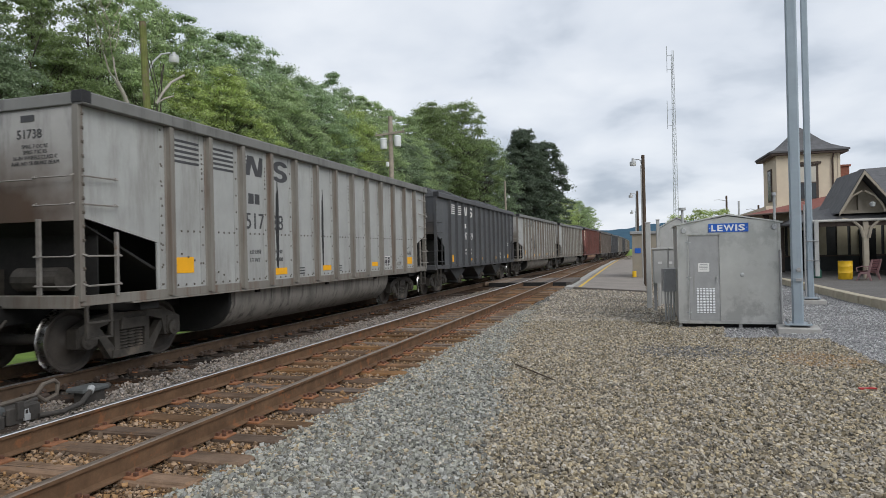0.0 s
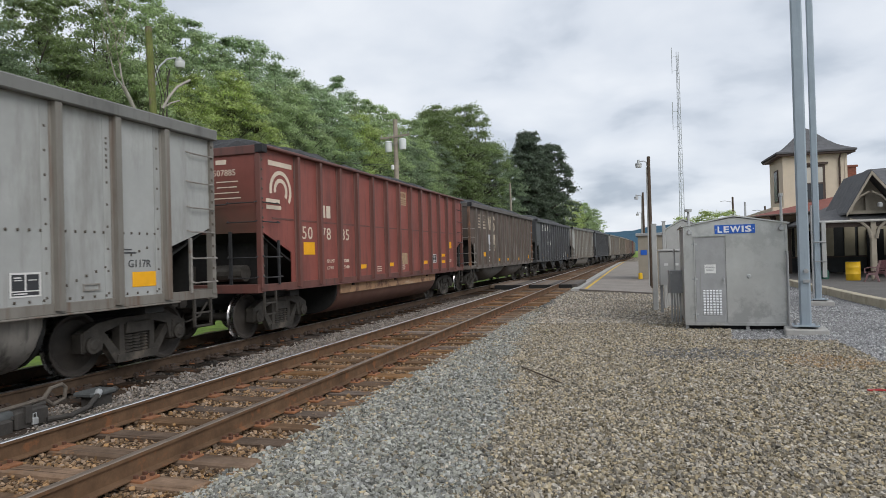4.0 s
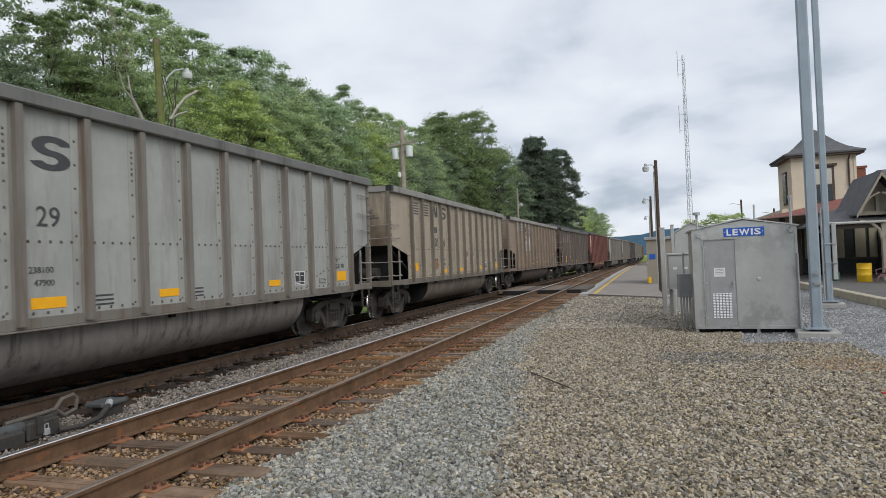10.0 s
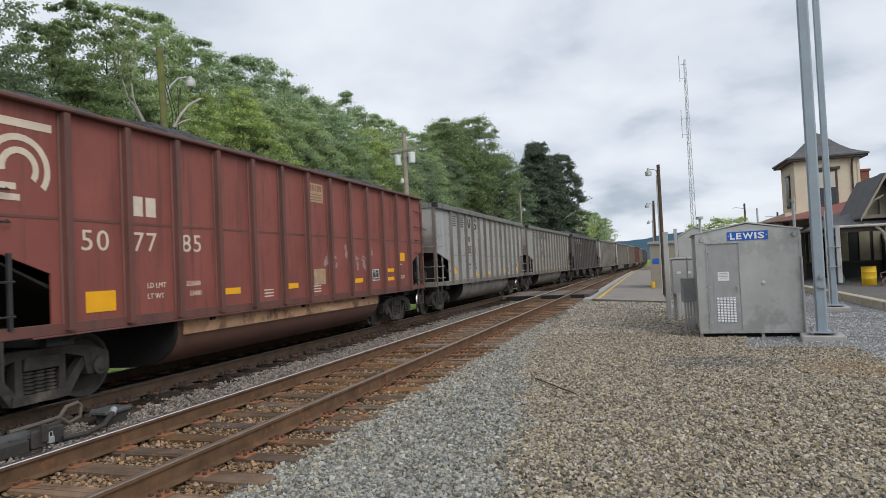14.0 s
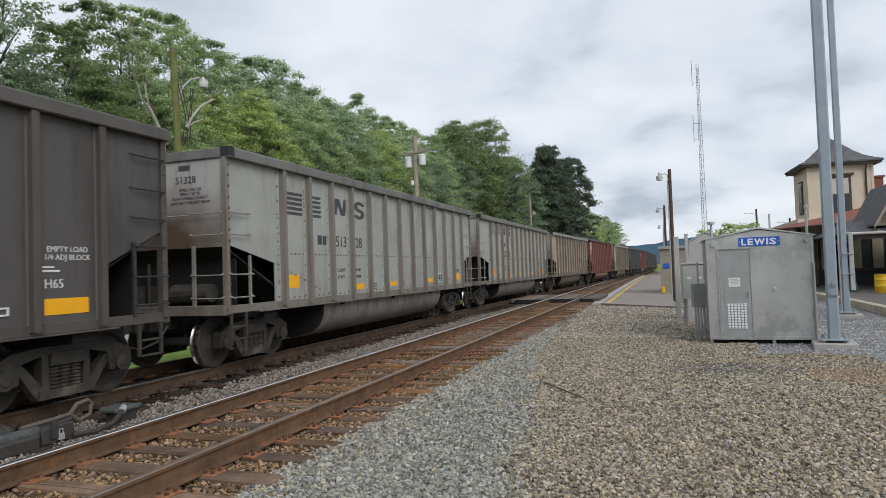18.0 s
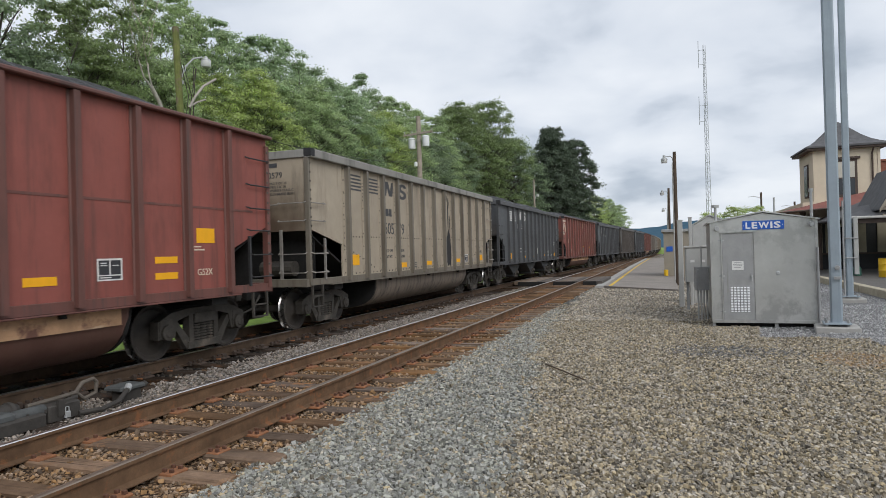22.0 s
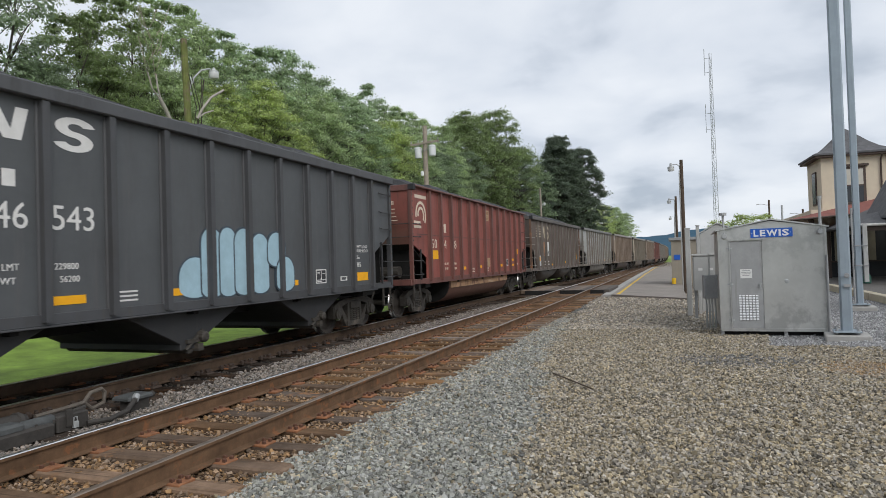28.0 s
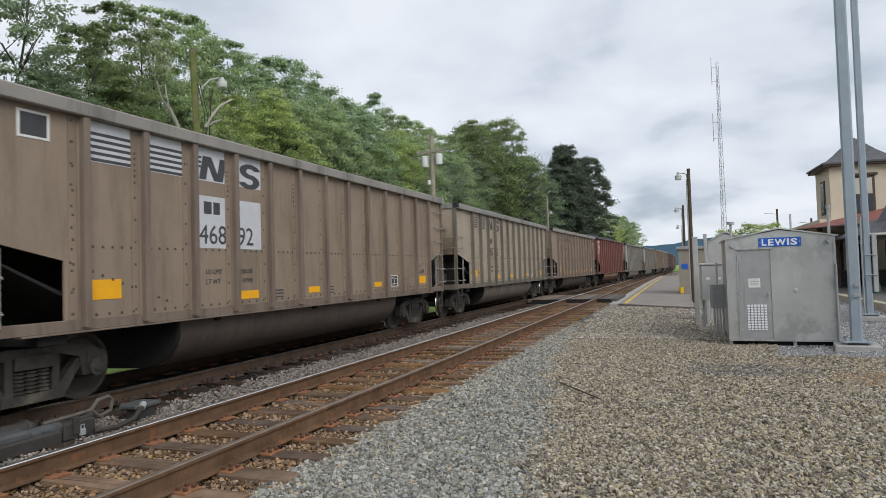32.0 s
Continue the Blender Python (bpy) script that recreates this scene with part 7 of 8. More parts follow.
def platform_shed():
    ob = thing("platform_shed", "low beige equipment building on the platform", "shed", pose(-0.33, 40.9, -0.12))
    part("wall", Geo().box(0, 2.15, 0, 4.0, -0.1, 2.58), BEIGE, ob)
    part("roof", Geo().slab(-0.12, 2.27, -0.12, 4.12, 2.581, 2.74, 0.02), ALU_DARK, ob)
    part("sign", Geo().box(0.15, 0.5, -0.03, -0.002, 1.42, 1.72), BLUE, ob, "small blue enamel sign")
    part("vent", Geo().box(1.5, 1.95, -0.03, -0.002, 1.5, 2.1), ALU_DARK, ob)
    for i in range(5):
        part("slat", Geo().box(1.52, 1.93, -0.05, -0.031, 1.54 + i * 0.11, 1.59 + i * 0.11), GREY_CAB, ob)
    part("guard", Geo().rod((0.1, -0.3, 0), (0.1, -0.3, 0.35), 0.12, 10), YELLOW_DRUM, ob, "short yellow guard post")


platform_shed()

# ---- the station ----
CREAM_WALL = material("cream painted boards", (0.60, 0.52, 0.40), 0.8, vary=0.06, scale=2, bump=0.1, bump_scale=20, streak=(0.48, 0.41, 0.31), streak_at=0.6)
BROWN_TRIM = material("dark brown trim", (0.07, 0.048, 0.038), 0.7, vary=0.15, scale=4, bump=0.1)
SLATE = material("grey slate roof", (0.10, 0.10, 0.105), 0.8, vary=0.25, scale=3, bump=0.4, bump_scale=14, streak=(0.14, 0.14, 0.14), streak_at=0.58)
RED_ROOF = material("dull red metal roof", (0.21, 0.075, 0.06), 0.7, vary=0.2, scale=2, bump=0.15, streak=(0.15, 0.07, 0.06))
BRICK = material("red brick", (0.24, 0.09, 0.06), 0.9, vary=0.25, scale=8, bump=0.3, bump_scale=30)
PANE = material("dark window glass", (0.03, 0.035, 0.04), 0.08, vary=0.05, scale=1, bump=0)
BLIND = material("pale window blind", (0.5, 0.48, 0.42), 0.8, vary=0.08, scale=3, bump=0.05)
WAINSCOT = material("dark green-black boards", (0.03, 0.033, 0.034), 0.75, vary=0.2, scale=4, bump=0.1)
BENCH_RED = material("maroon bench paint", (0.085, 0.026, 0.03), 0.6, vary=0.15, scale=6, bump=0.08)
BENCH_EDGE = material("worn pink bench edge", (0.26, 0.15, 0.15), 0.6, vary=0.1, scale=6, bump=0.05)
GREEN = material("green gas bottle paint", (0.03, 0.10, 0.075), 0.5, vary=0.15, scale=6, bump=0.05)
# cream wall boards toned down to carry the canopy's shade
CREAM_SHADED = material("weathered cream boards darkened for shade", (0.32, 0.29, 0.21), 0.85, vary=0.12, scale=2, bump=0.15, streak=(0.22, 0.2, 0.15))
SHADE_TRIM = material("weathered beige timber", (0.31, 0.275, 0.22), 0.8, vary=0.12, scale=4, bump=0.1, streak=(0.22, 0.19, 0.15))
GABLE_BOARD = material("beige-grey gable boards", (0.33, 0.29, 0.23), 0.85, vary=0.15, scale=4, bump=0.15)
GUTTER = material("pale gutter paint", (0.5, 0.49, 0.46), 0.6, vary=0.1, scale=4, bump=0.03)

station = thing("station_building", "cream boarded railway station with square tower and slate roofs", "station", pose(0, 0, 0))


def tower():
    m = pose(8.25, 44.0, 0, 0, 0, 2)
    s = 3.5

    def add(name, g, mat, label="", parent=station, **kw):
        return part(name, g, mat, parent, label, m=m if parent is station else None, **kw)
    add("tower_wall", Geo().box(0, s, 0, s, 3.4, 7.19), CREAM_WALL)
    for x in (0.0, s - 0.14):
        add("corner_board", Geo().box(x, x + 0.14, -0.03, -0.002, 4.8, 7.05), CREAM_WALL)
    add("tower_band", Geo().box(-0.03, s + 0.03, -0.03, s + 0.03, 3.6, 3.95), RED_ROOF)
    g = Geo()
    prof = [(2.18, 7.2), (2.18, 7.3), (1.8, 7.46), (1.4, 7.68), (1.0, 8.02), (0.62, 8.42), (0.28, 8.8), (0.03, 9.0)]
    c = s / 2
    for i in range(len(prof)):
        r, z = prof[i]
        g.v += [(c - r, c - r, z), (c + r, c - r, z), (c + r, c + r, z), (c - r, c + r, z)]
    for i in range(len(prof) - 1):
        for j in range(4):
            k = (j + 1) % 4
            g.f.append((4 * i + j, 4 * i + k, 4 * i + 4 + k, 4 * i + 4 + j))
    g.f += [(3, 2, 1, 0), tuple(4 * (len(prof) - 1) + j for j in range(4))]
    g.m = [0] * len(g.f)
    add("tower_roof", g, SLATE, "bell-shaped slate roof")
    add("eave_board", Geo().box(-0.36, s + 0.36, -0.36, s + 0.36, 7.08, 7.196), BROWN_TRIM)
    add("downpipe", Geo().pipe([(s - 0.42, -0.35, 7.06), (s - 0.42, -0.08, 6.78), (s - 0.42, -0.06, 4.7)], 0.05, 8), BROWN_TRIM)
    for x0, x1, z0, z1 in ((1.25, 2.2, 4.35, 6.35),):
        w = add("window", Geo().box(x0 - 0.1, x1 + 0.1, -0.06, -0.002, z0 - 0.1, z1 + 0.1), BROWN_TRIM, "brown-framed sash window")
        part("hood", Geo().box(x0 - 0.25, x1 + 0.25, -0.14, -0.002, z1 + 0.12, z1 + 0.25), BROWN_TRIM, w)
        part("pane", Geo().box(x0 + 0.04, x1 - 0.04, -0.075, -0.061, z0 + 0.04, (z0 + z1) / 2 - 0.04), PANE, w)
        part("pane", Geo().box(x0 + 0.04, x1 - 0.04, -0.075, -0.061, (z0 + z1) / 2 + 0.04, z1 - 0.04), BLIND, w)
        part("mullion", Geo().box((x0 + x1) / 2 - 0.025, (x0 + x1) / 2 + 0.025, -0.085, -0.076, z0, z1), BROWN_TRIM, w)
    w = add("window", Geo().box(-0.06, -0.002, 1.1, 2.1, 4.35, 6.4), BROWN_TRIM, "narrow brown-framed side window")
    part("pane", Geo().box(-0.075, -0.061, 1.2, 2.0, 4.45, 6.3), PANE, w)


tower()
part("hall_wall", Geo().box(7.6, 26, 43.8, 60, -0.1, 4.0), CREAM_WALL, station)
part("skirt_roof", Geo().add([(5.9, 40.2, 3.35), (12.4, 41.3, 3.75), (12.4, 44.1, 4.8), (8.2, 44.1, 3.85), (8.2, 49, 3.85), (5.9, 49, 3.35), (5.9, 40.2, 3.25), (12.4, 41.3, 3.65), (12.4, 44.1, 4.4), (8.2, 44.1, 3.7), (8.2, 49, 3.7), (5.9, 49, 3.25)],
                               [(0, 1, 2, 3), (0, 3, 4, 5), (0, 6, 7, 1), (5, 11, 6, 0), (6, 9, 8, 7), (6, 11, 10, 9), (1, 7, 8, 2), (4, 10, 11, 5)]), RED_ROOF, station, "red metal skirt roof round the tower")
part("gutter", Geo().rod((5.9, 40.15, 3.3), (12.4, 41.25, 3.7), 0.05, 8), BROWN_TRIM, station)
for k in range(4):
    x = 7.2 + 1.5 * k
    part("eave_bracket", Geo().prism([(41.0, 2.9), (41.1, 2.9), (42.6, 3.5), (42.6, 3.62), (41.0, 3.3)], x - 0.06, x + 0.06), BROWN_TRIM, station)
part("fascia", Geo().box(5.95, 6.05, 40.3, 49, 3.0, 3.24), BROWN_TRIM, station)
part("main_roof", Geo().add([(11.6, 43.0, 4.2), (30, 43.0, 4.2), (30, 50, 7.2), (14.5, 50, 6.6), (11.6, 57, 4.2), (30, 57, 4.2)], [(0, 1, 2, 3), (0, 3, 4), (3, 2, 5, 4), (1, 5, 2), (0, 4, 5, 1)]), SLATE, station, "hipped slate main roof")
part("chimney", Geo().slab(12.3, 12.8, 46.2, 46.7, 4.6, 6.44, 0.02), BRICK, station)
part("chimney_cap", Geo().slab(12.22, 12.88, 46.12, 46.78, 6.441, 6.56, 0.02), BRICK, station)

# the platform wall under the canopy: shade-darkened cream boards between dark doorways, dark boards below
part("platform_wall", Geo().box(7.55, 26, 43.4, 43.79, 0.0, 2.9), WAINSCOT, station)
x = 7.8
rnd = random.Random(8)
while x < 20:
    wd = rnd.choice((0.55, 0.7, 0.9, 1.2))
    part("wall_panel", Geo().slab(x, x + wd, 43.34, 43.40, 0.95, 2.85, 0.01), CREAM_SHADED, station)
    x += wd + rnd.choice((0.16, 0.16, 0.55))
part("dado_rail", Geo().box(7.55, 26, 43.28, 43.4, 0.86, 0.94), BROWN_TRIM, station)
# doorways as black boxes, their unlit insides put into the colour
for x in (9.2, 12.4, 16.0):
    part("doorway", Geo().box(x, x + 0.85, 43.25, 43.33, 0.0, 2.45), DARK_HOLE, station)

# canopy with a front gable
canopy = thing("platform_canopy", "slate-roofed platform canopy with a braced front gable", "canopy", pose(0, 0, 0))
part("roof", Geo().add([(7.75, 33.6, 2.72), (22, 33.6, 2.72), (22, 38.2, 4.25), (10.7, 38.2, 4.25), (7.75, 42.6, 2.72), (22, 42.6, 2.72),
                        (7.75, 33.6, 2.64), (22, 33.6, 2.64), (22, 38.2, 4.1), (10.7, 38.2, 4.1), (7.75, 42.6, 2.64), (22, 42.6, 2.64)],
                       [(0, 1, 2, 3), (0, 3, 4), (3, 2, 5, 4), (6, 9, 8, 7), (6, 10, 9), (9, 10, 11, 8), (0, 6, 7, 1), (4, 10, 6, 0), (5, 11, 10, 4), (1, 7, 8, 2), (2, 8, 11, 5)]), SLATE, canopy)
cx = 9.78
for s, run in ((-1, 1.03), (1, 1.4)):
    part("gable_roof", Geo().prism([(cx, 4.93), (cx + s * run, 3.03), (cx + s * run, 2.95), (cx, 4.84)], 33.2, 37.4, "y"), SLATE, canopy)
    part("barge_board", Geo().prism([(cx, 4.85), (cx + s * run, 2.99), (cx + s * run, 2.84), (cx, 4.68)], 33.12, 33.2, "y"), SHADE_TRIM, canopy, "pale weathered barge board")
    part("brace", Geo().pipe([(cx + 0.13 + s * 0.1, 33.6, 1.85), (cx + 0.13 + s * 0.2, 33.6, 2.3), (cx + 0.13 + s * 0.5, 33.6, 2.62), (cx + 0.13 + s * 0.95, 33.6, 2.72)], 0.07, 6), SHADE_TRIM, canopy)
    part("arch_brace", Geo().pipe([(cx + s * 0.85, 33.4, 3.0), (cx + s * 0.7, 33.4, 3.4), (cx + s * 0.42, 33.4, 3.75), (cx + s * 0.05, 33.4, 3.95)], 0.05, 6), SHADE_TRIM, canopy)
part("gable_board", Geo().prism([(cx - 0.92, 3.05), (cx + 1.25, 3.05), (cx, 4.75)], 34.1, 34.2, "y"), GABLE_BOARD, canopy)
part("tie_beam", Geo().box(cx - 0.9, cx + 1.2, 33.9, 34.05, 2.98, 3.14), SHADE_TRIM, canopy)
part("king_post", Geo().box(cx - 0.07, cx + 0.07, 33.9, 34.05, 3.14, 3.9), SHADE_TRIM, canopy)
part("gutter", Geo().rod((7.7, 33.55, 2.66), (22, 33.55, 2.66), 0.06, 8), GUTTER, canopy, "pale half-round gutter")
part("edge_beam", Geo().box(7.9, 22, 33.72, 33.9, 2.4, 2.62), BROWN_TRIM, canopy)
for x in (9.91, 15.0, 20.0):
    part("post", Geo().slab(x - 0.11, x + 0.11, 33.6, 33.82, 0.0, 2.6, 0.02), GABLE_BOARD, canopy, "weathered timber post")
part("post", Geo().slab(8.05, 8.2, 41.9, 42.05, 0.0, 2.62, 0.02), BROWN_TRIM, canopy)
part("ceiling", Geo().box(7.95, 21.8, 33.95, 42.4, 2.66, 2.7), BROWN_TRIM, canopy)
part("lamp", Geo().lathe([(0.05, 3.75), (0.12, 3.7), (0.1, 3.55), (0.0, 3.5)], (10.1, 33.3, -0.3), "z", 12), LAMP_GREY, canopy)

drum = thing("waste_drum", "open yellow steel drum used as a bin", "barrel", pose(8.88, 33.0, 0.0))
part("body", Geo().lathe([(0.27, 0.0), (0.285, 0.02), (0.285, 0.28), (0.295, 0.30), (0.285, 0.32), (0.285, 0.56), (0.295, 0.58), (0.285, 0.60), (0.285, 0.80), (0.295, 0.82), (0.27, 0.825)], (0, 0, 0), "z", 24), YELLOW_DRUM, drum, smooth=True)
part("liner", Geo().lathe([(0.262, 0.75), (0.262, 0.835), (0.272, 0.84)], (0, 0, 0), "z", 20), M["black_paint"], drum, "black bin liner")
bottle = thing("gas_bottle", "small dark green gas bottle by the wall", "gas bottle", pose(8.15, 34.6, 0.0))
part("body", Geo().lathe([(0.0, 0.0), (0.16, 0.01), (0.17, 0.06), (0.17, 0.34), (0.12, 0.44), (0.04, 0.48), (0.04, 0.52)], (0, 0, 0), "z", 18), GREEN, bottle, smooth=True)
part("collar", Geo().lathe([(0.09, 0.45), (0.1, 0.6), (0.085, 0.6), (0.08, 0.46)], (0, 0, 0), "z", 14), GREEN, bottle)
part("cart_handle", Geo().pipe([(-0.12, 0.1, 0.4), (-0.15, 0.14, 0.95), (0.15, 0.14, 0.95), (0.12, 0.1, 0.4)], 0.015, 6), M["black_paint"], bottle)


def station_bench():
    ob = thing("platform_bench", "maroon slatted bench with curled pale end frames", "bench", pose(9.5, 32.0, 0.0, 0, 0, -122))
    side = [(-0.32, 0.0), (-0.26, 0.0), (-0.22, 0.30), (-0.10, 0.38), (0.12, 0.36), (0.28, 0.9), (0.34, 0.9), (0.2, 0.33), (0.28, 0.0), (0.22, 0.0), (0.1, 0.28), (-0.12, 0.28), (-0.2, 0.1)]
    for x in (-0.62, 0.62):
        part("end_frame", Geo().prism(side, x - 0.03, x + 0.03), BENCH_EDGE, ob, "curved pale iron end frame")
        part("armrest", Geo().pipe([(x, -0.26, 0.36), (x, -0.28, 0.56), (x, -0.05, 0.62), (x, 0.2, 0.6)], 0.022, 6), BENCH_EDGE, ob)
    for i in range(5):
        part("slat", Geo().slab(-0.6, 0.6, -0.24 + i * 0.085, -0.165 + i * 0.085, 0.385, 0.415, 0.006), BENCH_RED, ob)
    for i in range(5):
        z = 0.46 + i * 0.09
        part("slat", Geo().slab(-0.6, 0.6, 0.13 + i * 0.028, 0.155 + i * 0.028, z, z + 0.075, 0.006), BENCH_RED, ob)


station_bench()
low_wall = thing("ramp_kerb", "low pale concrete ramp edge beside the bench", "kerb", pose(10.6, 31.0, 0.0, 0, 0, 12))
part("block", Geo().slab(0, 3.4, 0, 0.25, 0, 0.24, 0.02), M["concrete"], low_wall)
for z in (0.65, 0.95):
    part("rail", Geo().rod((0.1, 0.12, z), (3.3, 0.12, z), 0.025, 8), GUTTER, low_wall)
for x in (0.15, 1.7, 3.25):
    part("post", Geo().rod((x, 0.12, 0.24), (x, 0.12, 0.97), 0.025, 8), GUTTER, low_wall)

# ---- trees ----
BARK = material("grey-brown bark", (0.06, 0.05, 0.04), 0.95, vary=0.3, scale=5, bump=0.6, bump_scale=22)
PALE_BARK = material("bleached dead wood", (0.36, 0.33, 0.29), 0.9, vary=0.2, scale=5, bump=0.4, bump_scale=25)


def leafage(name, base):
    mat = material(name, base, 0.5, vary=0.38, scale=0.45, bump=0, random_by="island", spec=0.5, sat=(0.8, 1.15), spread=(0.72, 1.3))
    t = mat.node_tree
    bsdf, out = t.nodes["Principled BSDF"], t.nodes["Material Output"]
    thin = t.nodes.new("ShaderNodeBsdfTranslucent")
    t.links.new(bsdf.inputs["Base Color"].links[0].from_socket, thin.inputs["Color"])
    both = t.nodes.new("ShaderNodeMixShader")
    both.inputs["Fac"].default_value = 0.48
    t.links.new(bsdf.outputs[0], both.inputs[1])
    t.links.new(thin.outputs[0], both.inputs[2])
    t.links.new(both.outputs[0], out.inputs["Surface"])
    return mat


LEAF = [leafage("mid green leaves", (0.39, 0.495, 0.245)), leafage("yellow-green leaves", (0.45, 0.545, 0.195)),
        leafage("dark green leaves", (0.255, 0.335, 0.195)), leafage("blue-green leaves", (0.345, 0.455, 0.25)),
        leafage("olive green leaves", (0.24, 0.315, 0.13)), leafage("deep green leaves", (0.125, 0.165, 0.11))]


def crown_leaves(rng, centres, radii, outward, per, size, flat):
    """Folded leaves in drooping domed sprays, one spray round each centre."""
    n = len(centres) * per
    q = rng.normal(0, 1, (n, 3))
    q[:, 2] = np.abs(q[:, 2]) * 0.8 - 0.25
    q /= np.linalg.norm(q, axis=1)[:, None]
    rc, out = np.repeat(radii, per)[:, None], np.repeat(outward, per, 0)
    off = q * rc * (0.15 + 0.9 * rng.random((n, 1)) ** 0.55) * (1 + 0.22 * rng.normal(0, 1, (n, 1)))
    off[:, 2] = off[:, 2] * flat - 0.12 * (off * out).sum(1)
    c = np.repeat(centres, per, 0) + off
    nn = np.array([0, 0, 0.45]) + q * 0.75 + rng.normal(0, 0.45, (n, 3))
    nn /= np.linalg.norm(nn, axis=1)[:, None]
    d = q * np.array([0.9, 0.9, 0.2]) + rng.normal(0, 0.55, (n, 3)) + np.array([0, 0, -0.3])
    d -= nn * (d * nn).sum(1)[:, None]
    d /= np.linalg.norm(d, axis=1)[:, None] + 1e-9
    s = np.cross(d, nn)
    ln = size * rng.uniform(0.6, 1.35, n)[:, None]
    wd = ln * rng.uniform(0.2, 0.34, n)[:, None]
    mid = c + nn * ln * 0.08
    v = np.stack([c - d * ln * 0.5, mid + s * wd, c + d * ln * 0.5, mid - s * wd], 1).reshape(-1, 3)
    f = (np.array([[0, 1, 2, 3]])[None] + 4 * np.arange(n)[:, None, None]).reshape(-1, 4)
    return v, f


def make_tree(seed, h, width, base, clumps, per, rc, leaf, stems=1, flat=0.55, ragged=0.3):
    """Stems with limbs, and a crown of sprays. base: where the crown begins, as a share of h."""
    rng = np.random.default_rng(seed)
    g = Geo()
    lines = []
    for i in range(stems):
        a = 6.283 * i / stems + rng.uniform(-0.6, 0.6)
        reach = 0.0 if stems == 1 else width * rng.uniform(0.35, 0.65)
        r0 = (0.017 if stems == 1 else 0.0105) * h
        top = h * rng.uniform(0.74, 0.88)
        pts = [Vector((math.cos(a) * reach * k ** 1.3 + rng.normal(0, 0.014) * h * k, math.sin(a) * reach * k ** 1.3 + rng.normal(0, 0.014) * h * k, top * k)) for k in np.linspace(0, 1, 8)]
        for j in range(7):
            g.rod(pts[j], pts[j + 1], r0 * (1 - j / 7.6), 7, r0 * (1 - (j + 1) / 7.6), caps=False)
        lines += [(p, r0 * (1 - j / 7.6)) for j, p in enumerate(pts)]
    ph = rng.uniform(0, 6.283, 3)
    centres, radii, outward = [], [], []
    for i in range(clumps):
        u = ((i + rng.uniform(0.2, 0.8)) / clumps) ** 0.85
        a = i * 2.39996 + rng.uniform(-0.4, 0.4)
        shape = math.sin(math.pi * (0.13 + 0.85 * u)) ** 0.62
        uneven = 1 + ragged * (0.6 * math.sin(2 * a + ph[0] + 3 * u) + 0.5 * math.sin(3 * a + ph[1] - 4 * u))
        r = width * shape * uneven * math.sqrt(rng.uniform(0.12, 1.0))
        size = rc * rng.uniform(0.65, 1.3) * (1.0 if u < 0.8 else 0.8)
        z = h * (base + (1 - base) * u) * (1 + 0.04 * math.sin(2 * a + ph[2])) - size * 0.5
        tip = Vector((math.cos(a) * r, math.sin(a) * r, min(z, h - size * rng.uniform(0.3, 1.2))))
        low = tip.z - (0.06 + 0.5 * r / h) * h * rng.uniform(0.6, 1.0)
        start, rs = min(lines, key=lambda q: (q[0] - Vector((tip.x * 0.3, tip.y * 0.3, low))).length)
        rb = min(rs * 0.5, 0.0032 * h)
        bow = start.lerp(tip, 0.55) + Vector((rng.normal(0, 0.02) * h, rng.normal(0, 0.02) * h, 0.02 * h * rng.random()))
        g.rod(start, bow, rb, 5, rb * 0.6, caps=False)
        g.rod(bow, tip, rb * 0.6, 4, rb * 0.22, caps=False)
        centres.append(tip)
        radii.append(size)
        outward.append((math.cos(a), math.sin(a), 0))
    v, f = crown_leaves(rng, np.array(centres), np.array(radii), np.array(outward), per, leaf, flat)
    crown = raw_mesh("crown", v, f)
    crown.materials.append(LEAF[0])
    return g.mesh("trunk", (BARK,), fix=False), crown


TREES = {
    "airy": [make_tree(s, 15.5, 2.9, 0.40, 92, 170, 0.60, 0.16, 3, 0.7, 0.45) for s in (4, 5, 13)],
    "wood": [make_tree(s, 15.0, 3.6, 0.28, 150, 190, 0.74, 0.16, 1, 0.75, 0.3) for s in (1, 2, 3)],
    "round": [make_tree(s, 22.0, 6.4, 0.14, 230, 130, 1.15, 0.28, 1, 0.8, 0.14) for s in (6, 7)],
    "tall": [make_tree(s, 22.0, 4.6, 0.1, 230, 190, 1.1, 0.34, 1, 0.8, 0.2) for s in (16, 17)],
    "shrub": [make_tree(s, 7.0, 3.2, 0.05, 60, 120, 0.7, 0.18, 4, 0.65, 0.25) for s in (8, 9)],
}
WORDS = {"wood": "leafy broad-crowned tree in the trackside wood", "airy": "thin-crowned tree with sky between its leaves", "round": "tall round-crowned tree beyond the tracks",
         "tall": "dark narrow-crowned tree beyond the tracks", "shrub": "dense leafy shrub along the wood edge"}
FULL = {"wood": 15.0, "airy": 15.5, "round": 22.0, "tall": 22.0, "shrub": 7.0}


def plant(kind, x, y, top, tint, seed):
    """A tree with its foot on the ground and its top at that height."""
    rnd_ = random.Random(seed)
    z = float(ground_z(np.array([x]), np.array([y]))[0]) - 0.05
    k = (top - z) / FULL[kind]
    trunk, crown = rnd_.choice(TREES[kind])
    ob = thing("tree" if kind != "shrub" else "shrub", WORDS[kind], "tree" if kind != "shrub" else "shrub",
               pose(x, y, z, 0, 0, rnd_.uniform(0, 360)) @ Matrix.Diagonal((k * rnd_.uniform(0.92, 1.08), k * rnd_.uniform(0.92, 1.08), k, 1)),
               group="trackside wood")
    put("trunk", trunk, ob)
    put("crown", crown, ob, None, LEAF[tint])


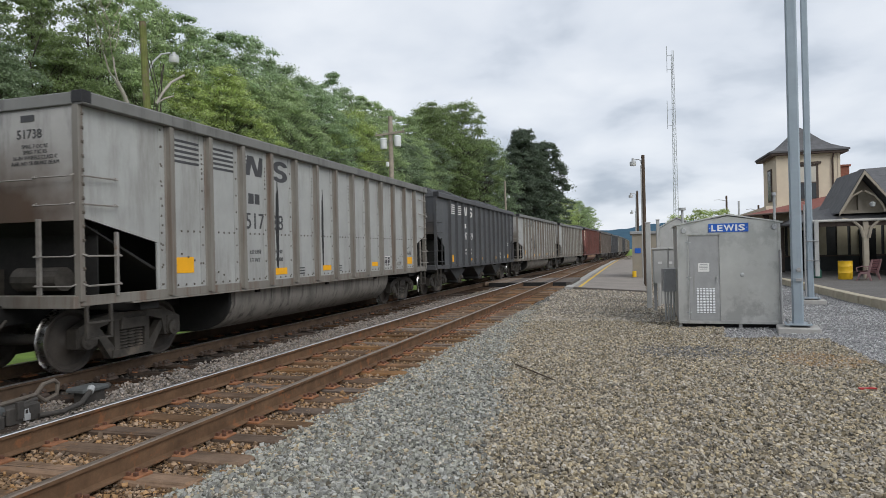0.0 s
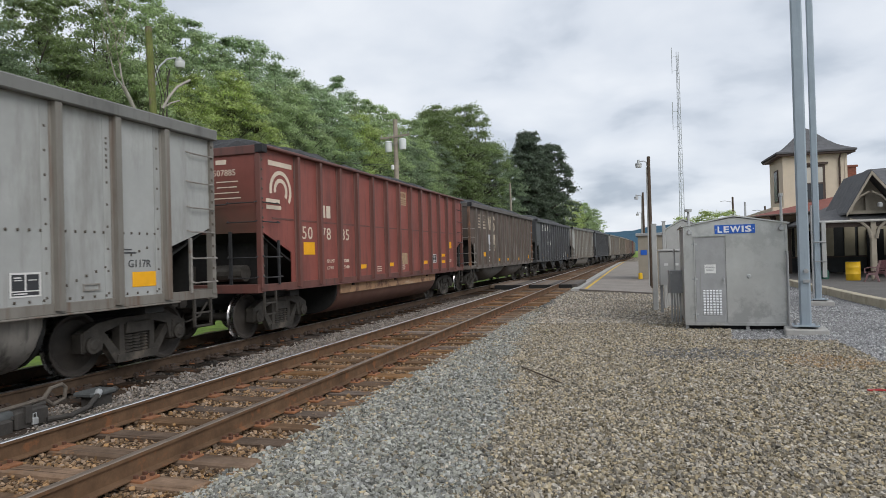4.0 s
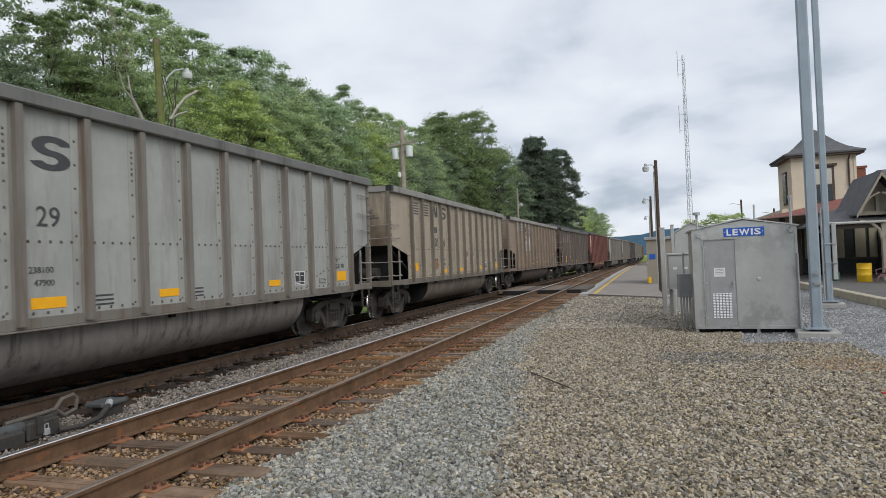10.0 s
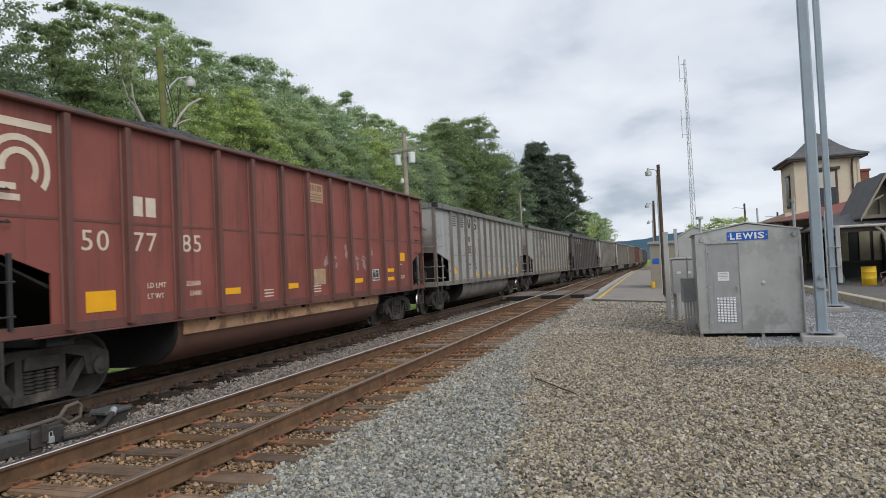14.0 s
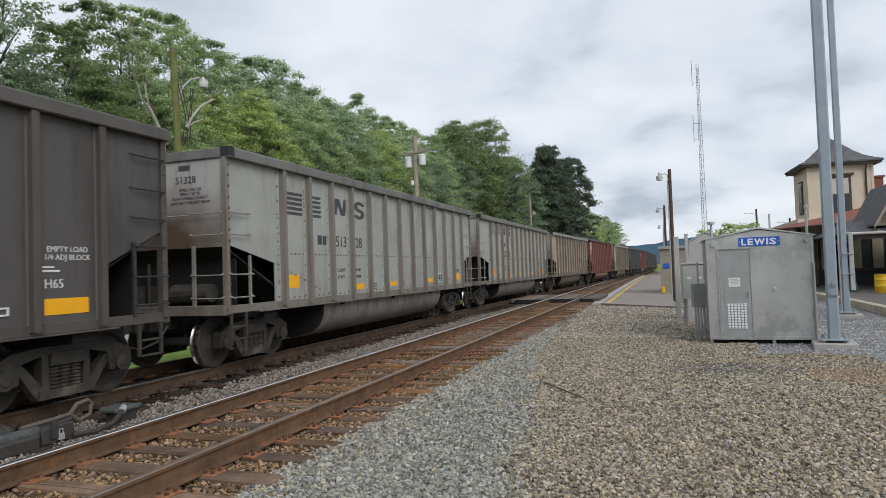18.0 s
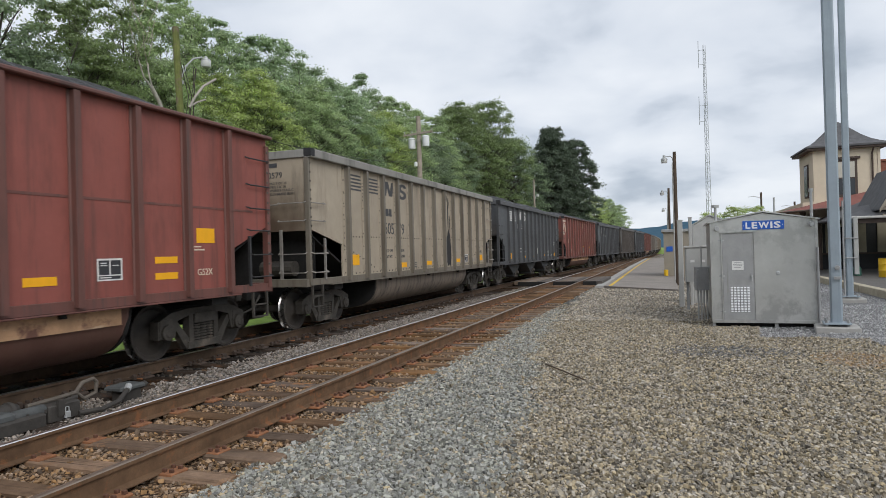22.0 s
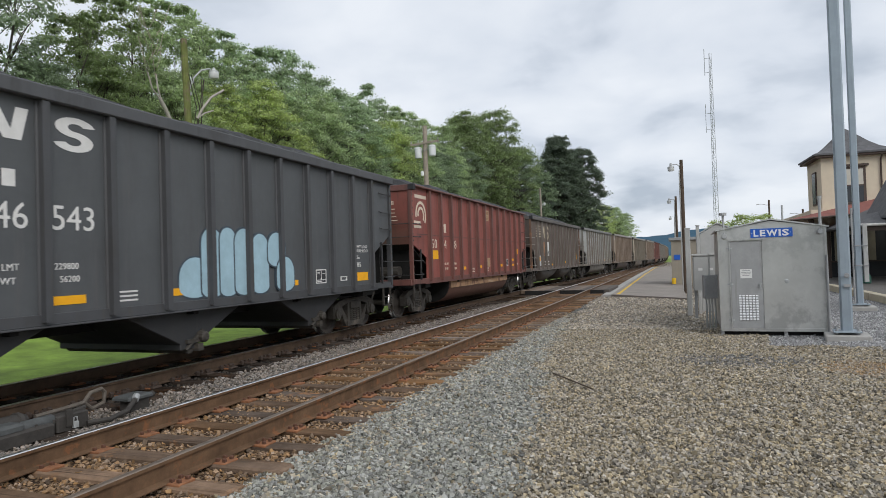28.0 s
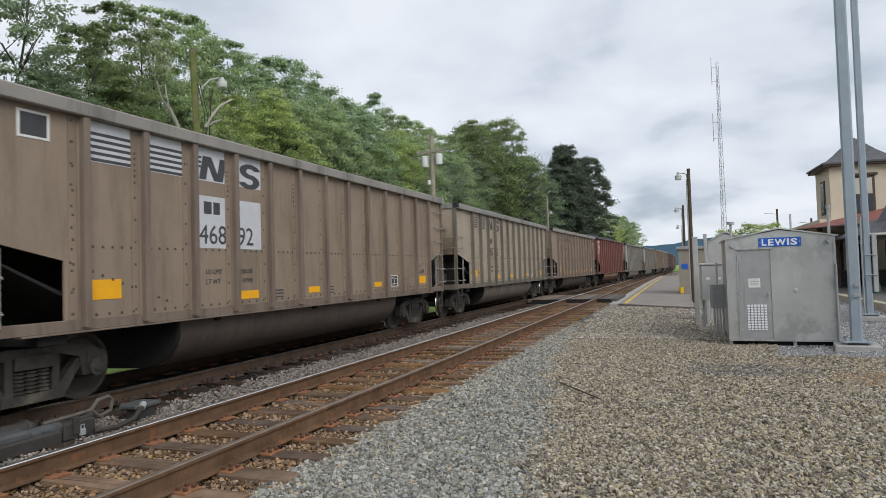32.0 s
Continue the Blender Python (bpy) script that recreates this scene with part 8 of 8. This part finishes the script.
EDGE_TREES = [  # kind, x, y, top, tint
    ("airy", -23.5, 16.4, 15.4, 2), ("airy", -24.4, 21.0, 13.0, 4), ("airy", -25.2, 23.6, 15.0, 4), ("airy", -24.6, 25.8, 15.5, 0), ("airy", -25.0, 28.8, 16.0, 0), ("airy", -25.6, 31.6, 15.9, 3),
    ("airy", -25.4, 33.9, 15.2, 0), ("airy", -25.0, 36.0, 16.0, 3), ("airy", -25.2, 38.6, 16.6, 3), ("wood", -25.4, 42.4, 15.9, 3), ("wood", -25.0, 46.4, 15.7, 3), ("airy", -25.2, 51.6, 17.4, 3),
    ("airy", -25.0, 55.8, 16.6, 0), ("airy", -25.5, 61.0, 17.0, 0), ("airy", -26.0, 66.0, 17.2, 0), ("airy", -25.5, 71.0, 17.6, 0),
    ("wood", -22.6, 18.4, 9.8, 2), ("wood", -23.0, 21.4, 10.8, 4), ("wood", -22.4, 25.0, 11.2, 0), ("wood", -22.8, 28.0, 11.4, 1), ("wood", -22.2, 31.6, 12.2, 1),
    ("wood", -22.8, 35.2, 12.6, 0), ("wood", -22.6, 39.0, 13.2, 0), ("wood", -22.4, 43.0, 13.4, 3), ("wood", -22.0, 48.2, 13.4, 1), ("wood", -22.6, 53.0, 13.6, 0),
    ("wood", -22.8, 58.0, 13.0, 2), ("wood", -23.2, 63.5, 13.6, 2), ("wood", -24.0, 69.0, 14.4, 0), ("wood", -24.0, 75.0, 15.0, 2),
]
for i, (kind, x, y, top, tint) in enumerate(EDGE_TREES):
    plant(kind, x, y, top, tint, 100 + i)
for i in range(14):                       # a second row behind
    rnd = random.Random(300 + i)
    y = 26 + i * 4.4
    plant("wood", -30.5 - rnd.uniform(0, 3), y + rnd.uniform(-1, 1), 13.8 + min(3.0, i * 0.25) + rnd.uniform(-0.8, 0.4), rnd.choice((0, 2, 3, 2)), 300 + i)
for i in range(17):                       # shrubs along the edge of the wood
    rnd = random.Random(500 + i)
    y = 9 + i * 3.8
    plant("shrub", -19.5 - rnd.uniform(-0.4, 1.4), y + rnd.uniform(-0.6, 0.6), 6.6 + rnd.uniform(-0.9, 1.4), rnd.choice((0, 0, 1, 2, 3)), 500 + i)
for i, (kind, x, y, top, tint) in enumerate((("round", -26.2, 82, 21.4, 4), ("round", -23.6, 88, 22.6, 4), ("round", -29.5, 92, 22.4, 4), ("round", -21.6, 95, 18.4, 2), ("tall", -27, 108, 21.0, 5),
                                             ("tall", -20.2, 119, 24.0, 5), ("tall", -17.0, 125, 22.4, 5), ("tall", -22.5, 128, 21.0, 5), ("round", -22.5, 165, 17.5, 0), ("round", -19.5, 190, 16.5, 1),
                                             ("round", -18.2, 215, 17.5, 0), ("round", -17.8, 250, 17.6, 0), ("round", -22, 275, 17, 1), ("round", -30, 320, 18, 0), ("round", -42, 390, 20, 0))):
    plant(kind, x, y, top, tint, 700 + i)
for i, (x, y, top) in enumerate(((3.4, 62, 4.6), (5.3, 60, 4.9), (7.0, 61, 4.9), (8.6, 63, 4.4))):
    plant("shrub", x, y, top, 1, 800 + i)

# the bare, broken tree beside the mossy pole
dead = thing("dead_tree", "bare bleached broken tree beside the mossy pole", "dead tree", pose(-15.0, 16.6, -0.5))
part("trunk", Geo().pipe([(0, 0.1, 0), (0.05, 0.05, 3.5), (0.02, -0.05, 6.6), (0.0, -0.33, 7.12), (0.0, -0.62, 7.5)], 0.06, 8), PALE_BARK, dead)
part("limb", Geo().pipe([(0.0, -0.56, 7.42), (0.02, -0.72, 7.8), (0.0, -0.76, 8.2)], 0.026, 7), PALE_BARK, dead)
part("limb", Geo().pipe([(0.0, -0.6, 7.46), (-0.03, -0.9, 7.75), (-0.02, -1.08, 8.2)], 0.024, 7), PALE_BARK, dead)
part("limb", Geo().pipe([(0.25, 0.75, 7.1), (0.28, 1.0, 7.5), (0.3, 1.4, 7.95), (0.32, 2.03, 8.34)], 0.042, 7), PALE_BARK, dead)
part("limb", Geo().pipe([(0.25, 0.8, 7.15), (0.28, 1.1, 7.35), (0.3, 1.5, 7.52)], 0.028, 6), PALE_BARK, dead)
rnd = random.Random(77)
for i in range(11):
    z0 = 7.9 + 0.17 * i
    a0 = Vector((0.0, (-0.74 if i % 2 else -1.0) + rnd.uniform(-0.04, 0.04), z0))
    d0 = Vector((rnd.uniform(-0.15, 0.15), rnd.choice((-1, 1)) * rnd.uniform(0.25, 0.6), rnd.uniform(0.4, 0.9)))
    part("twig", Geo().pipe([a0, a0 + d0 * 0.6, a0 + d0 + Vector((0, 0, 0.25))], 0.009, 5), WOOD_GREY, dead)
for i in range(5):                        # bare stems close round the pole
    a0 = Vector((0.2, 0.62 + 0.1 * i, 6.6))
    part("twig", Geo().pipe([a0, a0 + Vector((0.02, rnd.uniform(-0.1, 0.2), 0.9)), a0 + Vector((0.02, rnd.uniform(-0.2, 0.5), 1.9))], 0.014, 5), BARK, dead)

motions()
